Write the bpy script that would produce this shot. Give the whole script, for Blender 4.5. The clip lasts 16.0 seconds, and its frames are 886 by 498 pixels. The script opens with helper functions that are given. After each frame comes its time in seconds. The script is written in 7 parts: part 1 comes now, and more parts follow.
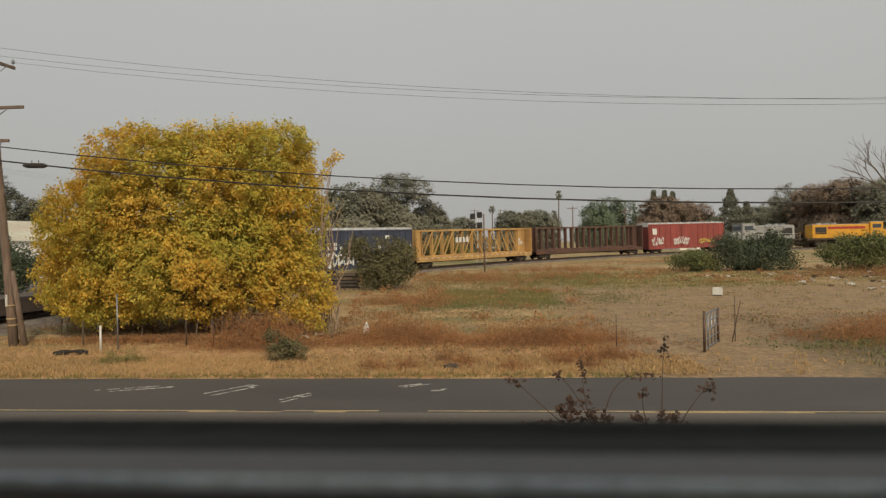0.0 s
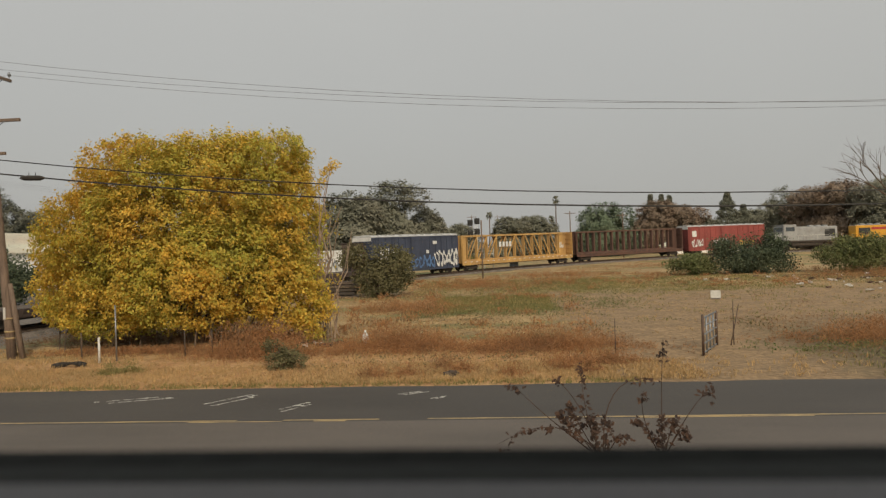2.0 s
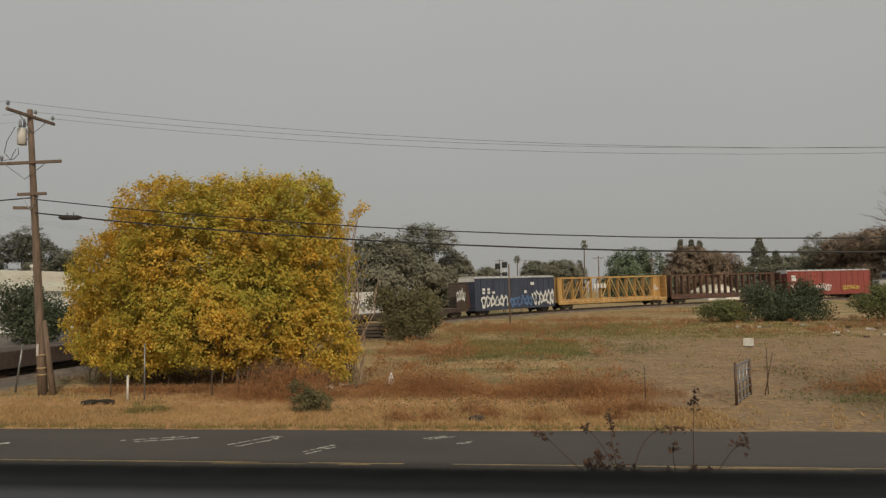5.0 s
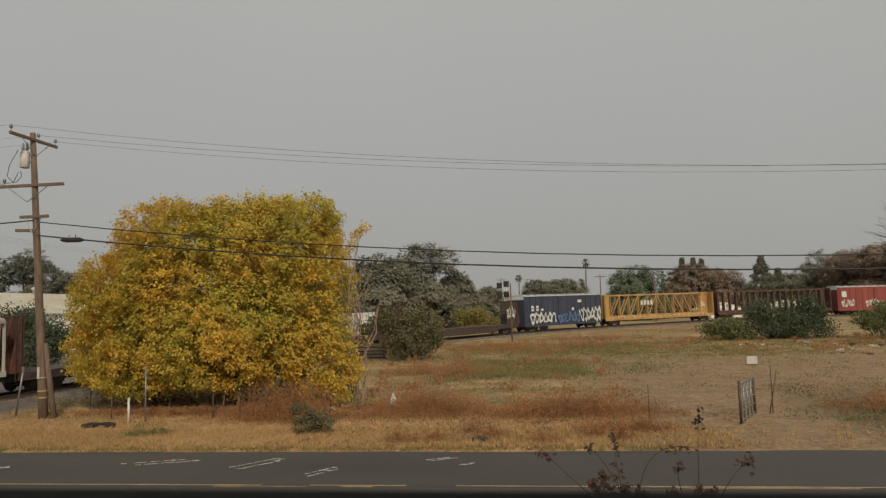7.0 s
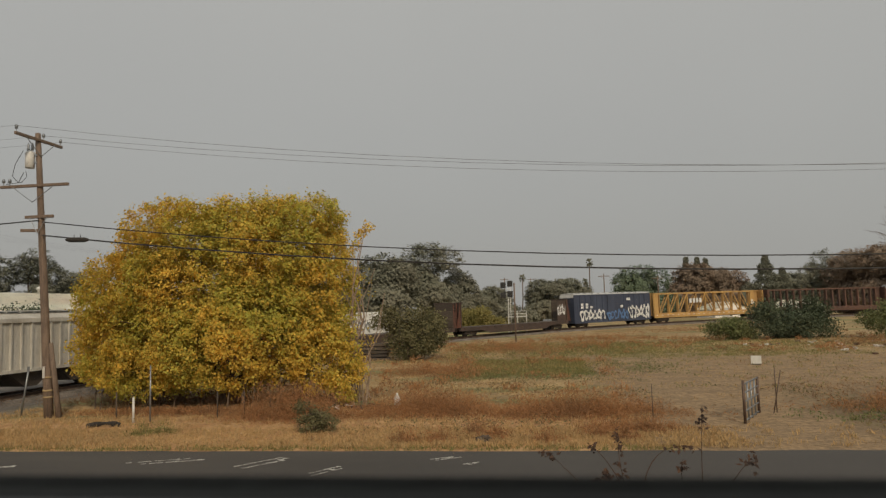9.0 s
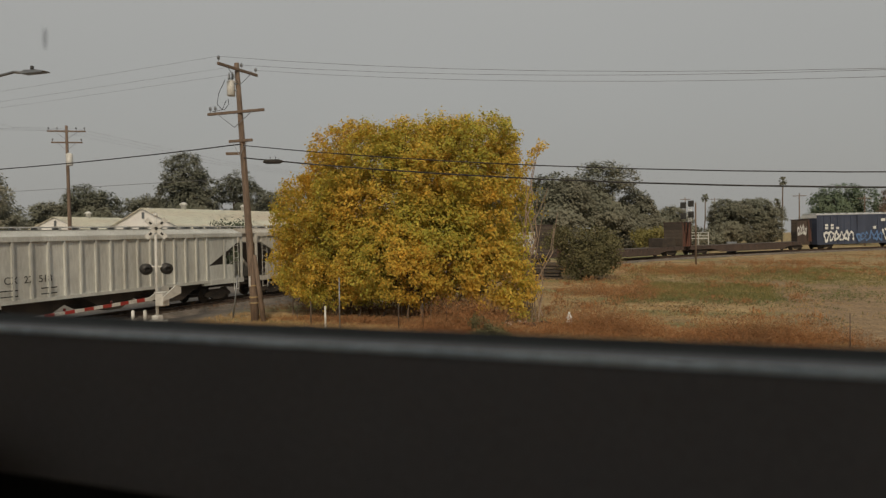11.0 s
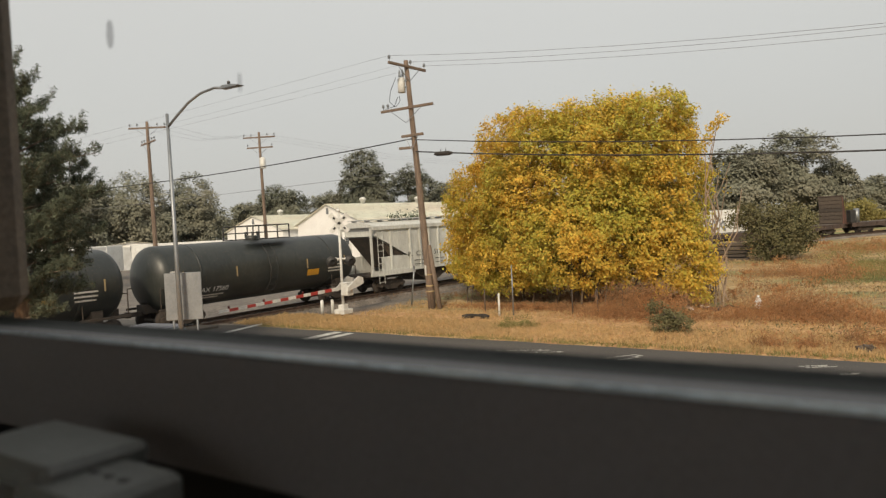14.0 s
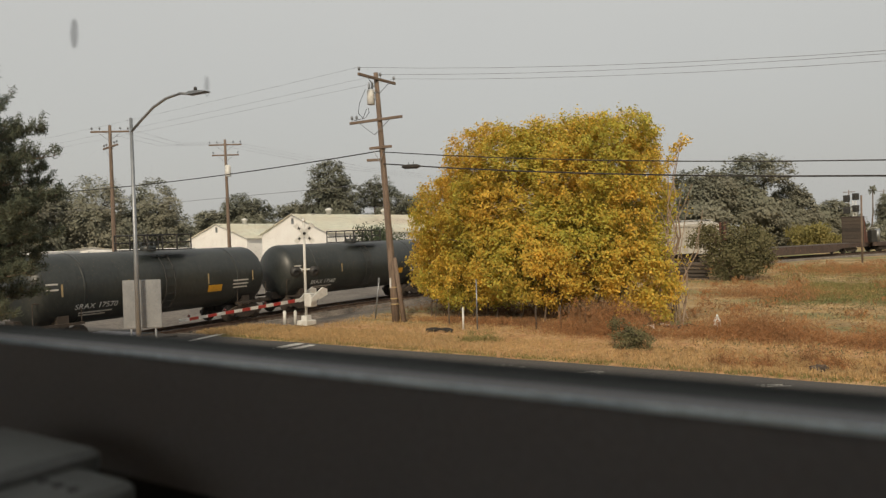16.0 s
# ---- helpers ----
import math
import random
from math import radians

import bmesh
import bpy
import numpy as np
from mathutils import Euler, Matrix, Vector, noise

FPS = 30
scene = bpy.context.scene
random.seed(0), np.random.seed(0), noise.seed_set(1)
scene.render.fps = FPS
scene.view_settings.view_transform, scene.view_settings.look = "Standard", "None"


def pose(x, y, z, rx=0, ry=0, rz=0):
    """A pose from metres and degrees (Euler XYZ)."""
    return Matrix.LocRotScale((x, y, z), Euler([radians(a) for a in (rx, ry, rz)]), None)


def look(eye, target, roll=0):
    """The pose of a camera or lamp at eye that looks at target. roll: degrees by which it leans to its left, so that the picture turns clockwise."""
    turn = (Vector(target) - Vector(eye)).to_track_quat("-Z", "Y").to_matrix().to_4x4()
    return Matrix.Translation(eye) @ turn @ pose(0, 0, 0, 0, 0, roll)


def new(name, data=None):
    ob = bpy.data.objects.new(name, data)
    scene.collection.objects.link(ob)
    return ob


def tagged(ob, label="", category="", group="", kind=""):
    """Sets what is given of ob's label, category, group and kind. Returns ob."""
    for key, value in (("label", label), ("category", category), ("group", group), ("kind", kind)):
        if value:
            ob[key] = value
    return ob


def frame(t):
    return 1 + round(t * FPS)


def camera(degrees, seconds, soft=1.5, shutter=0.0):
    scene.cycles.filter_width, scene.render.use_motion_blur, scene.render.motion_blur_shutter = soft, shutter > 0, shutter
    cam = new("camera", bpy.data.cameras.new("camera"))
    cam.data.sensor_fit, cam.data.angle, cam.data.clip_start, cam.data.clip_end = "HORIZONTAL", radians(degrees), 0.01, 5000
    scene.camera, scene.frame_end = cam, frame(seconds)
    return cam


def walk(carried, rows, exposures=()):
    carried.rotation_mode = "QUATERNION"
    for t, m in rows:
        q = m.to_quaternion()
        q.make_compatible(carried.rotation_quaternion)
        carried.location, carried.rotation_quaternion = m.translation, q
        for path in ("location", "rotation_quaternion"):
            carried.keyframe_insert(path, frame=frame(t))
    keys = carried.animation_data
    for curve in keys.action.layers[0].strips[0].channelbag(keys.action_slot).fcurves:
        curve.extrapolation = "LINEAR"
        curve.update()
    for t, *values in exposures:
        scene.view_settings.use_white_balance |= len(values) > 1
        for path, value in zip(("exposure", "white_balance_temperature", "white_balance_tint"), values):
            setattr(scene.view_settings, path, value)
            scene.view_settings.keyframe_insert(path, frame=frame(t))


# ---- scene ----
cam = camera(63.8, 16.0, soft=1.35)
cam.data.dof.use_dof = True
cam.data.dof.focus_distance = 45.0
cam.data.dof.aperture_fstop = 6.0
# seconds, eye, turn (degrees)
ROWS = [
    (0.0, 0.0, 0.129, 4.084, 89.53, 1.09, 5.13),
    (0.5, 0.0, 0.1, 4.103, 89.28, 1.95, 4.13),
    (1.0, 0.0, 0.1, 4.103, 89.09, 1.88, 4.26),
    (1.5, 0.0, 0.1, 4.102, 89.73, 1.91, 4.7),
    (2.0, 0.0, 0.1, 4.101, 90.06, 1.84, 4.95),
    (2.5, 0.0, 0.1, 4.093, 91.96, 1.29, 6.31),
    (3.0, 0.0, 0.1, 4.089, 92.96, 1.13, 6.72),
    (3.5, 0.0, 0.1, 4.090, 93.32, 1.14, 6.78),
    (6.0, 0.0, 0.1, 4.087, 94.04, 1.15, 7.4),
    (6.5, 0.0, 0.1, 4.088, 94.81, 1.37, 7.34),
    (7.0, 0.0, 0.1, 4.089, 95.17, 1.49, 7.28),
    (7.5, 0.0, 0.1, 4.090, 95.06, 1.47, 7.34),
    (8.0, 0.0, 0.1, 4.093, 94.86, 1.57, 7.32),
    (8.2, 0.0, 0.1, 4.095, 94.6, 1.6, 7.29),
    (10.3, 0.0, 0.0, 4.082, 96.21, 0.14, 12.04),
    (10.5, 0.0, 0.0, 4.081, 95.53, 0.92, 15.54),
    (11.0, 0.0, 0.0, 4.073, 88.94, 0.68, 21.36),
    (11.5, 0.0, 0.0, 4.096, 85.81, 2.36, 25.86),
    (12.0, 0.0, 0.0, 4.133, 85.21, 4.8, 31.12),
    (12.5, 0.0, 0.0, 4.112, 84.98, 3.1, 31.71),
    (13.0, 0.0, 0.0, 4.113, 85.07, 3.34, 32.61),
    (13.5, 0.0, 0.0, 4.083, 86.9, 0.54, 33.89),
    (14.0, 0.0, 0.0, 4.098, 88.26, 2.95, 35.03),
    (14.5, 0.0, 0.0, 4.093, 88.63, 1.25, 33.0),
    (15.0, 0.0, 0.0, 4.092, 89.61, 0.83, 31.9),
    (15.5, 0.0, 0.0, 4.088, 89.95, 0.82, 32.37),
    (16.0, 0.0, 0.0, 4.096, 89.23, 1.54, 32.29),
]
walk(cam, [(t, pose(x, y, z, rx, ry, rz)) for t, x, y, z, rx, ry, rz in ROWS],
     exposures=[(0, 0.12), (2.0, 0.12), (3.2, -0.08), (10.2, -0.2), (11.0, -0.24), (11.3, -0.05), (11.7, 0.46), (12.5, 0.60), (13.5, 0.60), (14.5, 0.45), (16.0, 0.33)])

# ---- light: smoky bright overcast with a weak sun behind the coach ----
SUN_AZ, SUN_EL = 158.0, 33.0
world = bpy.data.worlds.new("sky")
scene.world = world
world.use_nodes = True
wn, wl = world.node_tree.nodes, world.node_tree.links
wn.clear()
sky = wn.new("ShaderNodeTexSky")
sky.sky_type = "NISHITA"
sky.sun_disc = False
sky.sun_elevation, sky.sun_rotation = radians(SUN_EL), radians(SUN_AZ)
sky.air_density, sky.dust_density, sky.ozone_density = 1.0, 8.0, 1.0
bg_sky, bg_haze, mix = wn.new("ShaderNodeBackground"), wn.new("ShaderNodeBackground"), wn.new("ShaderNodeAddShader")
bg_sky.inputs["Strength"].default_value = 0.012
bg_haze.inputs["Strength"].default_value = 0.40
tc, sep, ramp = wn.new("ShaderNodeTexCoord"), wn.new("ShaderNodeSeparateXYZ"), wn.new("ShaderNodeValToRGB")
cl = wn.new("ShaderNodeTexNoise")
cl.inputs["Scale"].default_value = 2.2
cl.inputs["Detail"].default_value = 3.0
wadd = wn.new("ShaderNodeMath")
wadd.operation = "MULTIPLY_ADD"
wadd.inputs[1].default_value = 0.16
ramp.color_ramp.elements[0].position, ramp.color_ramp.elements[0].color = 0.02, (0.87, 0.865, 0.825, 1)
ramp.color_ramp.elements[1].position, ramp.color_ramp.elements[1].color = 0.55, (1.13, 1.115, 1.04, 1)
wl.new(tc.outputs["Generated"], sep.inputs[0])
wl.new(tc.outputs["Generated"], cl.inputs["Vector"])
wl.new(cl.outputs["Fac"], wadd.inputs[0])
wl.new(sep.outputs["Z"], wadd.inputs[2])
wl.new(wadd.outputs[0], ramp.inputs[0])
wl.new(ramp.outputs[0], bg_haze.inputs["Color"])
wl.new(sky.outputs[0], bg_sky.inputs["Color"])
wout = wn.new("ShaderNodeOutputWorld")
wl.new(bg_sky.outputs[0], mix.inputs[0])
wl.new(bg_haze.outputs[0], mix.inputs[1])
wl.new(mix.outputs[0], wout.inputs["Surface"])
sun = new("sun", bpy.data.lights.new("sun", "SUN"))
sun.data.energy, sun.data.angle, sun.data.color = 2.0, radians(4), (1.0, 0.84, 0.62)
sd = Vector((math.sin(radians(SUN_AZ)) * math.cos(radians(SUN_EL)), math.cos(radians(SUN_AZ)) * math.cos(radians(SUN_EL)), math.sin(radians(SUN_EL))))
sun.matrix_world = look(sd * 100, (0, 0, 0))

# ---- materials ----
def surface(name, a, b=None, rough=0.8, metal=0.0, scale=1.5, fine=30.0, bump=0.25, grain=0.25, stretch=(1, 1, 1), island=0.0, leaf=0.0, obrand=0.0):
    """Two-tone procedural surface: broad stains between a and b, fine grain, bump."""
    m = bpy.data.materials.new(name)
    m.use_nodes = True
    n, l = m.node_tree.nodes, m.node_tree.links
    p = n["Principled BSDF"]
    p.inputs["Roughness"].default_value, p.inputs["Metallic"].default_value = rough, metal
    b = b or tuple(c * 0.7 for c in a)
    t, mp = n.new("ShaderNodeTexCoord"), n.new("ShaderNodeMapping")
    mp.inputs["Scale"].default_value = stretch
    l.new(t.outputs["Object"], mp.inputs[0])
    broad, fin = n.new("ShaderNodeTexNoise"), n.new("ShaderNodeTexNoise")
    broad.inputs["Scale"].default_value, broad.inputs["Detail"].default_value = scale, 5.0
    fin.inputs["Scale"].default_value, fin.inputs["Detail"].default_value = fine, 3.0
    l.new(mp.outputs[0], broad.inputs["Vector"])
    l.new(mp.outputs[0], fin.inputs["Vector"])
    rp = n.new("ShaderNodeValToRGB")
    rp.color_ramp.elements[0].position, rp.color_ramp.elements[1].position = 0.35, 0.65
    rp.color_ramp.elements[0].color, rp.color_ramp.elements[1].color = (*a, 1), (*b, 1)
    src = broad.outputs["Fac"]
    if island or obrand:
        g = n.new("ShaderNodeNewGeometry") if island else n.new("ShaderNodeObjectInfo")
        ad = n.new("ShaderNodeMath")
        ad.operation = "MULTIPLY_ADD"
        ad.inputs[1].default_value = island or obrand
        l.new(g.outputs["Random Per Island" if island else "Random"], ad.inputs[0])
        sb = n.new("ShaderNodeMath")
        sb.operation = "SUBTRACT"
        sb.inputs[1].default_value = (island or obrand) / 2
        l.new(src, ad.inputs[2])
        l.new(ad.outputs[0], sb.inputs[0])
        src = sb.outputs[0]
    l.new(src, rp.inputs[0])
    hs = n.new("ShaderNodeHueSaturation")
    mr = n.new("ShaderNodeMapRange")
    mr.inputs["From Min"].default_value, mr.inputs["From Max"].default_value = 0.3, 0.7
    mr.inputs["To Min"].default_value, mr.inputs["To Max"].default_value = 1 - grain, 1 + grain
    l.new(fin.outputs["Fac"], mr.inputs["Value"])
    l.new(mr.outputs[0], hs.inputs["Value"])
    l.new(rp.outputs[0], hs.inputs["Color"])
    l.new(hs.outputs[0], p.inputs["Base Color"])
    if bump:
        bp = n.new("ShaderNodeBump")
        bp.inputs["Strength"].default_value, bp.inputs["Distance"].default_value = bump, 0.02
        l.new(fin.outputs["Fac"], bp.inputs["Height"])
        l.new(bp.outputs[0], p.inputs["Normal"])
    if leaf:
        p.inputs["Specular IOR Level"].default_value = 0.15
        tr, mx = n.new("ShaderNodeBsdfTranslucent"), n.new("ShaderNodeMixShader")
        mx.inputs[0].default_value = leaf
        l.new(hs.outputs[0], tr.inputs["Color"])
        l.new(p.outputs[0], mx.inputs[1])
        l.new(tr.outputs[0], mx.inputs[2])
        l.new(mx.outputs[0], n["Material Output"].inputs["Surface"])
    return m


def glass(name, tint=(0.05, 0.06, 0.07)):
    m = bpy.data.materials.new(name)
    m.use_nodes = True
    p = m.node_tree.nodes["Principled BSDF"]
    p.inputs["Base Color"].default_value, p.inputs["Roughness"].default_value = (*tint, 1), 0.08
    p.inputs["Specular IOR Level"].default_value = 0.8
    return m


M = {}
def mt(key, *args, **kw):
    M[key] = surface(key, *args, **kw)


mt("wire", (0.16, 0.16, 0.16), (0.12, 0.12, 0.12), 0.6)
mt("asphalt", (0.075, 0.068, 0.062), (0.055, 0.050, 0.046), 0.85, scale=0.35, fine=45, bump=0.2, grain=0.16, stretch=(0.35, 1, 1))
mt("paint_white", (0.62, 0.62, 0.58), (0.36, 0.35, 0.33), 0.7, scale=3, grain=0.2)
mt("asphalt_worn", (0.128, 0.111, 0.098), (0.102, 0.090, 0.080), 0.88, scale=0.5, fine=45, bump=0.2, grain=0.14, stretch=(0.3, 1, 1))
mt("paint_yellow", (0.46, 0.34, 0.16), (0.28, 0.22, 0.13), 0.7, scale=2, grain=0.2)
mt("ballast", (0.20, 0.17, 0.145), (0.12, 0.105, 0.09), 0.95, scale=1.2, fine=14, bump=0.9, grain=0.5)
mt("rail_steel", (0.16, 0.11, 0.085), (0.10, 0.07, 0.055), 0.55, 0.6, scale=3, fine=40)
mt("tie_wood", (0.10, 0.075, 0.055), (0.06, 0.045, 0.035), 0.9, scale=2, stretch=(1, 6, 6), obrand=0.5)
mt("pole_wood", (0.215, 0.155, 0.115), (0.125, 0.092, 0.07), 0.9, scale=2.5, fine=30, stretch=(6, 6, 0.5), bump=0.6)
mt("galvanised", (0.304, 0.320, 0.336), (0.232, 0.248, 0.264), 0.45, 0.7, scale=2, fine=20, bump=0.05, grain=0.08)
mt("white_metal", (0.68, 0.68, 0.65), (0.52, 0.51, 0.48), 0.5, scale=2.5, fine=25, bump=0.06, grain=0.08)
mt("red_metal", (0.42, 0.035, 0.03), (0.30, 0.04, 0.03), 0.5, scale=3)
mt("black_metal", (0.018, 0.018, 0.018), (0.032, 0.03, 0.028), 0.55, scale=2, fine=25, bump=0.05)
mt("tank_black", (0.018, 0.022, 0.022), (0.037, 0.040, 0.036), 0.42, scale=0.7, fine=9, bump=0.03, grain=0.22, stretch=(1, 1, 0.4))
mt("underframe", (0.035, 0.028, 0.023), (0.06, 0.045, 0.034), 0.85, scale=1.5, fine=20)
mt("hopper_grey", (0.56, 0.54, 0.49), (0.42, 0.39, 0.34), 0.65, scale=0.6, fine=8, bump=0.05, grain=0.14, stretch=(1.5, 1.5, 0.3))
mt("hopper_pale", (0.60, 0.61, 0.58), (0.47, 0.47, 0.44), 0.65, scale=0.6, fine=8, bump=0.05, grain=0.12, stretch=(1.5, 1.5, 0.3))
mt("car_blue", (0.055, 0.070, 0.115), (0.040, 0.050, 0.085), 0.6, scale=0.6, fine=8, bump=0.05, grain=0.16, stretch=(1.5, 1.5, 0.3))
mt("car_yellow", (0.52, 0.325, 0.11), (0.36, 0.22, 0.09), 0.6, scale=0.7, fine=8, bump=0.05, grain=0.18, stretch=(1.5, 1.5, 0.3))
mt("car_brown", (0.125, 0.062, 0.042), (0.08, 0.044, 0.034), 0.75, scale=0.7, fine=8, bump=0.08, grain=0.22, stretch=(1.5, 1.5, 0.3))
mt("car_umber", (0.075, 0.050, 0.040), (0.05, 0.036, 0.031), 0.8, scale=0.7, fine=8, bump=0.08, grain=0.22, stretch=(1.5, 1.5, 0.3))
mt("car_rust", (0.15, 0.058, 0.038), (0.09, 0.042, 0.032), 0.8, scale=0.9, fine=8, bump=0.08, grain=0.25, stretch=(1.5, 1.5, 0.3))
# red slightly greyed, which puts distance haze into the paint colour
mt("car_red", (0.30, 0.066, 0.056), (0.22, 0.050, 0.043), 0.65, scale=0.7, fine=8, bump=0.05, grain=0.18, stretch=(1.5, 1.5, 0.3))
mt("roof_pale", (0.52, 0.53, 0.53), (0.42, 0.42, 0.41), 0.55, scale=1.0, fine=8, bump=0.04, grain=0.1)
mt("loco_yellow", (0.66, 0.34, 0.02), (0.54, 0.27, 0.03), 0.5, scale=1.0, fine=9, bump=0.04, grain=0.1)
mt("loco_grey", (0.33, 0.34, 0.34), (0.25, 0.25, 0.25), 0.55, scale=1.0, fine=9, bump=0.04, grain=0.12)
mt("spray_white", (0.72, 0.73, 0.72), (0.55, 0.57, 0.58), 0.7, scale=4)
mt("spray_blue", (0.11, 0.22, 0.44), (0.09, 0.16, 0.33), 0.7, scale=4)
mt("spray_yellow", (0.62, 0.50, 0.10), (0.5, 0.4, 0.1), 0.7, scale=4)
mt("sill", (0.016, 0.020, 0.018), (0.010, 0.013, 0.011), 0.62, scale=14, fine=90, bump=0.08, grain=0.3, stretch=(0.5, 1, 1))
# bluish white base colour paints the sky's highlight on the sill edge
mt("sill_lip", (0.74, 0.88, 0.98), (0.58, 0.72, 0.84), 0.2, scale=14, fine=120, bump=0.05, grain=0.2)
mt("wall_panel", (0.150, 0.148, 0.160), (0.130, 0.129, 0.140), 0.6, scale=5, fine=200, bump=0.08, grain=0.08)
mt("grey_plastic", (0.145, 0.155, 0.152), (0.122, 0.13, 0.128), 0.55, scale=9, fine=160, bump=0.06, grain=0.08)
mt("jamb_dusty", (0.105, 0.085, 0.066), (0.075, 0.064, 0.052), 0.85, scale=12, fine=120, bump=0.1, grain=0.25)
mt("tray_plastic", (0.50, 0.53, 0.52), (0.42, 0.445, 0.44), 0.6, scale=9, fine=160, bump=0.06, grain=0.08)
mt("coach_inside", (0.55, 0.54, 0.52), (0.48, 0.47, 0.45), 0.8, scale=2)
mt("bark", (0.17, 0.125, 0.09), (0.10, 0.075, 0.055), 0.95, scale=4, fine=24, bump=0.7, stretch=(3, 3, 0.6))
mt("bark_pale", (0.36, 0.27, 0.20), (0.25, 0.19, 0.14), 0.95, scale=4, fine=24, bump=0.5, stretch=(3, 3, 0.6))
mt("leaf_gold", (0.47, 0.45, 0.085), (0.73, 0.485, 0.09), 0.6, scale=0.34, fine=2.6, bump=0, grain=0.3, island=0.34, leaf=0.40)
# the next three put distance haze into far-tree leaf colours, paler and greyed
mt("leaf_dark_hazed", (0.190, 0.200, 0.155), (0.22, 0.22, 0.165), 0.8, scale=0.12, fine=1.2, bump=0, grain=0.14, island=0.12, leaf=0.25)
mt("leaf_haze_tint", (0.228, 0.236, 0.180), (0.272, 0.258, 0.195), 0.8, scale=0.1, fine=1.2, bump=0, grain=0.12, island=0.12, leaf=0.25)
mt("leaf_rust_hazed", (0.29, 0.23, 0.175), (0.33, 0.24, 0.17), 0.8, scale=0.1, fine=1.2, bump=0, grain=0.12, island=0.12, leaf=0.25)
mt("leaf_yellowish", (0.27, 0.25, 0.09), (0.34, 0.29, 0.11), 0.8, scale=0.4, fine=3, bump=0, grain=0.15, island=0.2, leaf=0.4)
mt("leaf_deep", (0.075, 0.10, 0.062), (0.115, 0.135, 0.08), 0.7, scale=0.5, fine=4, bump=0, grain=0.25, island=0.4, leaf=0.2)
mt("leaf_green", (0.14, 0.165, 0.065), (0.20, 0.205, 0.09), 0.7, scale=0.5, fine=4, bump=0, grain=0.25, island=0.4, leaf=0.25)
mt("leaf_fresh", (0.185, 0.24, 0.16), (0.22, 0.265, 0.18), 0.75, scale=0.3, fine=3, bump=0, grain=0.12, island=0.25, leaf=0.35)
mt("leaf_olive", (0.135, 0.13, 0.065), (0.185, 0.165, 0.085), 0.8, scale=1.0, fine=8, bump=0, grain=0.25, island=0.4, leaf=0.2)
mt("needle", (0.075, 0.090, 0.060), (0.11, 0.122, 0.082), 0.7, scale=1.0, fine=8, bump=0, grain=0.25, island=0.4, leaf=0.1)
mt("dry_leaf", (0.10, 0.060, 0.042), (0.055, 0.040, 0.034), 0.85, scale=3, fine=20, bump=0, grain=0.25, island=0.5, leaf=0.15)
mt("dry_brush", (0.42, 0.215, 0.095), (0.28, 0.158, 0.082), 0.95, scale=0.5, fine=6, bump=0, grain=0.25, island=0.5, leaf=0.2)
mt("brown_weed", (0.28, 0.158, 0.082), (0.19, 0.112, 0.066), 0.95, scale=0.5, fine=6, bump=0, grain=0.25, island=0.5, leaf=0.2)
mt("straw", (0.50, 0.335, 0.16), (0.40, 0.29, 0.15), 0.95, scale=0.4, fine=6, bump=0, grain=0.25, island=0.6, leaf=0.2)
mt("grass_green", (0.19, 0.19, 0.07), (0.28, 0.24, 0.10), 0.95, scale=0.5, fine=6, bump=0, grain=0.25, island=0.6, leaf=0.2)
mt("rubber", (0.022, 0.02, 0.018), (0.04, 0.034, 0.028), 0.9, scale=6)
mt("warehouse_wall", (0.86, 0.85, 0.82), (0.79, 0.77, 0.74), 0.8, scale=0.5, fine=6, bump=0.04, grain=0.06)
mt("warehouse_roof", (0.850, 0.850, 0.745), (0.810, 0.734, 0.621), 0.75, scale=0.25, fine=4, bump=0.05, grain=0.1, stretch=(1, 0.25, 1))
mt("trailer_white", (0.70, 0.70, 0.68), (0.58, 0.58, 0.56), 0.6, scale=0.7, fine=6, bump=0.03, grain=0.07)
mt("suv_silver", (0.16, 0.16, 0.185), (0.13, 0.13, 0.15), 0.3, 0.5, scale=1, fine=30, bump=0.0, grain=0.05)
mt("lens_red", (0.10, 0.012, 0.01), (0.07, 0.01, 0.01), 0.25, scale=6, bump=0)
mt("lumber", (0.105, 0.082, 0.064), (0.062, 0.050, 0.041), 0.95, scale=1.5, stretch=(0.5, 6, 6), obrand=0.6)
mt("rubbish", (0.62, 0.60, 0.56), (0.40, 0.37, 0.33), 0.8, scale=3)
M["glass_dark"] = glass("glass_dark")


def smudge_material():
    """Thin greasy dirt on the window: mostly clear, slightly grey."""
    m = bpy.data.materials.new("smudge")
    m.use_nodes = True
    n, l = m.node_tree.nodes, m.node_tree.links
    p, tr, mx = n["Principled BSDF"], n.new("ShaderNodeBsdfTransparent"), n.new("ShaderNodeMixShader")
    p.inputs["Base Color"].default_value, p.inputs["Roughness"].default_value = (0.10, 0.10, 0.10, 1), 0.9
    mx.inputs[0].default_value = 0.45
    l.new(tr.outputs[0], mx.inputs[1])
    l.new(p.outputs[0], mx.inputs[2])
    l.new(mx.outputs[0], n["Material Output"].inputs["Surface"])
    return m


M["smudge"] = smudge_material()


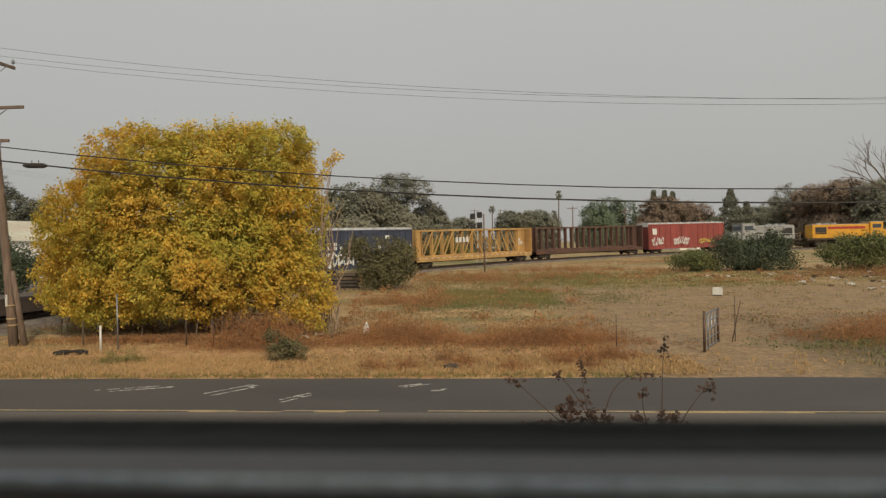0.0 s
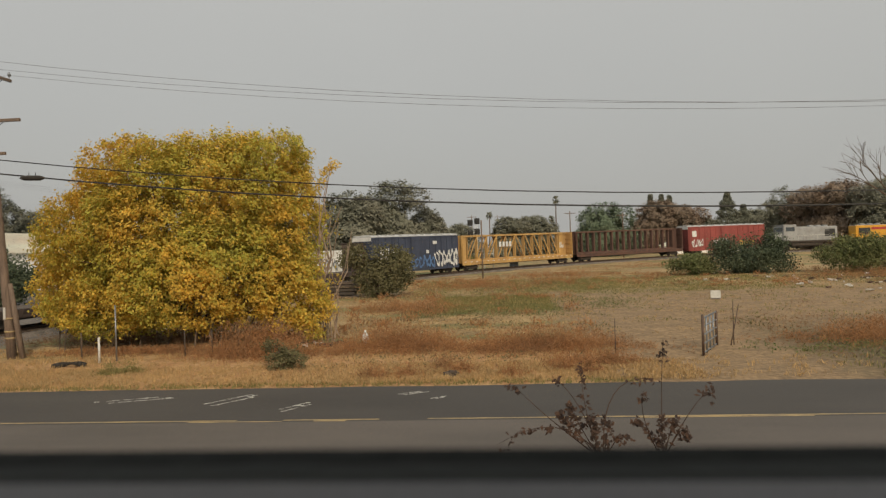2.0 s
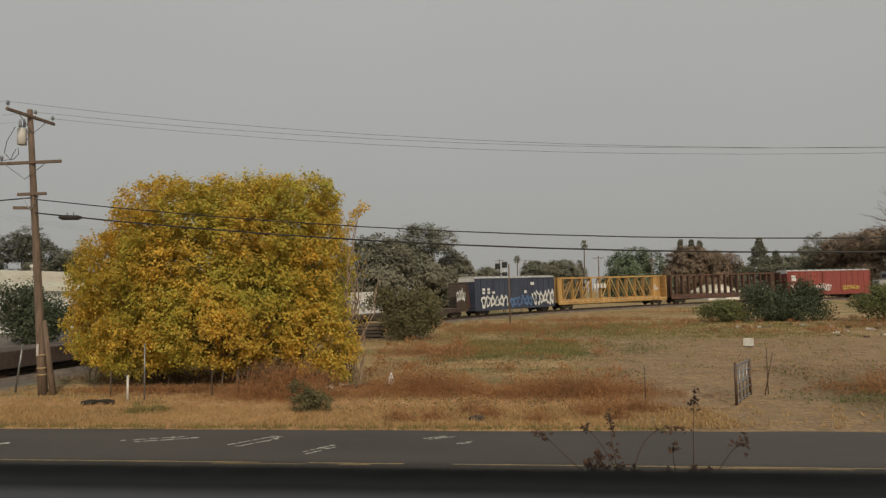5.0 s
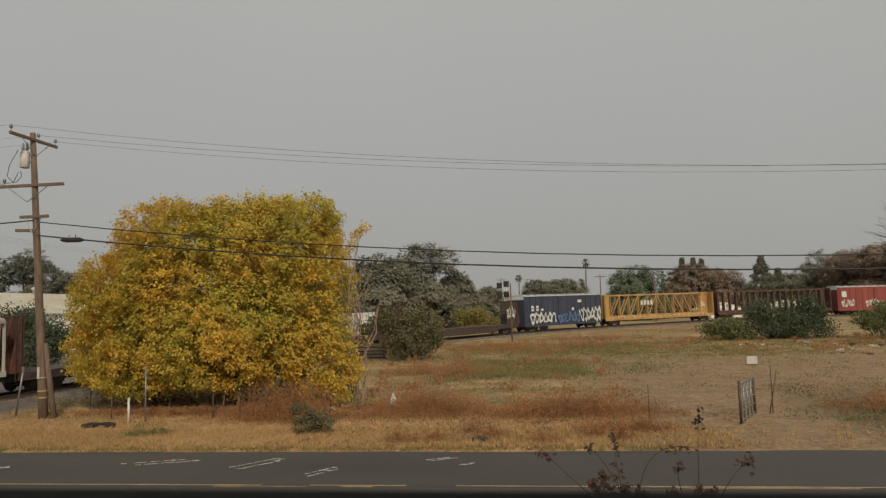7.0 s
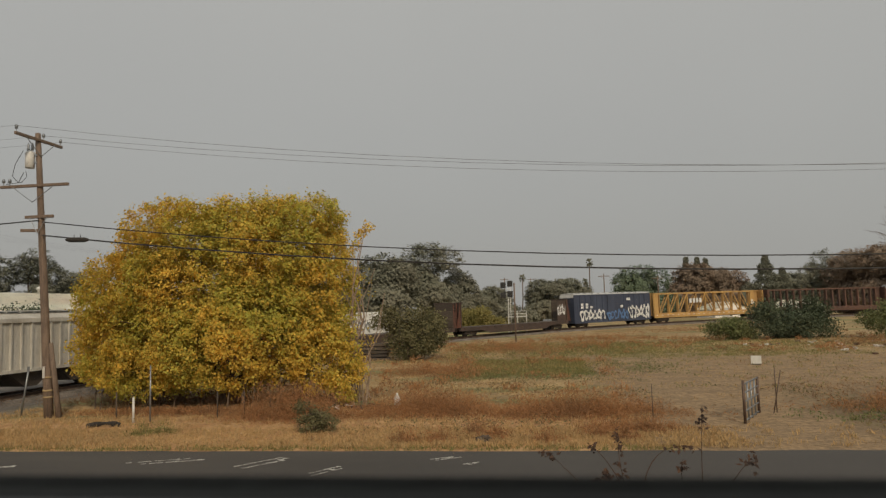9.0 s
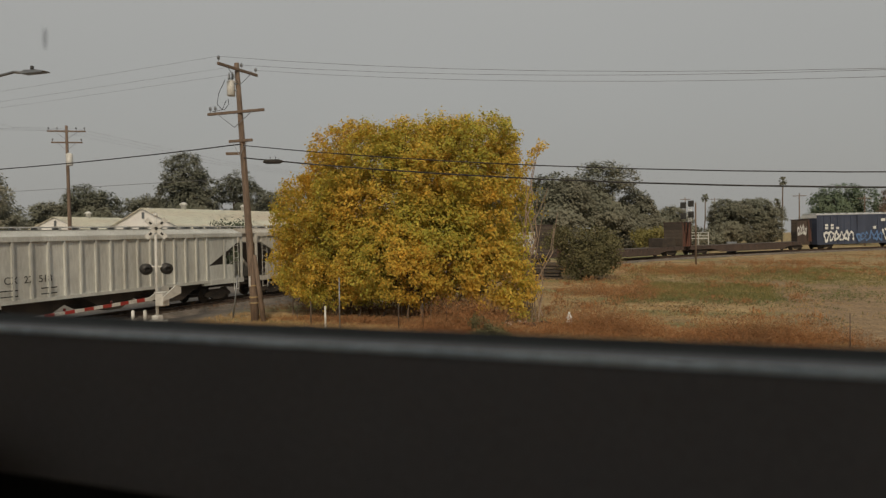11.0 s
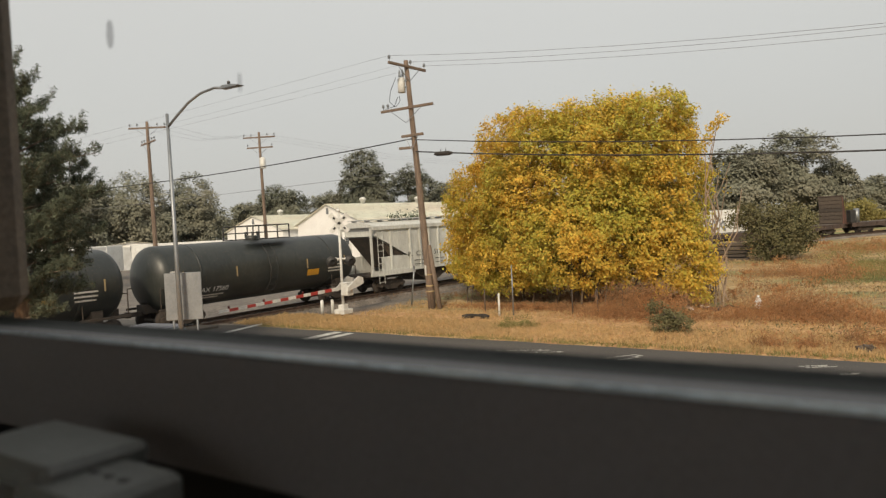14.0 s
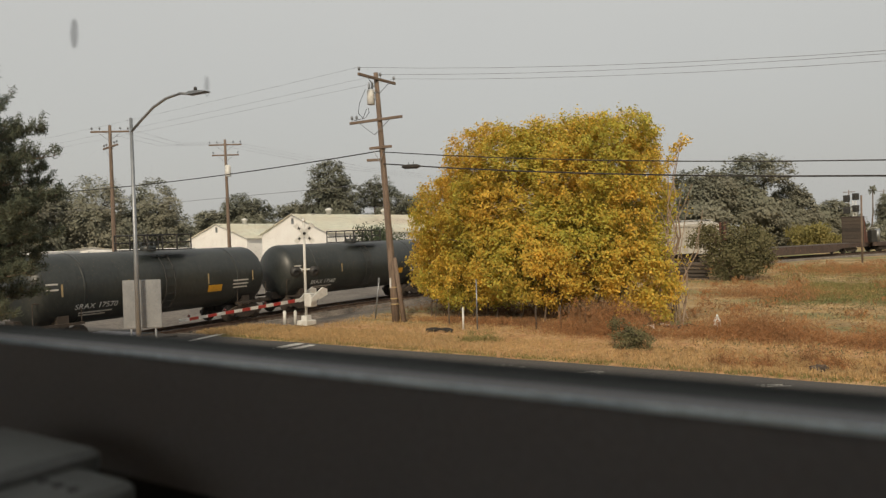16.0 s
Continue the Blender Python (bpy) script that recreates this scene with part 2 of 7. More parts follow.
def dusty_veil_glass():
    """Thin clear glass; an uneven film of dust in wiped patches adds a haze veil."""
    m = bpy.data.materials.new("dusty_veil_glass")
    m.use_nodes = True
    n, l = m.node_tree.nodes, m.node_tree.links
    p, tr, tl, mx = n["Principled BSDF"], n.new("ShaderNodeBsdfTransparent"), n.new("ShaderNodeBsdfTranslucent"), n.new("ShaderNodeMixShader")
    tl.inputs["Color"].default_value = (0.62, 0.63, 0.62, 1)
    t, q, mr = n.new("ShaderNodeTexCoord"), n.new("ShaderNodeTexNoise"), n.new("ShaderNodeMapRange")
    q.inputs["Scale"].default_value, q.inputs["Detail"].default_value = 5.0, 4.0
    mr.inputs["From Min"].default_value, mr.inputs["From Max"].default_value = 0.3, 0.7
    mr.inputs["To Min"].default_value, mr.inputs["To Max"].default_value = 0.005, 0.013
    l.new(t.outputs["Object"], q.inputs["Vector"])
    l.new(q.outputs["Fac"], mr.inputs["Value"])
    l.new(mr.outputs[0], mx.inputs[0])
    l.new(tr.outputs[0], mx.inputs[1])
    l.new(tl.outputs[0], mx.inputs[2])
    l.new(mx.outputs[0], n["Material Output"].inputs["Surface"])
    n.remove(p)
    return m


M["dusty_veil_glass"] = dusty_veil_glass()


def ground_material():
    """Dry field: bare dirt, straw, rusty brush and green patches mixed by noise and by plan."""
    m = bpy.data.materials.new("field")
    m.use_nodes = True
    n, l = m.node_tree.nodes, m.node_tree.links
    p = n["Principled BSDF"]
    p.inputs["Roughness"].default_value = 0.97
    t = n.new("ShaderNodeTexCoord")
    def noise_tex(s, d, st=(1, 1, 1)):
        mp, q = n.new("ShaderNodeMapping"), n.new("ShaderNodeTexNoise")
        mp.inputs["Scale"].default_value = st
        l.new(t.outputs["Object"], mp.inputs[0])
        l.new(mp.outputs[0], q.inputs["Vector"])
        q.inputs["Scale"].default_value, q.inputs["Detail"].default_value = s, d
        return q.outputs["Fac"]
    def step(f, lo, hi):
        q = n.new("ShaderNodeMapRange")
        q.inputs["From Min"].default_value, q.inputs["From Max"].default_value = lo, hi
        l.new(f, q.inputs["Value"])
        return q.outputs[0]
    def blend(f, a, b):
        q = n.new("ShaderNodeMix")
        q.data_type = "RGBA"
        l.new(f, q.inputs[0])
        for k, v in ((6, a), (7, b)):
            if isinstance(v, tuple):
                q.inputs[k].default_value = (*v, 1)
            else:
                l.new(v, q.inputs[k])
        return q.outputs[2]
    base = blend(step(noise_tex(0.11, 6, (0.6, 1, 1)), 0.40, 0.62), (0.36, 0.25, 0.115), (0.255, 0.18, 0.085))
    base = blend(step(noise_tex(0.45, 5), 0.48, 0.60), base, (0.43, 0.305, 0.145))
    base = blend(step(noise_tex(0.17, 6, (0.4, 1.7, 1)), 0.50, 0.58), base, (0.205, 0.195, 0.075))
    sx = n.new("ShaderNodeSeparateXYZ")
    l.new(t.outputs["Object"], sx.inputs[0])
    straw = blend(step(noise_tex(0.8, 5), 0.40, 0.62), (0.48, 0.30, 0.14), (0.41, 0.225, 0.10))
    wob = n.new("ShaderNodeMath")
    wob.operation = "MULTIPLY_ADD"
    wob.inputs[1].default_value = -7.0
    l.new(noise_tex(0.25, 5), wob.inputs[0])
    l.new(sx.outputs["Y"], wob.inputs[2])
    far_f = step(wob.outputs[0], 23.5, 27.0)
    def greater(a, b):
        q = n.new("ShaderNodeMath")
        q.operation = "MAXIMUM"
        l.new(a, q.inputs[0])
        l.new(b, q.inputs[1])
        return q.outputs[0]
    base = blend(greater(far_f, step(sx.outputs["X"], 3.0, 7.0)), straw, base)
    base = blend(step(sx.outputs["X"], -22.5, -26.5), base, blend(step(noise_tex(0.6, 5), 0.4, 0.62), (0.17, 0.15, 0.13), (0.125, 0.11, 0.098)))
    ew = n.new("ShaderNodeMath")
    ew.operation = "MULTIPLY_ADD"
    ew.inputs[1].default_value = 3.0
    l.new(noise_tex(0.5, 5), ew.inputs[0])
    l.new(sx.outputs["X"], ew.inputs[2])
    dirt_a, dirt_b = step(ew.outputs[0], 3.2, 5.2), step(ew.outputs[0], 38.0, 31.0)
    mul = n.new("ShaderNodeMath")
    mul.operation = "MULTIPLY"
    l.new(dirt_a, mul.inputs[0])
    l.new(dirt_b, mul.inputs[1])
    near_f = step(wob.outputs[0], 60.0, 50.0)
    mul2 = n.new("ShaderNodeMath")
    mul2.operation = "MULTIPLY"
    l.new(mul.outputs[0], mul2.inputs[0])
    l.new(near_f, mul2.inputs[1])
    base = blend(mul2.outputs[0], base, blend(step(noise_tex(0.9, 6), 0.40, 0.62), (0.31, 0.21, 0.112), (0.245, 0.168, 0.092)))
    scrub = blend(step(noise_tex(0.5, 5), 0.42, 0.6), (0.125, 0.108, 0.055), (0.165, 0.115, 0.066))
    mul3 = n.new("ShaderNodeMath")
    mul3.operation = "MULTIPLY"
    l.new(step(ew.outputs[0], 11.0, 14.0), mul3.inputs[0])
    l.new(step(wob.outputs[0], 34.0, 27.0), mul3.inputs[1])
    base = blend(mul3.outputs[0], base, scrub)
    hs, g = n.new("ShaderNodeHueSaturation"), step(noise_tex(5, 6), 0.3, 0.7)
    mr = n.new("ShaderNodeMapRange")
    mr.inputs["To Min"].default_value, mr.inputs["To Max"].default_value = 0.62, 1.28
    l.new(g, mr.inputs["Value"])
    l.new(mr.outputs[0], hs.inputs["Value"])
    l.new(base, hs.inputs["Color"])
    l.new(hs.outputs[0], p.inputs["Base Color"])
    bp = n.new("ShaderNodeBump")
    bp.inputs["Strength"].default_value, bp.inputs["Distance"].default_value = 0.8, 0.08
    l.new(noise_tex(3.5, 6), bp.inputs["Height"])
    l.new(bp.outputs[0], p.inputs["Normal"])
    return m


M["sill"].node_tree.nodes["Principled BSDF"].inputs["Specular IOR Level"].default_value = 0.13
M["field"] = ground_material()

# ---- mesh helpers ----
def box(bm, c, s, rot=None, bevel=0.0, taper=1.0):
    r = bmesh.ops.create_cube(bm, size=1.0)
    vs = r["verts"]
    for v in vs:
        k = taper if v.co.z > 0 else 1.0
        v.co = Vector((v.co.x * s[0] * k, v.co.y * s[1] * k, v.co.z * s[2]))
    if bevel:
        es = list({e for v in vs for e in v.link_edges})
        out = bmesh.ops.bevel(bm, geom=es, offset=bevel, segments=1, affect="EDGES")
        vs = list({v for f in out["faces"] for v in f.verts} | {v for v in vs if v.is_valid})
    mm = Matrix.Translation(c) @ (rot or Matrix())
    for v in vs:
        v.co = mm @ v.co
    return vs


def tube(bm, a, b, r0, r1=None, seg=8, caps=True):
    a, b = Vector(a), Vector(b)
    r1 = r0 if r1 is None else r1
    q = (b - a).to_track_quat("Z", "Y")
    rings = []
    for p, r in ((a, r0), (b, r1)):
        rings.append([bm.verts.new(p + q @ Vector((r * math.cos(2 * math.pi * k / seg), r * math.sin(2 * math.pi * k / seg), 0))) for k in range(seg)])
    for k in range(seg):
        f = bm.faces.new((rings[0][k], rings[0][(k + 1) % seg], rings[1][(k + 1) % seg], rings[1][k]))
        f.smooth = seg > 6
    if caps:
        bm.faces.new(rings[0][::-1])
        bm.faces.new(rings[1])


def pipe(bm, pts, radii, seg=5):
    """One connected tube through the points."""
    pts = [Vector(p) for p in pts]
    rings = []
    for k, p in enumerate(pts):
        d = (pts[min(k + 1, len(pts) - 1)] - pts[max(k - 1, 0)]).normalized()
        q = d.to_track_quat("Z", "Y")
        r = radii[k] if isinstance(radii, (list, tuple)) else radii
        rings.append([bm.verts.new(p + q @ Vector((r * math.cos(2 * math.pi * j / seg), r * math.sin(2 * math.pi * j / seg), 0))) for j in range(seg)])
    for a, b in zip(rings, rings[1:]):
        k0 = min(range(seg), key=lambda j: (a[0].co - b[j].co).length)
        for j in range(seg):
            f = bm.faces.new((a[j], a[(j + 1) % seg], b[(j + 1 + k0) % seg], b[(j + k0) % seg]))
            f.smooth = seg > 6
    bm.faces.new(rings[0][::-1])
    bm.faces.new(rings[-1])


def lathe(bm, profile, axis_m=None, seg=24):
    """Turn (radius, height) pairs about z, then place by axis_m."""
    mm = axis_m or Matrix()
    rings = []
    for r, h in profile:
        rings.append([bm.verts.new(mm @ Vector((r * math.cos(2 * math.pi * k / seg), r * math.sin(2 * math.pi * k / seg), h))) for k in range(seg)])
    for i in range(len(rings) - 1):
        for k in range(seg):
            f = bm.faces.new((rings[i][k], rings[i][(k + 1) % seg], rings[i + 1][(k + 1) % seg], rings[i + 1][k]))
            f.smooth = True
    if profile[0][0] > 0.001:
        bm.faces.new(rings[0][::-1])
    if profile[-1][0] > 0.001:
        bm.faces.new(rings[-1])


def prism(bm, outline, y0, y1, mm=None):
    """Extrude an (x, z) outline from y0 to y1."""
    mm = mm or Matrix()
    a = [bm.verts.new(mm @ Vector((x, y0, z))) for x, z in outline]
    b = [bm.verts.new(mm @ Vector((x, y1, z))) for x, z in outline]
    n = len(outline)
    for k in range(n):
        bm.faces.new((a[k], a[(k + 1) % n], b[(k + 1) % n], b[k]))
    bm.faces.new(a[::-1])
    bm.faces.new(b)


def mesh_of(name, bm, material):
    bmesh.ops.recalc_face_normals(bm, faces=bm.faces)
    me = bpy.data.meshes.new(name)
    bm.to_mesh(me)
    bm.free()
    me.materials.append(M[material])
    return me


def part(name, bm, material, parent=None, label="", m=None):
    """One mesh object from a bmesh (or a ready mesh), under a thing or a part."""
    me = bm if isinstance(bm, bpy.types.Mesh) else mesh_of(name, bm, material)
    ob = new(name, me)
    ob.parent = parent
    if m is not None:
        ob.matrix_basis = m
    return tagged(ob, label)


def thing(name, label, category, group="", m=None, kind=""):
    ob = new(name)
    ob.empty_display_size = 0.2
    if m is not None:
        ob.matrix_basis = m
    return tagged(ob, label, category, group, kind)


def B():
    return bmesh.new()


def boxes(*specs):
    bm = B()
    for s in specs:
        box(bm, *s)
    return bm


def words(name, text, size, material, parent, m, label=""):
    """Each word of a line of letters as a part of its own, set one after another."""
    x = 0.0
    for word in text.split(" "):
        if word:
            cu = bpy.data.curves.new(name, "FONT")
            cu.body, cu.size, cu.extrude = word, size, 0.004
            ob = bpy.data.objects.new(name, cu)
            scene.collection.objects.link(ob)
            me = bpy.data.meshes.new_from_object(ob.evaluated_get(bpy.context.evaluated_depsgraph_get()))
            bpy.data.objects.remove(ob)
            bpy.data.curves.remove(cu)
            me.materials.clear()
            me.materials.append(M[material])
            part(name, me, material, parent, label, m @ Matrix.Translation((x, 0, 0)))
            x += max(v.co.x for v in me.vertices) + 0.05 * size
        x += 0.28 * size


# ---- plan ----
def zg(x, y):
    return 1.25 * min(1.0, max(0.0, (y - 25) / 100))


TX0, TY0, TPH, TR, TEND = -29.78, 19.74, radians(-2.258), 117.8, 200.0
def track(s):
    """Place and heading (from +y, to the right) of the freight track at s metres."""
    if s < 0:
        return TX0 + s * math.sin(TPH), TY0 + s * math.cos(TPH), TPH
    th = TPH + min(s, TEND) / TR
    x, y = TX0 + TR * (math.cos(TPH) - math.cos(th)), TY0 + TR * (math.sin(th) - math.sin(TPH))
    if s > TEND:
        x, y = x + (s - TEND) * math.sin(th), y + (s - TEND) * math.cos(th)
    return x, y, th


def rail_z(s):
    k = min(1.0, max(0.0, s / 150))
    return 0.10 + 1.95 * (0.75 * k + 0.25 * k * k * (3 - 2 * k))


def on_track(s, half):
    xa, ya, _ = track(s - half)
    xb, yb, _ = track(s + half)
    za, zb = rail_z(s - half), rail_z(s + half)
    d = math.hypot(xb - xa, yb - ya)
    return pose((xa + xb) / 2, (ya + yb) / 2, (za + zb) / 2, 0, -math.degrees(math.atan2(zb - za, d)), math.degrees(math.atan2(yb - ya, xb - xa)))


# ---- ground, road, track bed ----
def make_ground():
    xs = np.concatenate([[-2500, -900, -400, -200], np.arange(-140, -60, 5), np.arange(-60, 62, 1.5), np.arange(65, 141, 5), [200, 400, 900, 2500]])
    ss = np.arange(-40, 330, 2.0)
    line = np.array([track(s)[:2] for s in ss])
    ys = np.concatenate([[-2500, -500, -100, -40, -10, 4, 13.3, 22.0], np.arange(23, 60, 1.5), np.arange(60, 180, 5), [200, 300, 500, 1000, 3000]])
    verts, faces = [], []
    for y in ys:
        for x in xs:
            z = zg(x, y)
            if 22.5 < y < 190 and abs(x) < 200:
                z += 0.10 * noise.noise(Vector((x * 0.13, y * 0.13, 0))) + 0.04 * noise.noise(Vector((x * 0.6, y * 0.6, 5)))
            if 22.0 < y < 200 and -60 < x < 200:
                dd = np.hypot(line[:, 0] - x, line[:, 1] - y)
                j = int(dd.argmin())
                k = min(1.0, max(0.0, (dd[j] - 2.2) / 5.0))
                z = z * k + (rail_z(ss[j]) - 0.42) * (1 - k)
            if y <= 22.0:
                z = -0.03
            if y <= 4:
                z = -0.4
            verts.append((x, y, z))
    w = len(xs)
    for j in range(len(ys) - 1):
        for i in range(w - 1):
            faces.append((j * w + i, j * w + i + 1, (j + 1) * w + i + 1, (j + 1) * w + i))
    me = bpy.data.meshes.new("ground")
    me.from_pydata(verts, [], faces)
    for p in me.polygons:
        p.use_smooth = True
    me.materials.append(M["field"])
    tagged(new("ground", me), "dry straw, bare dirt and rusty weeds over a gently rising field", "ground", kind="structure")


make_ground()


def strip(name, x0, x1, y0, y1, z0, z1, material, label, category, kind="structure", parent=None, jag=0.0, n=1):
    bm = B()
    rows = []
    for k in range(n + 1):
        x = x0 + (x1 - x0) * k / n
        j0, j1 = random.uniform(-jag, jag), random.uniform(-jag, jag)
        rows.append([bm.verts.new((x, y0 + j0, z)) for z in (z0, z1)] + [bm.verts.new((x, y1 + j1, z)) for z in (z1, z0)])
    for a, b in zip(rows, rows[1:]):
        for q in range(4):
            bm.faces.new((a[q], b[q], b[(q + 1) % 4], a[(q + 1) % 4]))
    bm.faces.new(rows[0])
    bm.faces.new(rows[-1][::-1])
    ob = part(name, bm, material, parent)
    return tagged(ob, label, category, "", kind)


road = strip("road", -420, 420, 13.2, 21.55, -0.30, 0.0, "asphalt", "worn grey-brown two-lane asphalt road with a ragged edge", "road", jag=0.10, n=700)


def offset_pt(s, d, z=0.0):
    x, y, th = track(s)
    return (x + d * math.cos(th), y - d * math.sin(th), rail_z(s) + z)


def ribbon(profile, s0, s1, step):
    """Sweep a (sideways, up) outline along the track."""
    bm = B()
    rows, s = [], s0
    while s <= s1 + 1e-6:
        rows.append([bm.verts.new(offset_pt(s, d, z)) for d, z in profile])
        s += step
    n = len(profile)
    for a, b in zip(rows, rows[1:]):
        for k in range(n):
            bm.faces.new((a[k], a[(k + 1) % n], b[(k + 1) % n], b[k]))
    bm.faces.new(rows[0])
    bm.faces.new(rows[-1][::-1])
    return bm


bed = tagged(part("ballast_bed", ribbon([(-3.2, -1.2), (-1.75, -0.20), (1.75, -0.20), (3.2, -1.2)], 3, 330, 3), "ballast"), "dusty grey-brown ballast bed under the freight track", "track bed", kind="structure")
rails = tagged(new("freight_track"), "single freight track with rusty rails on timber ties", "railway track", kind="structure")
for d in (-0.755, 0.755):
    part("rail", ribbon([(d - 0.07, -0.17), (d - 0.07, -0.15), (d - 0.012, -0.12), (d - 0.036, -0.04), (d - 0.036, 0.0), (d + 0.036, 0.0), (d + 0.036, -0.04), (d + 0.012, -0.12), (d + 0.07, -0.15), (d + 0.07, -0.17)], -60, 330, 3), "rail_steel", rails)
tie_me = mesh_of("tie", boxes(((0, 0, 0), (2.6, 0.23, 0.18), None, 0.015)), "tie_wood")
for k in range(290):
    s = 4 + k * 0.56
    x, y, th = track(s)
    part("tie", tie_me, "tie_wood", rails, "", pose(x, y, rail_z(s) - 0.235, 0, 0, -math.degrees(th)))
bm = B()
for d in (-1.6, 0.0, 1.6):
    for k in range(4):
        s = -7.0 + k * 2.3
        x, y, th = track(s)
        box(bm, (x + d, y, 0.055), (1.3 if d else 1.36, 2.26, 0.10), None, 0.01)
tagged(part("crossing_panel", bm, "asphalt"), "worn level-crossing panels between the rails", "crossing", kind="structure")

# markings painted on the road
def mark(name, pts, material, label):
    bm = B()
    for quad in pts:
        lo = [bm.verts.new((x, y, 0.0)) for x, y in quad]
        hi = [bm.verts.new((x, y, 0.006)) for x, y in quad]
        n = len(quad)
        bm.faces.new(hi)
        for k in range(n):
            bm.faces.new((lo[k], lo[(k + 1) % n], hi[(k + 1) % n], hi[k]))
    return tagged(part(name, bm, material), label, "road marking", kind="structure")


def line_quads(x0, x1, y, w, step=1.2, gap=0.04):
    out, x = [], x0
    while x < x1:
        if random.random() > gap:
            j = [random.uniform(-0.012, 0.012) for _ in range(4)]
            out.append([(x, y + j[0]), (x + step, y + j[1]), (x + step, y + w + j[2]), (x, y + w + j[3])])
        x += step
    return out


mark("centre_line", line_quads(-20, 60, 17.30, 0.075), "paint_yellow", "faded yellow centre line")
mark("centre_line", [q for x in range(-19, 60, 11) for q in line_quads(x, x + 3.2, 17.19, 0.06, 0.8)], "paint_yellow", "broken faded yellow line beside the centre line")
mark("stop_line", [[(-20.75, 17.9), (-20.35, 17.9), (-20.35, 21.4), (-20.75, 21.4)]], "paint_white", "white stop line before the level crossing")
mark("stop_line", [[(-19.95, 17.9), (-19.6, 17.9), (-19.6, 21.3), (-19.95, 21.3)]], "paint_white", "white stop line before the level crossing")
mark("stop_line", [[(-25.4, 17.9), (-25.1, 17.9), (-26.6, 24.0), (-26.9, 24.0)]], "paint_white", "white line along the crossing panels")


def scrawl(cx, cy, w, h, n):
    """Unreadable spray marks: short slanted strokes."""
    out = []
    def stroke(x, y, a, L):
        dx, dy, t = L / 2 * math.cos(a), L / 2 * math.sin(a), random.uniform(0.02, 0.034)
        nx, ny = -math.sin(a) * t, math.cos(a) * t * 1.5
        out.append([(x - dx, y - dy), (x + dx, y + dy), (x + dx + nx, y + dy + ny), (x - dx + nx, y - dy + ny)])
    run = math.atan2(h, w)
    for row in (-0.5, 0.5):
        for k in range(n):
            u = (k + random.uniform(0.2, 0.8)) / n - 0.5
            stroke(cx + u * w * 0.8 + row * w * 0.22, cy + u * h * 0.8 - row * h * 0.22, run * 0.8 + random.uniform(-0.4, 0.4), random.uniform(0.5, 0.9) * math.hypot(w, h) / n)
    for k in range(n // 2 + 1):
        stroke(cx + w * random.uniform(0.1, 0.5), cy + h * random.uniform(0.15, 0.5), random.uniform(-0.5, 1.8), random.uniform(0.1, 0.2))
    return out


for cx, cy, w, h, n in ((-10.9, 20.0, 2.1, 0.8, 8), (-7.9, 19.8, 1.1, 1.5, 7), (-5.75, 18.8, 0.7, 1.1, 5), (-2.75, 20.45, 0.8, 0.5, 5), (-1.95, 19.75, 0.36, 0.3, 3), (-15.6, 19.2, 1.1, 0.3, 3), (9.8, 17.4, 0.6, 0.4, 2)):
    mark("spray_mark", scrawl(cx, cy, w, h, n), "paint_white", "white utility spray marks on the asphalt")
strip("road_lane", -420, 420, 13.25, 17.15, -0.2, 0.004, "asphalt_worn", "paler worn asphalt of the near lane", "road", jag=0.03, n=300)

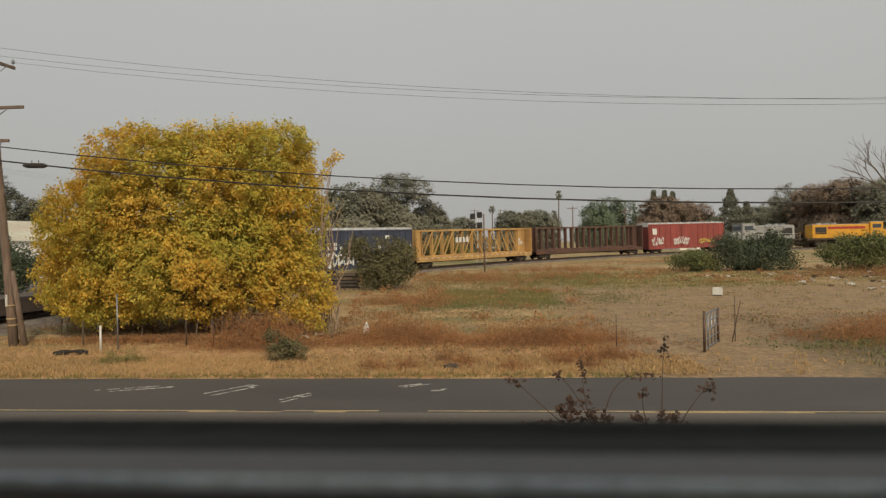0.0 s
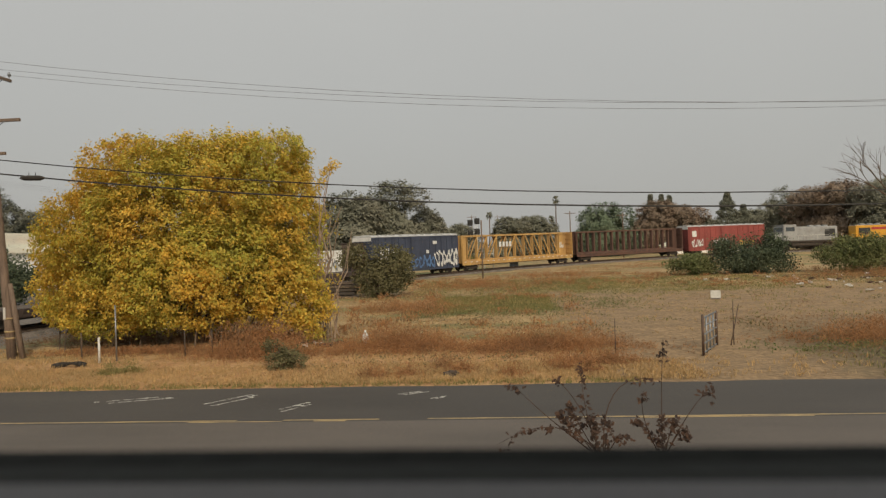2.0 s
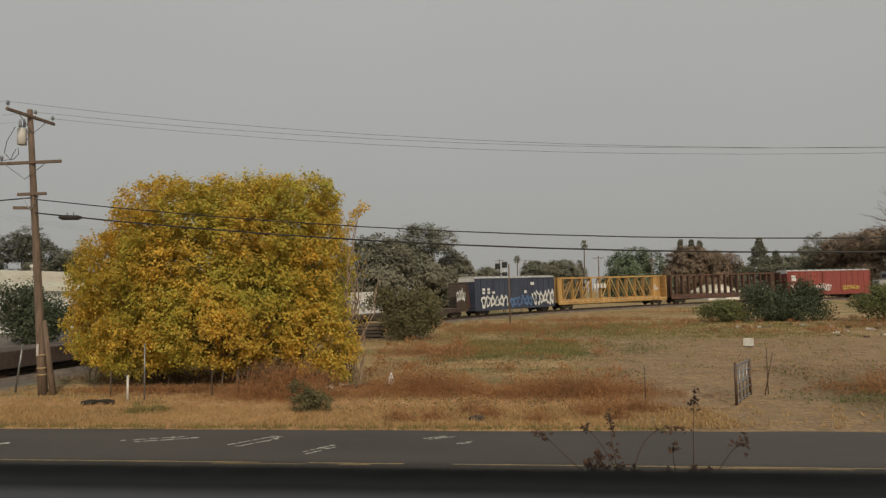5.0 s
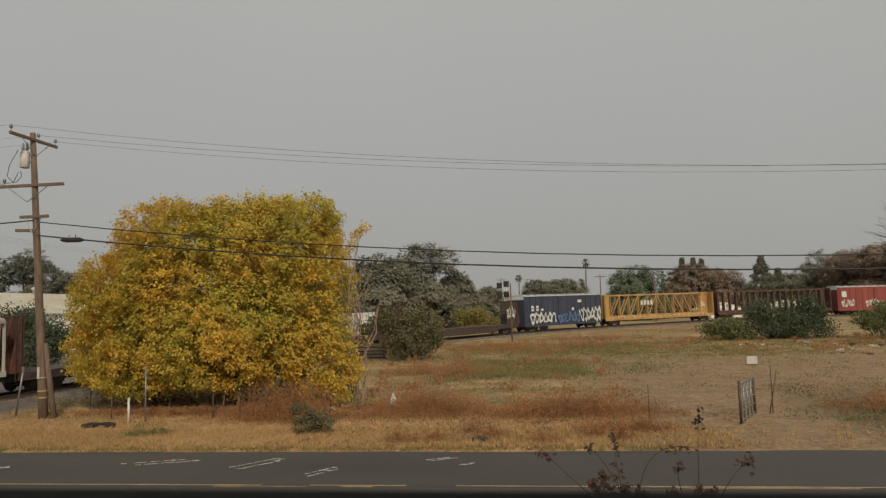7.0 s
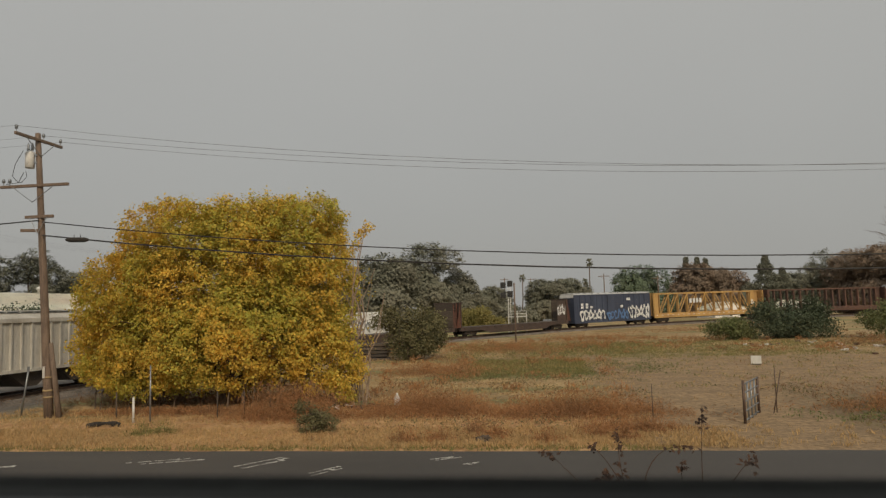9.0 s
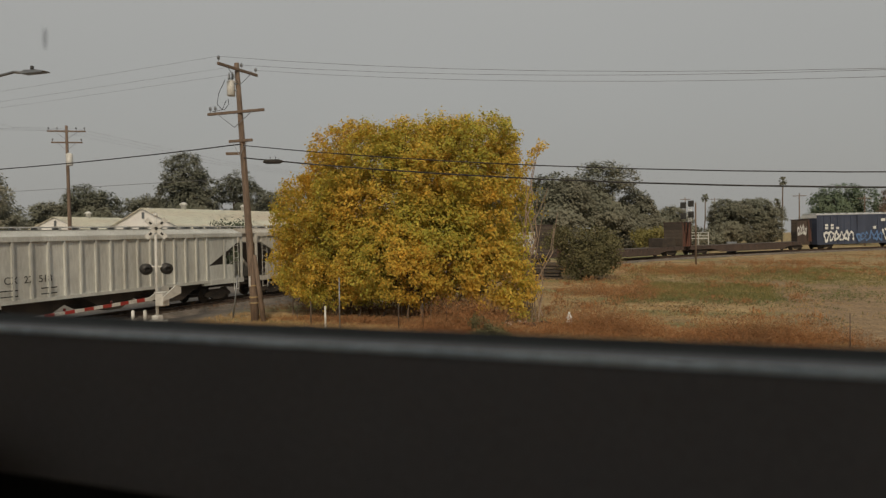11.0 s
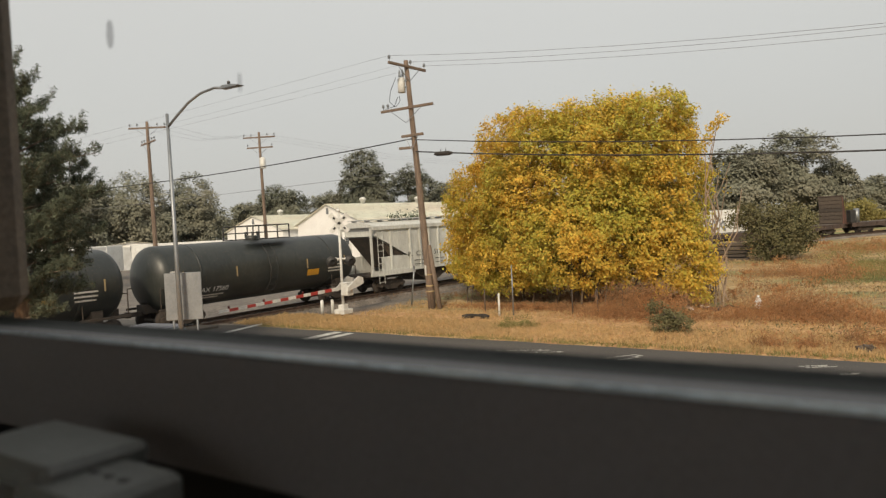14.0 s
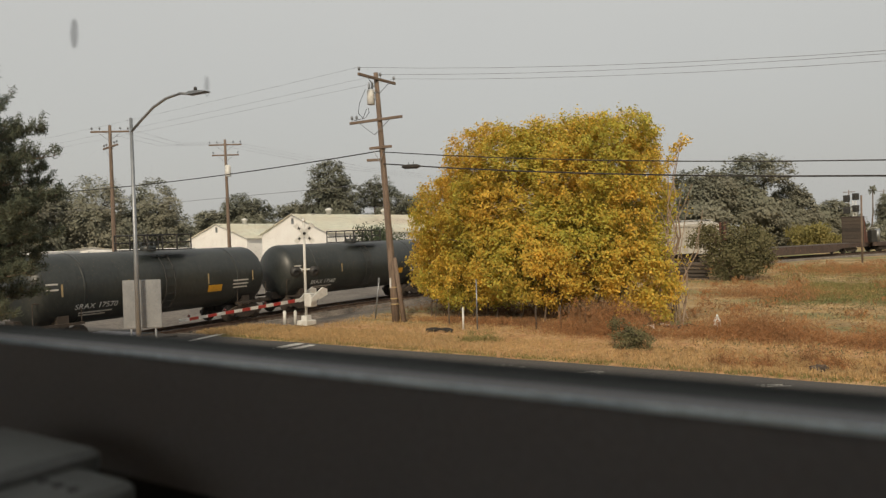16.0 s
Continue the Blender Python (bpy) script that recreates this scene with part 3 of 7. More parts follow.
# ---- coach window that the camera looks through ----
YB, YG, ZS = 0.33, 0.41, 4.015
def coach():
    root = thing("window_1", "dark coach window frame and sill seen from the seat", "window", kind="structure")
    bm = B()
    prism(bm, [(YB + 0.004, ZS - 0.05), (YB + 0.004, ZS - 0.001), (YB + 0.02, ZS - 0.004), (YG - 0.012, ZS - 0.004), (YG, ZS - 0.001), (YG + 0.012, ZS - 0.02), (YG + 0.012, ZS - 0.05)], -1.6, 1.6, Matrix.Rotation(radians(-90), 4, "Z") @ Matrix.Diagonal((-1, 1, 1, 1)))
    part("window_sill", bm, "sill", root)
    # thin pale tube carries the painted highlight along the sill edge
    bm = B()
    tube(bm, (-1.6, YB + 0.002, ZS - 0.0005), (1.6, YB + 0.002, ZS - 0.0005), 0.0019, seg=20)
    part("sill_lip", bm, "sill_lip", root, "edge of the sill with its bluish sky sheen painted on")
    part("wall_panel", boxes(((0, YB + 0.02, ZS - 0.049), (3.2, 0.04, 0.094), None, 0.002)), "wall_panel", root)
    part("jamb", boxes(((-1.28, YG + 0.01, ZS + 0.5), (0.5, 0.12, 1.0), None, 0.02)), "jamb_dusty", root, "brown dusty window post")
    part("jamb", boxes(((1.25, YG + 0.01, ZS + 0.5), (0.5, 0.12, 1.0), None, 0.02)), "wall_panel", root)
    part("window_head", boxes(((0, YG + 0.01, ZS + 0.87), (3.2, 0.12, 0.25), None, 0.02)), "wall_panel", root)
    sh = thing("wall_coach", "plain grey inside of the coach", "wall", kind="structure")
    part("tray", boxes(((0, -0.0025, ZS - 0.117), (3.2, 0.575, 0.05), None, 0.012)), "tray_plastic", sh)
    # black box paints the shade in the gap between tray and wall
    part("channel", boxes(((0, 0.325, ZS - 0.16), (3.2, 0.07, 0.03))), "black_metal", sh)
    # wall coloured black so that the gap above the tray stays shade-dark
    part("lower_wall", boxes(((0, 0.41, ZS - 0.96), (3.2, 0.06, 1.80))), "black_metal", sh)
    part("back_wall", boxes(((0, -2.4, ZS - 0.75), (3.2, 0.06, 0.85)), ((0, -2.4, ZS + 0.98), (3.2, 0.06, 0.3)), ((-1.5, -2.4, ZS + 0.2), (0.2, 0.06, 1.4)), ((1.5, -2.4, ZS + 0.2), (0.2, 0.06, 1.4))), "coach_inside", sh)
    part("end_wall", boxes(((-1.63, -1.0, ZS + 0.0), (0.06, 2.9, 2.3))), "coach_inside", sh)
    part("end_wall", boxes(((1.63, -1.0, ZS + 0.0), (0.06, 2.9, 2.3))), "coach_inside", sh)
    part("floor", boxes(((0, -1.0, ZS - 1.18), (3.3, 2.9, 0.06))), "coach_inside", sh)
    tagged(part("ceiling", boxes(((0, -1.0, ZS + 1.1), (3.3, 2.95, 0.06))), "coach_inside"), "plain coach ceiling", "ceiling", kind="structure")
    for x, z, w, h in ((-0.714, 4.32, 0.0085, 0.0145), (-0.512, 4.237, 0.0025, 0.009)):
        bm = B()
        n = 12
        pts = [bm.verts.new((x + w * math.cos(6.283 * k / n) * random.uniform(0.7, 1.1), 0.425, z + h * math.sin(6.283 * k / n) * random.uniform(0.8, 1.1))) for k in range(n)]
        bm.faces.new(pts)
        part("smudge", bm, "smudge", root, "grey dirt smudge on the window")
    # pane whose added dust film lifts dark tones the way haze would
    bm = B()
    bm.faces.new([bm.verts.new(v) for v in ((-1.03, 0.432, ZS - 0.02), (1.0, 0.432, ZS - 0.02), (1.0, 0.432, ZS + 0.76), (-1.03, 0.432, ZS + 0.76))])
    bmesh.ops.solidify(bm, geom=bm.faces[:], thickness=0.004)
    pane = part("pane", bm, "dusty_veil_glass", root, "window glass with a dust film added as haze veil")
    pane.visible_shadow = False
    lt = thing("window_latch", "stepped grey plastic latch block on the tray under the sill", "latch")
    part("base", boxes(((-0.446, 0.238, ZS - 0.0785), (0.085, 0.07, 0.027), None, 0.005)), "grey_plastic", lt)
    part("cap", boxes(((-0.529, 0.25, ZS - 0.066), (0.13, 0.075, 0.02), None, 0.005)), "grey_plastic", lt)
    for dx in (-0.017, 0.0, 0.017):
        part("notch", boxes(((-0.44 + dx, 0.242, ZS - 0.067), (0.010, 0.008, 0.006), None, 0.002)), "black_metal", lt)


coach()

# ---- freight cars: x ahead along the track, z up from the rail head ----
def wheelset():
    bm = B()
    rot = Matrix.Rotation(radians(90), 4, "X")
    for y in (-0.75, 0.75):
        lathe(bm, [(0.02, -0.07), (0.1, -0.07), (0.12, -0.03), (0.36, -0.03), (0.37, -0.065), (0.42, -0.065), (0.42, 0.065), (0.1, 0.065), (0.02, 0.065)], Matrix.Translation((0, y, 0)) @ rot, 16)
    tube(bm, (0, -0.9, 0), (0, 0.9, 0), 0.08, seg=8)
    return mesh_of("wheelset", bm, "underframe")


WHEEL_ME = None
WHEELS = []
TRUCK_ME = None
def add_truck(car, x):
    global WHEEL_ME, TRUCK_ME
    if WHEEL_ME is None:
        WHEEL_ME = wheelset()
        bm = B()
        for y in (-1.0, 1.0):
            prism(bm, [(-1.15, 0.55), (-1.15, 0.38), (-0.7, 0.38), (-0.35, 0.18), (0.35, 0.18), (0.7, 0.38), (1.15, 0.38), (1.15, 0.55), (0.5, 0.78), (-0.5, 0.78)], y - 0.07, y + 0.07)
            for sx in (-0.12, 0.0, 0.12):
                tube(bm, (sx, y * 1.03, 0.28), (sx, y * 1.03, 0.62), 0.045, seg=8)
            for sx in (-0.88, 0.88):
                tube(bm, (sx, y * 1.09, 0.42), (sx, y * 1.0, 0.42), 0.12, seg=10)
        box(bm, (0, 0, 0.55), (0.45, 2.0, 0.3))
        TRUCK_ME = mesh_of("truck", bm, "underframe")
    tr = part("truck", TRUCK_ME, "", car, "", pose(x, 0, 0))
    for dx in (-0.88, 0.88):
        WHEELS.append((part("wheelset", WHEEL_ME, "", tr, "", pose(dx, 0, 0.42)), dx))


def couplers(car, L):
    for sgn in (-1, 1):
        bm = B()
        box(bm, (sgn * (L / 2 - 0.35), 0, 0.82), (0.75, 0.16, 0.2), None, 0.02)
        box(bm, (sgn * (L / 2 - 0.05), 0.03, 0.82), (0.22, 0.28, 0.26), None, 0.04)
        part("coupler", bm, "underframe", car)


def ladder(car, x, y, z0, z1, material, w=0.42):
    bm = B()
    for dx in (-w / 2, w / 2):
        tube(bm, (x + dx, y, z0), (x + dx, y, z1), 0.02, seg=6)
    z = z0 + 0.1
    while z < z1:
        tube(bm, (x - w / 2, y, z), (x + w / 2, y, z), 0.016, seg=6)
        z += 0.38
    part("ladder", bm, material, car)


def graffiti(car, x0, x1, y, z0, z1, n, material, seed, label="sprayed letters in outline"):
    """Bulging letter shapes that cannot be read."""
    rnd = random.Random(seed)
    w = (x1 - x0) / n
    for k in range(n):
        bm = B()
        cx, cz = x0 + w * (k + 0.5), (z0 + z1) / 2 + rnd.uniform(-0.06, 0.06) * (z1 - z0)
        a, b = w * rnd.uniform(0.42, 0.62), (z1 - z0) * rnd.uniform(0.38, 0.52)
        th, tilt = rnd.uniform(0.38, 0.62), rnd.uniform(-0.25, 0.25)
        ph, gap = rnd.uniform(0, 6.3), rnd.choice((0, 0, 2, 4))
        ring = []
        for j in range(17):
            u = ph + 2 * math.pi * j / 16
            rr = 1 + 0.22 * math.sin(3 * u + k) + 0.1 * math.sin(5 * u)
            row = []
            for q in (1.0, 1.0 - th):
                px, pz = a * rr * q * math.cos(u), b * rr * q * math.sin(u)
                row.append((cx + px + tilt * pz, cz + pz))
            ring.append(row)
        for j in range(16 - gap):
            (p0, p1), (r0, r1) = ring[j], ring[j + 1]
            vs = [bm.verts.new((p[0], y, p[1])) for p in (p0, r0, r1, p1)]
            bm.faces.new(vs)
        part("graffiti_letter", bm, material, car, label)


CARS = []
def car_root(name, label, category, s_back, s_front):
    ob = thing(name, label, category, "freight train")
    CARS.append((ob, (s_back + s_front) / 2, (s_front - s_back) * 0.36))
    return ob, s_front - s_back


def box_car(s0, s1, body, label, seed, ribs=14, door_mat=None):
    car, L = car_root("boxcar", label, "boxcar", s0, s1)
    b, W, z0, z1 = L - 1.5, 3.0, 0.66, 4.82
    bm = B()
    box(bm, (0, 0, (z0 + z1) / 2), (b, W - 0.14, z1 - z0))
    for side in (-1, 1):
        for k in range(ribs + 1):
            x = -b / 2 + b * k / ribs
            if abs(x) > 1.7:
                box(bm, (x, side * (W / 2 - 0.05), (z0 + z1) / 2), (0.12, 0.1, z1 - z0 - 0.12))
        box(bm, (0, side * (W / 2 - 0.04), z0 + 0.08), (b, 0.1, 0.2))
        box(bm, (0, side * (W / 2 - 0.04), z1 - 0.07), (b, 0.1, 0.16))
    for sgn in (-1, 1):
        for k in range(6):
            box(bm, (sgn * b / 2, 0, z0 + 0.5 + k * 0.62), (0.12, W - 0.2, 0.2))
    part("body", bm, body, car)
    bm = B()
    prism(bm, [(-W / 2, z1), (-W / 2, z1 + 0.06), (0, z1 + 0.30), (W / 2, z1 + 0.06), (W / 2, z1)], -b / 2 - 0.1, b / 2 + 0.1, Matrix.Rotation(radians(90), 4, "Z"))
    for k in range(13):
        box(bm, (-b / 2 + b * k / 12, 0, z1 + 0.2), (0.07, W * 0.9, 0.12))
    part("roof", bm, "roof_pale", car, "pale galvanised roof")
    for sgn in (-1, 1):
        part("end_plate", boxes(((sgn * (b / 2 + 0.09), 0, z1 - 0.2), (0.05, W - 0.1, 0.42), None, 0.01)), "trailer_white", car, "white plate across the top of the end")
    for side in (-1, 1):
        bm = B()
        box(bm, (0.2, side * (W / 2 + 0.03), (z0 + z1) / 2 + 0.05), (3.1, 0.07, z1 - z0 - 0.2), None, 0.02)
        for k in range(5):
            box(bm, (0.2, side * (W / 2 + 0.075), z0 + 0.5 + k * 0.8), (2.9, 0.05, 0.07))
        part("door", bm, door_mat or body, car)
        for x in (-b / 2 + 0.35, b / 2 - 0.35):
            ladder(car, x, side * (W / 2 + 0.05), 0.75, z1 - 0.3 if x * side > 0 else 2.6, body)
    part("underframe", boxes(((0, 0, 0.95), (b, 0.5, 0.35)), ((0, 0, 0.98), (b - 0.3, 2.7, 0.14))), "underframe", car)
    couplers(car, L)
    for x in (-b / 2 + 1.9, b / 2 - 1.9):
        add_truck(car, x)
    return car, b


def centrebeam(s0, s1, col, label, diagonals):
    car, L = car_root("centrebeam_flatcar", label, "flatcar", s0, s1)
    b, z0, z1 = L - 1.3, 1.15, 4.75
    bm = B()
    box(bm, (0, 0, z0), (b, 2.8, 0.14))
    for side in (-1, 1):
        box(bm, (0, side * 1.37, z0 - 0.18), (b, 0.1, 0.42))
    for k in range(18):
        box(bm, (-b / 2 + b * (k + 0.5) / 18, 0, z0 - 0.1), (0.14, 2.9, 0.22))
    part("deck", bm, col, car)
    bm = B()
    for k in range(22):
        for side in (-1, 1):
            box(bm, (-b / 2 + b * (k + 0.5) / 22, side * 1.425, z0 + 0.02), (0.32, 0.03, 0.09))
    part("winch", bm, "white_metal" if diagonals else "underframe", car, "row of tie-down winches along the deck edge")
    for sgn in (-1, 1):
        bm = B()
        box(bm, (sgn * (b / 2 - 0.08), 0, (z0 + z1) / 2), (0.14, 2.9, z1 - z0))
        bh = part("bulkhead", bm, col, car)
        for k in range(5):
            part("rib", boxes(((sgn * (b / 2 + 0.02), -1.3 + k * 0.65, (z0 + z1) / 2), (0.12, 0.12, z1 - z0))), col, bh)
            part("crossbar", boxes(((sgn * (b / 2 - 0.2), 0, z0 + 0.5 + k * 0.7), (0.14, 2.6, 0.14))), col, bh)
        bm = B()
        w = 1.7 if diagonals else 1.0
        box(bm, (sgn * (b / 2 - 0.15 - w / 2), 0, (z0 + z1) / 2), (w, 0.5, z1 - z0))
        part("end_panel", bm, col, car)
    bm = B()
    box(bm, (0, 0, z1 - 0.12), (b, 0.75, 0.24))
    box(bm, (0, 0, z0 + 0.2), (b, 0.6, 0.26))
    part("centre_beam", bm, col, car)
    n = 10 if diagonals else 15
    sp = (b - 4.2) / n
    for k in range(n + 1):
        x = -b / 2 + 2.1 + sp * k
        part("post", boxes(((x, 0, (z0 + z1) / 2), (0.11 if diagonals else 0.24, 0.5, z1 - z0 - 0.2))), col, car)
        if diagonals and k < n:
            up = k < n / 2
            bm = B()
            za, zb = (z0 + 0.3, z1 - 0.2) if up else (z1 - 0.2, z0 + 0.3)
            for side in (-0.3, 0.3):
                a, c = Vector((x + 0.1, side, za)), Vector((x + sp - 0.1, side, zb))
                q = (c - a).to_track_quat("X", "Z").to_matrix().to_4x4()
                box(bm, (a + c) / 2, ((c - a).length, 0.08, 0.17), q)
            part("brace", bm, col, car)
    part("underframe", boxes(((0, 0, 0.9), (b - 4, 0.7, 0.55)), ((0, 0, 0.95), (b, 0.5, 0.3))), "underframe", car)
    couplers(car, L)
    for x in (-b / 2 + 2.0, b / 2 - 2.0):
        add_truck(car, x)
    return car, b


def bulkhead_flat(s0, s1, label, seed, sprayed=False, crate=False, ends=(-1, 1)):
    car, L = car_root("bulkhead_flatcar", label, "flatcar", s0, s1)
    b, z0, z1 = L - 1.4, 1.15, 4.25
    for k in range(30):
        part("deck_board", boxes(((-b / 2 + b * (k + 0.5) / 30, 0, z0), (b / 30 - 0.02, 2.7, 0.08))), "lumber", car)
    bm = B()
    for side in (-1, 1):
        prism(bm, [(-b / 2, z0 + 0.02), (-b / 2, z0 - 0.42), (-b / 2 + 4, z0 - 0.46), (-b / 2 + 5.5, z0 - 0.86), (b / 2 - 5.5, z0 - 0.86), (b / 2 - 4, z0 - 0.46), (b / 2, z0 - 0.42), (b / 2, z0 + 0.02)], side * 1.38 - 0.05, side * 1.38 + 0.05)
        for k in range(16):
            box(bm, (-b / 2 + b * (k + 0.5) / 16, side * 1.45, z0 - 0.1), (0.14, 0.1, 0.2))
    box(bm, (0, 0, z0 - 0.3), (b, 0.6, 0.4))
    part("side_sill", bm, "car_umber", car)
    for sgn in ends:
        bm = B()
        box(bm, (sgn * (b / 2 - 0.25), 0, (z0 + z1) / 2), (0.1, 2.8, z1 - z0))
        bh = part("bulkhead", bm, "car_umber", car)
        for k in range(5):
            bm = B()
            prism(bm, [(sgn * (b / 2 - 0.2), z0), (sgn * (b / 2 + 0.55), z0), (sgn * (b / 2 - 0.1), z1), (sgn * (b / 2 - 0.2), z1)], -1.36 + k * 0.65, -1.26 + k * 0.65)
            part("gusset", bm, "car_rust", bh)
        part("cap", boxes(((sgn * (b / 2 - 0.25), 0, z1), (0.22, 2.9, 0.12))), "car_umber", bh)
        for k in range(7):
            part("board", boxes(((sgn * (b / 2 - 0.32), 0, z0 + 0.3 + k * 0.42), (0.06, 2.7, 0.34))), "lumber", bh)
        ladder(car, sgn * (b / 2 + 0.1), -1.45, 0.7, z1, "car_umber", 0.36)
    if -1 not in ends:
        part("brake_box", boxes(((-b / 2 + 0.35, -0.9, z0 + 0.75), (0.7, 0.7, 1.4), None, 0.03)), "black_metal", car, "black brake gear box at the low end")
        bm = B()
        tube(bm, (-b / 2 + 1.05, -1.0, z0 + 0.05), (-b / 2 + 1.05, -1.0, z0 + 1.6), 0.28, 0.28, 14)
        part("air_tank", bm, "galvanised", car, "upright grey air tank")
    if sprayed:
        bm = B()
        box(bm, (b / 2 - 1.35, -1.2, 2.6), (2.0, 0.06, 2.9), None, 0.02)
        part("side_panel", bm, "car_umber", car)
        graffiti(car, b / 2 - 2.3, b / 2 - 0.4, -1.24, 2.0, 3.5, 5, "spray_white", seed)
    if crate:
        part("crate", boxes(((b / 2 - 2.6, 0, 1.75), (2.6, 2.2, 1.1), None, 0.04)), "underframe", car, "dark steel box on the deck")
    couplers(car, L)
    for x in (-b / 2 + 2.2, b / 2 - 2.2):
        add_truck(car, x)
    return car, b


def hopper(s0, s1, col, label, letters):
    car, L = car_root("hopper_car", label, "hopper car", s0, s1)
    b, z0, z1, W = L - 1.3, 1.25, 4.08, 3.1
    bm = B()
    prism(bm, [(-b / 2 + 0.5, z1), (-b / 2 + 0.5, z1 - 0.55), (-b / 2 + 3.3, z0 + 0.85), (-b / 2 + 3.3, z0), (b / 2 - 3.3, z0), (b / 2 - 3.3, z0 + 0.85), (b / 2 - 0.5, z1 - 0.55), (b / 2 - 0.5, z1)], -W / 2 + 0.08, W / 2 - 0.08)
    part("body", bm, col, car)
    for side in (-1, 1):
        n = 15
        for k in range(n + 1):
            x = -b / 2 + 3.3 + (b - 6.6) * k / n
            part("rib", boxes(((x, side * (W / 2 - 0.04), (z0 + z1) / 2), (0.1, 0.12, z1 - z0))), col, car)
        bm = B()
        box(bm, (0, side * (W / 2 - 0.03), z1 - 0.08), (b - 0.4, 0.14, 0.2))
        box(bm, (0, side * (W / 2 - 0.03), z0 + 0.06), (b - 6.4, 0.12, 0.16))
        for sgn in (-1, 1):
            box(bm, (sgn * (b / 2 - 1.8), side * (W / 2 - 0.1), z0 - 0.02), (3.6, 0.16, 0.3))
            for px in (0.12, 1.7):
                box(bm, (sgn * (b / 2 - px), side * (W / 2 - 0.1), (z0 + z1) / 2 - 0.05), (0.12, 0.12, z1 - z0))
        part("side_frame", bm, col, car)
        for sgn in (-1, 1):
            ladder(car, sgn * (b / 2 - 0.75), side * (W / 2), 0.6, z1, col)
    bm = B()
    prism(bm, [(-W / 2, z1), (-W / 2, z1 + 0.05), (-0.7, z1 + 0.34), (0.7, z1 + 0.34), (W / 2, z1 + 0.05), (W / 2, z1)], -b / 2 + 0.2, b / 2 - 0.2, Matrix.Rotation(radians(90), 4, "Z"))
    part("roof", bm, col, car)
    bm = B()
    for y in (-0.62, 0.62):
        box(bm, (0, y, z1 + 0.46), (b - 0.4, 0.5, 0.05))
        for k in range(18):
            box(bm, (-b / 2 + 0.6 + (b - 1.2) * k / 17, y, z1 + 0.40), (0.05, 0.5, 0.12))
    part("running_board", bm, "roof_pale", car)
    for k in range(3):
        bm = B()
        x = (k - 1) * (b - 6.6) / 3
        w = (b - 6.6) / 6 - 0.1
        prism(bm, [(x - w, z0), (x - 0.4, 0.4), (x + 0.4, 0.4), (x + w, z0)], -1.2, 1.2)
        part("outlet", bm, "underframe", car)
    for sgn in (-1, 1):
        # dark prism stands in for the shaded cavity under the sloping end
        bm = B()
        prism(bm, [(sgn * (b / 2 - 0.55), z1 - 0.62), (sgn * (b / 2 - 3.25), z0 + 0.8), (sgn * (b / 2 - 3.25), z0 + 0.2), (sgn * (b / 2 - 2.4), z0 + 0.2)], -1.3, 1.3)
        part("slope_sheet", bm, "underframe", car, "dark block in place of the shade under the end slope")
        for side in (-1, 1):
            bm = B()
            prism(bm, [(sgn * (b / 2 - 0.9), z0 + 0.1), (sgn * (b / 2 - 0.9), z0 + 0.95), (sgn * (b / 2 - 1.9), z0 + 1.0), (sgn * (b / 2 - 3.3), z0 + 0.95), (sgn * (b / 2 - 3.3), z0 + 0.1)], side * (W / 2 - 0.12) - 0.02, side * (W / 2 - 0.12) + 0.02)
            part("side_plate", bm, col, car, "plate closing the lower part of the end bay")
    part("underframe", boxes(((0, 0, 0.95), (b, 0.5, 0.3)), ((-b / 2 + 1.6, 0, 1.1), (3.0, 2.6, 0.12)), ((b / 2 - 1.6, 0, 1.1), (3.0, 2.6, 0.12))), "underframe", car)
    if letters:
        face = Matrix.Rotation(radians(90), 4, "X")
        words("letters", letters, 0.45, "black_metal", car, Matrix.Translation((-b / 2 + 3.0, -W / 2 - 0.012, 2.1)) @ face, "black stencilled car number")
        for k in range(4):
            part("small_print", boxes(((-b / 2 + 3.95 + (k % 2) * 1.9, -W / 2 - 0.01, 1.82 - 0.25 * (k // 2)), (0.8, 0.012, 0.05))), "black_metal", car)
    couplers(car, L)
    for x in (-b / 2 + 1.9, b / 2 - 1.9):
        add_truck(car, x)
    return car, b


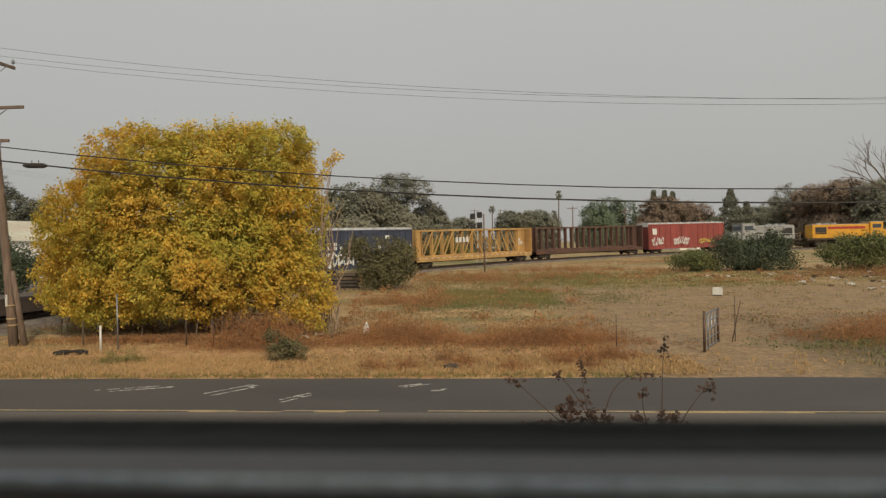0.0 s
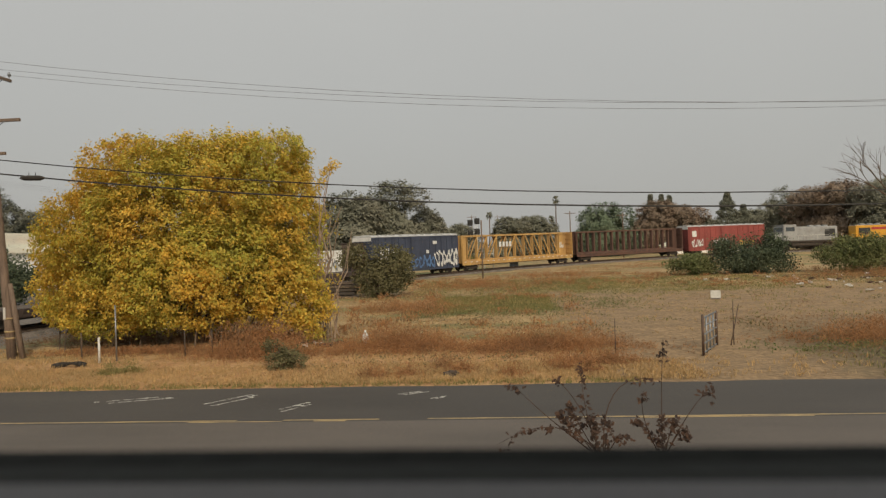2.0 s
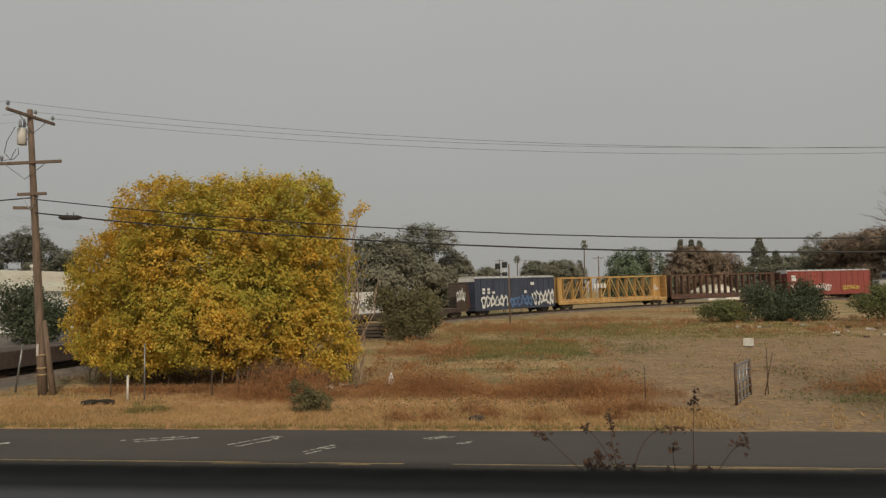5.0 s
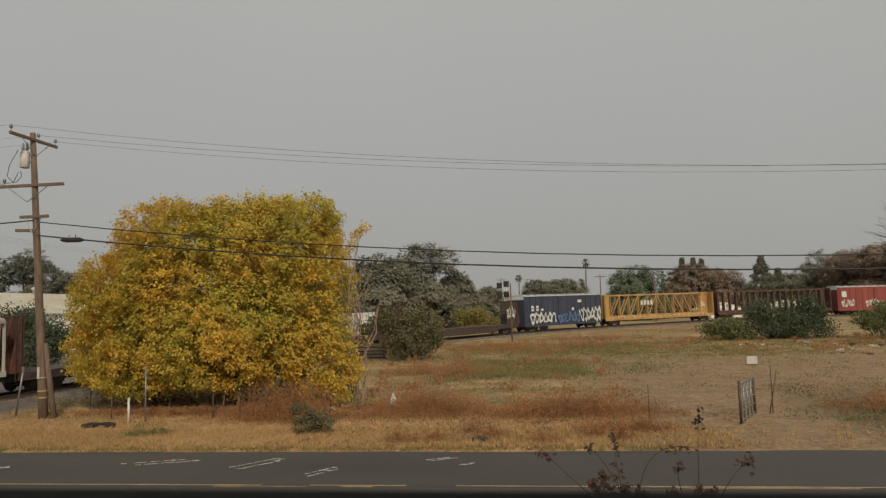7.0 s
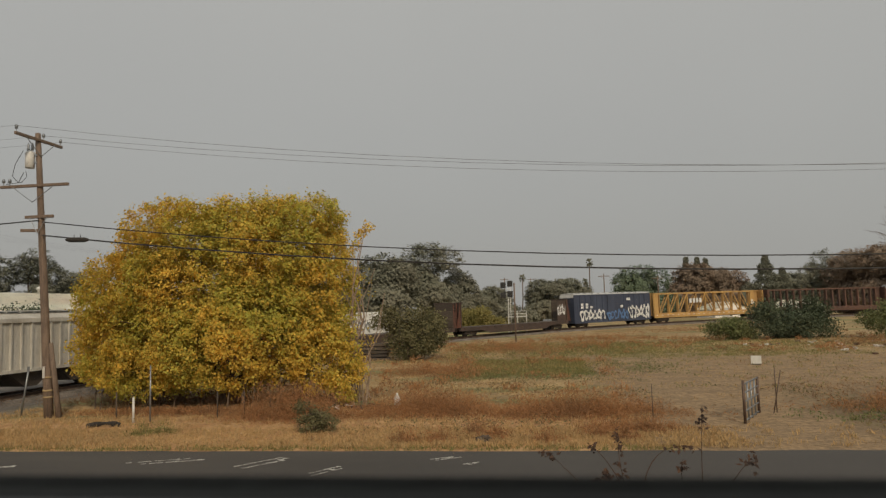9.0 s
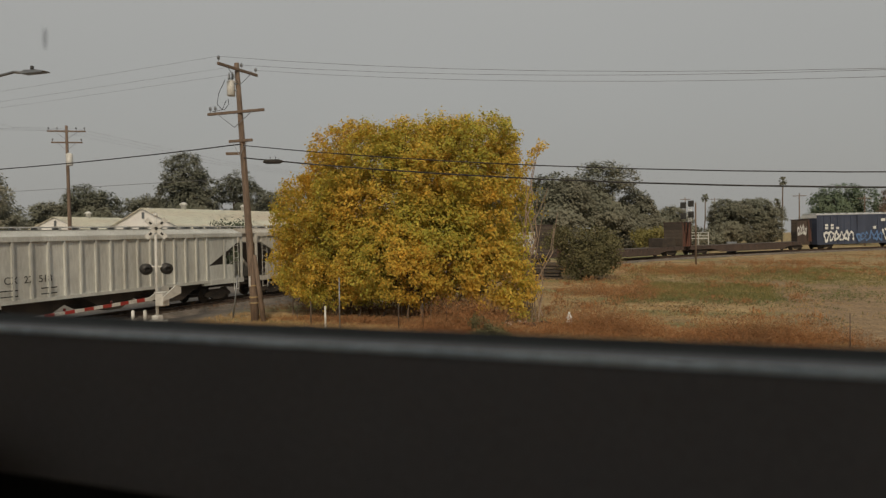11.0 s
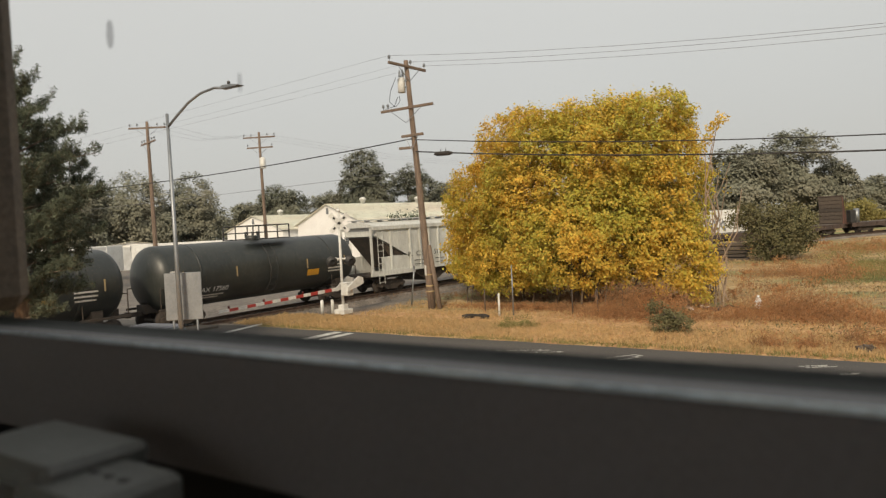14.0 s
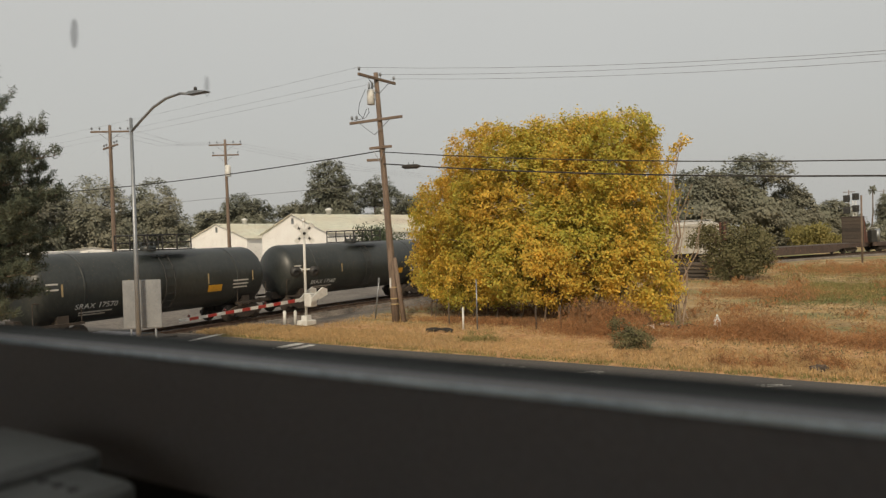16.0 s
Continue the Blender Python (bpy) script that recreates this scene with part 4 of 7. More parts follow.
def tank_car(s0, s1, label, letters):
    car, L = car_root("tank_car", label, "tank car", s0, s1)
    b, r, zc = L - 1.3, 1.5, 2.32
    bm = B()
    prof = [(0.002, -b / 2)]
    for k in range(1, 9):
        a = math.pi / 2 * k / 8
        prof.append((r * math.sin(a), -b / 2 + 0.75 * (1 - math.cos(a))))
    prof += [(h, -z) for h, z in reversed(prof)]
    lathe(bm, prof, Matrix.Translation((0, 0, zc)) @ Matrix.Rotation(radians(90), 4, "Y"), 48)
    part("tank", bm, "tank_black", car)
    for x in (-b / 2 + 2.3, b / 2 - 2.3):
        bm = B()
        lathe(bm, [(r + 0.012, -0.06), (r + 0.012, 0.06)], Matrix.Translation((x, 0, zc)) @ Matrix.Rotation(radians(90), 4, "Y"), 48)
        part("strap", bm, "tank_black", car)
    bm = B()
    lathe(bm, [(0.36, zc + r - 0.1), (0.36, zc + r + 0.16), (0.3, zc + r + 0.22), (0.01, zc + r + 0.22)], None, 16)
    for x, y in ((-0.25, 0.2), (0.2, -0.2), (0.3, 0.3)):
        tube(bm, (x, y, zc + r + 0.1), (x, y, zc + r + 0.42), 0.06, seg=8)
    part("manway", bm, "tank_black", car)
    bm = B()
    for side in (-1, 1):
        box(bm, (0.3, side * 0.95, zc + r + 0.02), (2.5, 0.55, 0.05))
        for x in (-0.9, -0.1, 0.7, 1.5):
            tube(bm, (x, side * 1.2, zc + r), (x, side * 1.2, zc + r + 0.72), 0.038, seg=6)
        for z in (0.36, 0.72):
            tube(bm, (-0.9, side * 1.2, zc + r + z), (1.5, side * 1.2, zc + r + z), 0.034, seg=6)
    for x in (-0.9, 1.5):
        tube(bm, (x, -1.2, zc + r + 0.72), (x, 1.2, zc + r + 0.72), 0.034, seg=6)
    part("platform", bm, "black_metal", car, "top platform with a tube railing")
    for side in (-1, 1):
        bm = B()
        for x in (-0.25, 0.25):
            pts = [(x, side * (r + 0.12) * math.cos(a), zc + (r + 0.1) * math.sin(a)) for a in (-0.9, -0.4, 0.0, 0.5, 0.95)]
            for p, q in zip(pts, pts[1:]):
                tube(bm, p, q, 0.02, seg=6)
        for a in np.arange(-0.8, 0.95, 0.24):
            tube(bm, (-0.25, side * (r + 0.12) * math.cos(a), zc + (r + 0.1) * math.sin(a)), (0.25, side * (r + 0.12) * math.cos(a), zc + (r + 0.1) * math.sin(a)), 0.016, seg=6)
        part("ladder", bm, "black_metal", car)
    for x in (-b / 2 + 1.2, b / 2 - 1.2):
        bm = B()
        box(bm, (x, 0, 1.0), (2.4, 0.6, 0.4))
        box(bm, (x + (0.3 if x < 0 else -0.3), 0, 1.05), (0.5, 2.3, 0.5))
        for side in (-1, 1):
            box(bm, (x, side * 1.3, 0.95), (2.2, 0.12, 0.1))
            for k in (-1.0, 1.0):
                tube(bm, (x + k, side * 1.3, 0.95), (x + k, side * 1.3, 1.9), 0.022, seg=6)
            tube(bm, (x - 1.0, side * 1.3, 1.9), (x + 1.0, side * 1.3, 1.9), 0.022, seg=6)
        part("stub_sill", bm, "underframe", car)
    def flat_on(x, ang, w, h, material, name, label=""):
        q = Matrix.Translation((x, -(r + 0.012) * math.cos(ang), zc + (r + 0.012) * math.sin(ang))) @ Matrix.Rotation(-ang, 4, "X")
        part(name, boxes(((0, 0, 0), (w, 0.015, h))), material, car, label, q)
    for x in (-b / 2 + 1.3, -b / 2 + 4.3, b / 2 - 4.2, b / 2 - 1.3):
        flat_on(x, 0.02, 0.07, 0.5, "paint_yellow", "reflector")
    flat_on(b / 2 - 3.75, -0.32, 0.85, 0.34, "loco_yellow", "placard", "yellow warning placard")
    for k, (x, z, w) in enumerate(((b / 2 - 2.1, -0.12, 1.0), (b / 2 - 2.1, -0.24, 1.0), (b / 2 - 2.1, -0.36, 0.9), (-b / 2 + 2.9, -0.70, 1.5), (-b / 2 + 2.8, -0.80, 1.2), (-b / 2 + 0.9, 0.2, 0.5), (-b / 2 + 0.9, 0.05, 0.5))):
        flat_on(x, z, w, 0.07, "rubbish", "small_print")
    face = Matrix.Translation((-b / 2 + 1.9, -(r + 0.02) * math.cos(0.56), zc - (r + 0.02) * math.sin(0.56))) @ Matrix.Rotation(0.56 + radians(90), 4, "X")
    words("letters", letters, 0.37, "spray_white", car, face, "white car number")
    couplers(car, L)
    for x in (-b / 2 + 1.5, b / 2 - 1.5):
        add_truck(car, x)
    return car, b


def locomotive(s0, s1, col, label, cab_front):
    car, L = car_root("locomotive", label, "locomotive", s0, s1)
    b, sg = L - 1.2, 1 if cab_front else -1
    part("frame", boxes(((0, 0, 1.45), (b, 2.9, 0.3), None, 0.03), ((0, 0, 0.95), (6.5, 2.6, 0.8), None, 0.2)), "underframe", car)
    part("hood", boxes(((-sg * 1.9, 0, 2.85), (b - 6.5, 2.3, 2.5), None, 0.08)), col, car)
    part("cab", boxes(((sg * (b / 2 - 4.2), 0, 3.05), (2.7, 2.95, 2.9), None, 0.1)), col, car)
    part("nose", boxes(((sg * (b / 2 - 1.9), 0, 2.3), (2.0, 2.2, 1.5), None, 0.15)), col, car)
    part("roof", boxes(((sg * (b / 2 - 4.2), 0, 4.55), (2.8, 2.8, 0.12), None, 0.04), ((-sg * 1.9, 0, 4.14), (b - 6.6, 1.9, 0.12), None, 0.04)), "loco_grey", car, "grey roof")
    for k in range(3):
        bm = B()
        lathe(bm, [(0.55, 4.2), (0.55, 4.42), (0.01, 4.45)], Matrix.Translation((-sg * (b / 2 - 3.2 - 1.5 * k), 0, 0)), 16)
        part("fan", bm, "loco_grey", car)
    part("window", boxes(((sg * (b / 2 - 4.2), 0, 3.75), (1.8, 3.0, 0.75), None, 0.03), ((sg * (b / 2 - 2.83), 0, 3.75), (0.05, 2.2, 0.7))), "glass_dark", car)
    part("grille", boxes(((-sg * (b / 2 - 3.0), 0, 3.0), (2.2, 2.36, 1.3))), "black_metal", car)
    part("stripe", boxes(((-sg * 1.0, -1.17, 3.5), (7.5, 0.02, 0.45))), "red_metal" if col == "loco_yellow" else "loco_grey", car, "band of lettering that cannot be read")
    bm = B()
    for side in (-1, 1):
        for k in range(12):
            x = -b / 2 + 0.4 + (b - 0.8) * k / 11
            tube(bm, (x, side * 1.42, 1.6), (x, side * 1.42, 2.6), 0.02, seg=6)
        tube(bm, (-b / 2 + 0.4, side * 1.42, 2.6), (b / 2 - 0.4, side * 1.42, 2.6), 0.022, seg=6)
    part("handrail", bm, "loco_yellow" if col == "loco_yellow" else "white_metal", car)
    couplers(car, L)
    for x in (-b / 2 + 3.2, b / 2 - 3.2):
        add_truck(car, x)
    return car, b


tank_car(-85.7, -71.55, "dull black tank car with a top platform, white number", "SRAX 17570")
tank_car(-71.55, -57.05, "dull black tank car with a yellow placard, white number", "SRAX 17560")
hopper(-57.05, -36.3, "hopper_pale", "pale grey covered hopper car with black number", "PL  CX  22  518")
hopper(-36.3, -18.0, "hopper_grey", "dusty cream-grey covered hopper car with open ends", "")
bulkhead_flat(-18.0, 5.5, "empty brown bulkhead flatcar with slatted ends", 1)
bulkhead_flat(5.5, 28.4, "empty brown bulkhead flatcar with a dark box on deck", 2, crate=True, ends=(1,))
bulkhead_flat(28.4, 52.1, "brown bulkhead flatcar with a sprayed end panel", 3, sprayed=True)
c, b = box_car(52.1, 70.05, "car_blue", "dark blue boxcar with white sprayed letters and pale roof", 4)
graffiti(c, -b / 2 + 1.0, -2.0, -1.60, 1.0, 2.6, 6, "spray_white", 11)
graffiti(c, 3.2, b / 2 - 0.3, -1.60, 1.0, 3.0, 6, "spray_white", 12)
graffiti(c, -1.6, 3.0, -1.64, 0.95, 2.3, 6, "spray_blue", 13)
bm = B()
for k in range(3):
    for j in range(2):
        if (k, j) != (2, 1):
            box(bm, (-b / 2 + 1.5 + 0.95 * k, -1.58, 2.95 - j * 0.0 + (0.42 if j else 0)), (0.5, 0.012, 0.32))
box(bm, (1.6, -1.64, 2.9), (0.5, 0.012, 0.4))
box(bm, (3.2, -1.58, 4.0), (0.8, 0.012, 0.4))
part("label_patch", bm, "spray_white", c, "white stencil patches")
c, b = centrebeam(70.05, 95.05, "car_yellow", "empty yellow centrebeam flatcar with diagonal braces", True)
bm = B()
for k, x in enumerate((-3.4, -2.7, -2.0, -1.3)):
    box(bm, (x, -0.42, 3.35), (0.45, 0.03, 0.7))
for k in range(6):
    box(bm, (b / 2 - 1.6 + 0.25 * (k % 4), -0.27, 2.6 + 0.4 * (k // 4)), (0.14, 0.03, 0.5))
part("lettering", bm, "spray_white", c, "white lettering that cannot be read")
c, b = centrebeam(95.05, 120.1, "car_brown", "empty rust-brown centrebeam flatcar with upright posts", False)
c, b = box_car(120.1, 138.3, "car_red", "faded red boxcar, slightly greyed for haze, with sprayed lettering and pale roof", 5)
graffiti(c, -b / 2 + 0.6, -b / 2 + 3.0, -1.60, 1.3, 2.6, 5, "spray_white", 31)
graffiti(c, -3.2, 0.2, -1.66, 1.3, 2.6, 7, "spray_white", 32)
graffiti(c, 2.6, 6.0, -1.60, 1.4, 2.2, 7, "spray_yellow", 33)
bm = B()
box(bm, (-b / 2 + 1.2, -1.58, 3.6), (0.9, 0.012, 1.0))
part("label_patch", bm, "spray_white", c)
locomotive(138.3, 155.2, "loco_grey", "weathered grey and white diesel locomotive", False)
locomotive(155.2, 174.6, "loco_yellow", "yellow diesel locomotive with grey roof and red lettering", True)

# ---- plain body and track under the coach ----
def coach_body():
    root = thing("coach_body", "plain steel coach body on its bogies around the window", "coach", kind="structure")
    bm = boxes(((0, -1.0, 1.9), (19.0, 2.74, 1.7), None, 0.04))
    for sgn in (-1, 1):
        box(bm, (sgn * 5.6, -1.0, 4.02), (7.85, 2.84, 2.5), None, 0.06)
    part("body", bm, "wall_panel", root)
    part("roof", boxes(((0, -1.0, 5.3), (19.0, 2.84, 0.2), None, 0.08)), "wall_panel", root)
    for sgn in (-1, 1):
        part("bogie", boxes(((sgn * 6.3, -1.0, 0.75), (3.0, 2.2, 0.6), None, 0.05)), "underframe", root)
        for dx in (-0.95, 0.95):
            part("wheelset", WHEEL_ME, "", root, "", pose(sgn * 6.3 + dx, -1.0, 0.4))
    bed = thing("track_bed", "plain ballast bed and rails under the coach", "track", kind="structure")
    bm = B()
    prism(bm, [(-3.2, -0.45), (-2.4, -0.2), (0.4, -0.2), (1.2, -0.45)], -60, 60, Matrix.Rotation(radians(-90), 4, "Z") @ Matrix.Diagonal((-1, 1, 1, 1)))
    part("ballast", bm, "ballast", bed)
    for y in (-1.75, -0.25):
        part("rail", boxes(((0, y, -0.11), (120, 0.07, 0.18), None, 0.01)), "rail_steel", bed)


coach_body()

# ---- plants ----
RNG = np.random.default_rng(7)
def leaf_object(name, pts, size, material, parent=None, label="", aspect=0.55, upright=0.0, hub=None, loose=0.42):
    """Many small leaves, each a bent four-sided blade, at the points."""
    n = len(pts)
    a = RNG.normal(size=(n, 3))
    if upright:
        a = a * (1 - upright) + np.array([0, 0, 1.0]) * upright
    a /= np.linalg.norm(a, axis=1)[:, None]
    b = np.cross(a, RNG.normal(size=(n, 3)))
    b /= np.linalg.norm(b, axis=1)[:, None] + 1e-9
    if hub is not None:
        # leaves hang, and turn their faces outwards from the middle of the crown
        nrm = pts - np.array(hub)
        nrm /= np.linalg.norm(nrm, axis=1)[:, None] + 1e-9
        nrm = nrm * 0.8 + np.array([0, 0, 0.45]) + RNG.normal(size=(n, 3)) * loose
        nrm /= np.linalg.norm(nrm, axis=1)[:, None]
        a = np.array([0, 0, -0.55]) + RNG.normal(size=(n, 3)) * 0.7
        a -= nrm * (a * nrm).sum(1)[:, None]
        a /= np.linalg.norm(a, axis=1)[:, None] + 1e-9
        b = np.cross(nrm, a)
    L = (size * RNG.uniform(0.6, 1.4, n))[:, None]
    v = np.empty((n, 4, 3))
    v[:, 0], v[:, 2] = pts - a * L / 2, pts + a * L / 2
    v[:, 1], v[:, 3] = pts + b * L * aspect / 2, pts - b * L * aspect / 2
    me = bpy.data.meshes.new(name)
    me.vertices.add(4 * n)
    me.vertices.foreach_set("co", v.reshape(-1).astype(np.float32))
    me.loops.add(4 * n)
    me.loops.foreach_set("vertex_index", np.arange(4 * n, dtype=np.int32))
    me.polygons.add(n)
    me.polygons.foreach_set("loop_start", np.arange(0, 4 * n, 4, dtype=np.int32))
    me.polygons.foreach_set("loop_total", np.full(n, 4, dtype=np.int32))
    me.update()
    me.validate()
    me.materials.append(M[material])
    return part(name, me, material, parent, label)


def lobe_points(lobes, n, inner=0.45):
    vol = np.array([l[3] * l[4] * l[5] for l in lobes]) ** 0.8
    pick = RNG.choice(len(lobes), n, p=vol / vol.sum())
    L = np.array(lobes)[pick]
    d = RNG.normal(size=(n, 3))
    d /= np.linalg.norm(d, axis=1)[:, None]
    r = RNG.uniform(inner ** 3, 1, n) ** (1 / 3)
    return L[:, :3] + d * L[:, 3:] * r[:, None]


def cluster(cent, per, spread, flat=0.8):
    p = np.repeat(cent, per, 0)
    d = np.clip(RNG.normal(size=p.shape), -1.9, 1.9) * spread
    d[:, 2] *= flat
    return p + d


def limb(bm, a, b, r0, r1, bends=3, wob=0.12, seg=6):
    a, b = Vector(a), Vector(b)
    L = (b - a).length
    pts, radii = [a], [r0]
    for k in range(1, bends + 1):
        t = k / bends
        q = a.lerp(b, t)
        if k < bends:
            q += Vector((random.uniform(-1, 1), random.uniform(-1, 1), random.uniform(-0.5, 0.8))) * wob * L
        pts.append(q)
        radii.append(r0 + (r1 - r0) * t)
    pipe(bm, pts, radii, seg)
    return pts[-1]


def tree(label, x, y, lobes, leaf, n, per, size, spread, bark="bark", trunk_r=0.25, stems=1, name="tree", category="tree", group="", inner=0.45, limbs=9, spikes=0, loose=0.42):
    z = zg(x, y) - 0.1
    root = thing(name, label, category, group, pose(x, y, z))
    bm = B()
    for k in range(stems):
        ang = 2 * math.pi * k / max(1, stems) + 0.4
        base = Vector((0.35 * math.cos(ang), 0.25 * math.sin(ang), 0)) if stems > 1 else Vector((0, 0, 0))
        low = min(l[2] for l in lobes)
        fork = base + Vector((random.uniform(-0.3, 0.3), random.uniform(-0.3, 0.3), max(0.8, low * 0.55)))
        tube(bm, base, fork, trunk_r * 1.25, trunk_r * 0.85, 8)
        for j in range(max(2, limbs // stems)):
            t = lobes[(k * 3 + j) % len(lobes)]
            tip = Vector(t[:3]) + Vector((random.uniform(-0.5, 0.5) * t[3], random.uniform(-0.5, 0.5) * t[4], random.uniform(0, 0.6) * t[5]))
            m1 = limb(bm, fork, fork.lerp(tip, 0.6), trunk_r * 0.55, trunk_r * 0.28)
            limb(bm, m1, tip, trunk_r * 0.28, trunk_r * 0.06)
            for q in range(2):
                limb(bm, m1, tip + Vector((random.uniform(-1, 1) * t[3] * 0.6, random.uniform(-1, 1) * t[4] * 0.6, random.uniform(-0.5, 0.5) * t[5])), trunk_r * 0.2, trunk_r * 0.05)
    part("trunk", bm, bark, root)
    pts = cluster(lobe_points(lobes, n, inner), per, spread)
    if spikes:
        top = lobe_points(lobes, spikes, 0.97)
        p = np.repeat(top, per // 2, 0) + RNG.normal(size=(spikes * (per // 2), 3)) * np.array([0.10, 0.10, 0.2]) + np.array([0, 0, 0.08])
        pts = np.concatenate([pts, p])
    pts[:, 2] = np.maximum(pts[:, 2], 0.15)
    mid = sum(l[2] for l in lobes) / len(lobes)
    leaf_object("crown", pts, size, leaf, root, aspect=0.7, hub=(0, 0, mid * 0.8), loose=loose)
    return root


# the broad golden tree by the road
random.seed(3)
GX, GY = -14.6, 32.6
gold = tree("broad golden-yellow autumn tree with foliage down to the ground", GX, GY,
     [(-1.0, 0, 6.0, 4.6, 3.8, 3.6), (-5.2, 0, 5.0, 2.4, 2.8, 2.5), (-5.8, 0.3, 3.0, 2.0, 2.6, 2.3), (2.5, 0, 6.9, 3.2, 3.6, 2.9), (4.5, 0, 5.4, 1.7, 2.8, 3.4), (-2.8, 0, 8.0, 2.6, 2.6, 1.9), (0.6, 0, 8.5, 2.4, 2.6, 1.4), (4.0, 0, 8.7, 1.7, 2.3, 1.2), (0, -0.6, 3.0, 5.2, 3.6, 2.3), (4.9, -1.0, 2.5, 1.7, 1.9, 1.9), (5.9, -1.4, 1.6, 0.9, 1.0, 1.3), (-3.4, -1.2, 2.1, 3.0, 2.4, 1.6), (2.2, -1.4, 4.4, 2.5, 2.2, 2.0), (-2.5, -1.6, 5.0, 2.5, 2.0, 2.0)],
     "leaf_gold", 5200, 52, 0.125, 0.165, "bark", 0.2, stems=5, limbs=24, inner=0.55, spikes=900, loose=0.6)
# dark slender stems standing under its skirt
for k in range(16):
    bm = B()
    x0 = -6.0 + 0.68 * k + random.uniform(-0.25, 0.25)
    limb(bm, (x0, random.uniform(-2.2, -0.6), 0.0), (x0 + random.uniform(-0.4, 0.4), random.uniform(-1.6, 0.4), 3.0), random.uniform(0.03, 0.06), 0.02, 4, 0.05, 6)
    part("stem", bm, "bark", gold)
# thin pale shoots at its side
shoots = thing("sapling", "pale leafless saplings beside the golden tree", "sapling", "", pose(GX, GY, zg(GX, GY) - 0.1))
for k in range(15):
    bm = B()
    x0, y0 = 5.9 + random.uniform(-0.5, 0.9), random.uniform(-1.0, 0.8)
    limb(bm, (x0, y0, 0.0), (x0 + random.uniform(-0.7, 1.0), y0 + random.uniform(-0.6, 0.6), random.uniform(3.0, 6.2)), 0.045, 0.014, 5, 0.06, 5)
    part("stem", bm, "bark_pale", shoots)
for x1, z0, x2, z2 in ((6.0, 1.0, 6.9, 8.2), (6.1, 2.6, 7.3, 6.2), (6.2, 3.2, 6.7, 7.4), (5.8, 2.0, 6.3, 6.8)):
    bm = B()
    limb(bm, (x1, -0.5, z0), (x2, -0.8, z2), 0.055, 0.014, 5, 0.05, 6)
    part("stem", bm, "bark_pale", shoots)
spray = np.linspace((5.7, -0.7, 6.6), (7.0, -0.8, 8.3), 15) + RNG.normal(size=(15, 3)) * (0.16, 0.25, 0.10)
tuft = np.concatenate([cluster(spray, 34, 0.11, 1.1), cluster(RNG.uniform((5.4, -1, 2.6), (6.8, 0.8, 6.6), (44, 3)), 9, 0.15)])
tagged(leaf_object("leaf_tuft", tuft, 0.125, "leaf_gold", shoots), kind="stuff")


def bg_tree(label, x, y, h, w, leaf, n=230, per=30, low=0.08, name="tree", seed=0, size=None, squat=1.0):
    """A far crown of several lobes with an uneven outline."""
    random.seed(seed + 100)
    lobes = []
    for k in range(9):
        a = 2 * math.pi * k / 9 + random.uniform(-0.3, 0.3)
        rr = random.uniform(0.15, 0.62) * w / 2
        lz = h * random.uniform(low + 0.2, 0.80)
        lobes.append((rr * math.cos(a), rr * math.sin(a) * 0.7, lz, w * random.uniform(0.18, 0.30), w * 0.22, h * random.uniform(0.13, 0.22) * squat))
    lobes.append((0, 0, h * 0.80, w * 0.25, w * 0.2, h * 0.18))
    lobes.append((0, 0, h * (low + 0.2), w * 0.45, w * 0.3, h * 0.27))
    s = size or min(0.43, 0.03 * w)
    return tree(label, x, y, lobes, leaf, n, per, s, 0.028 * w, "bark", 0.025 * h, name=name, group="trees behind the tracks", inner=0.8, loose=0.4)


def polar(az, r):
    return r * math.sin(radians(az)), r * math.cos(radians(az))


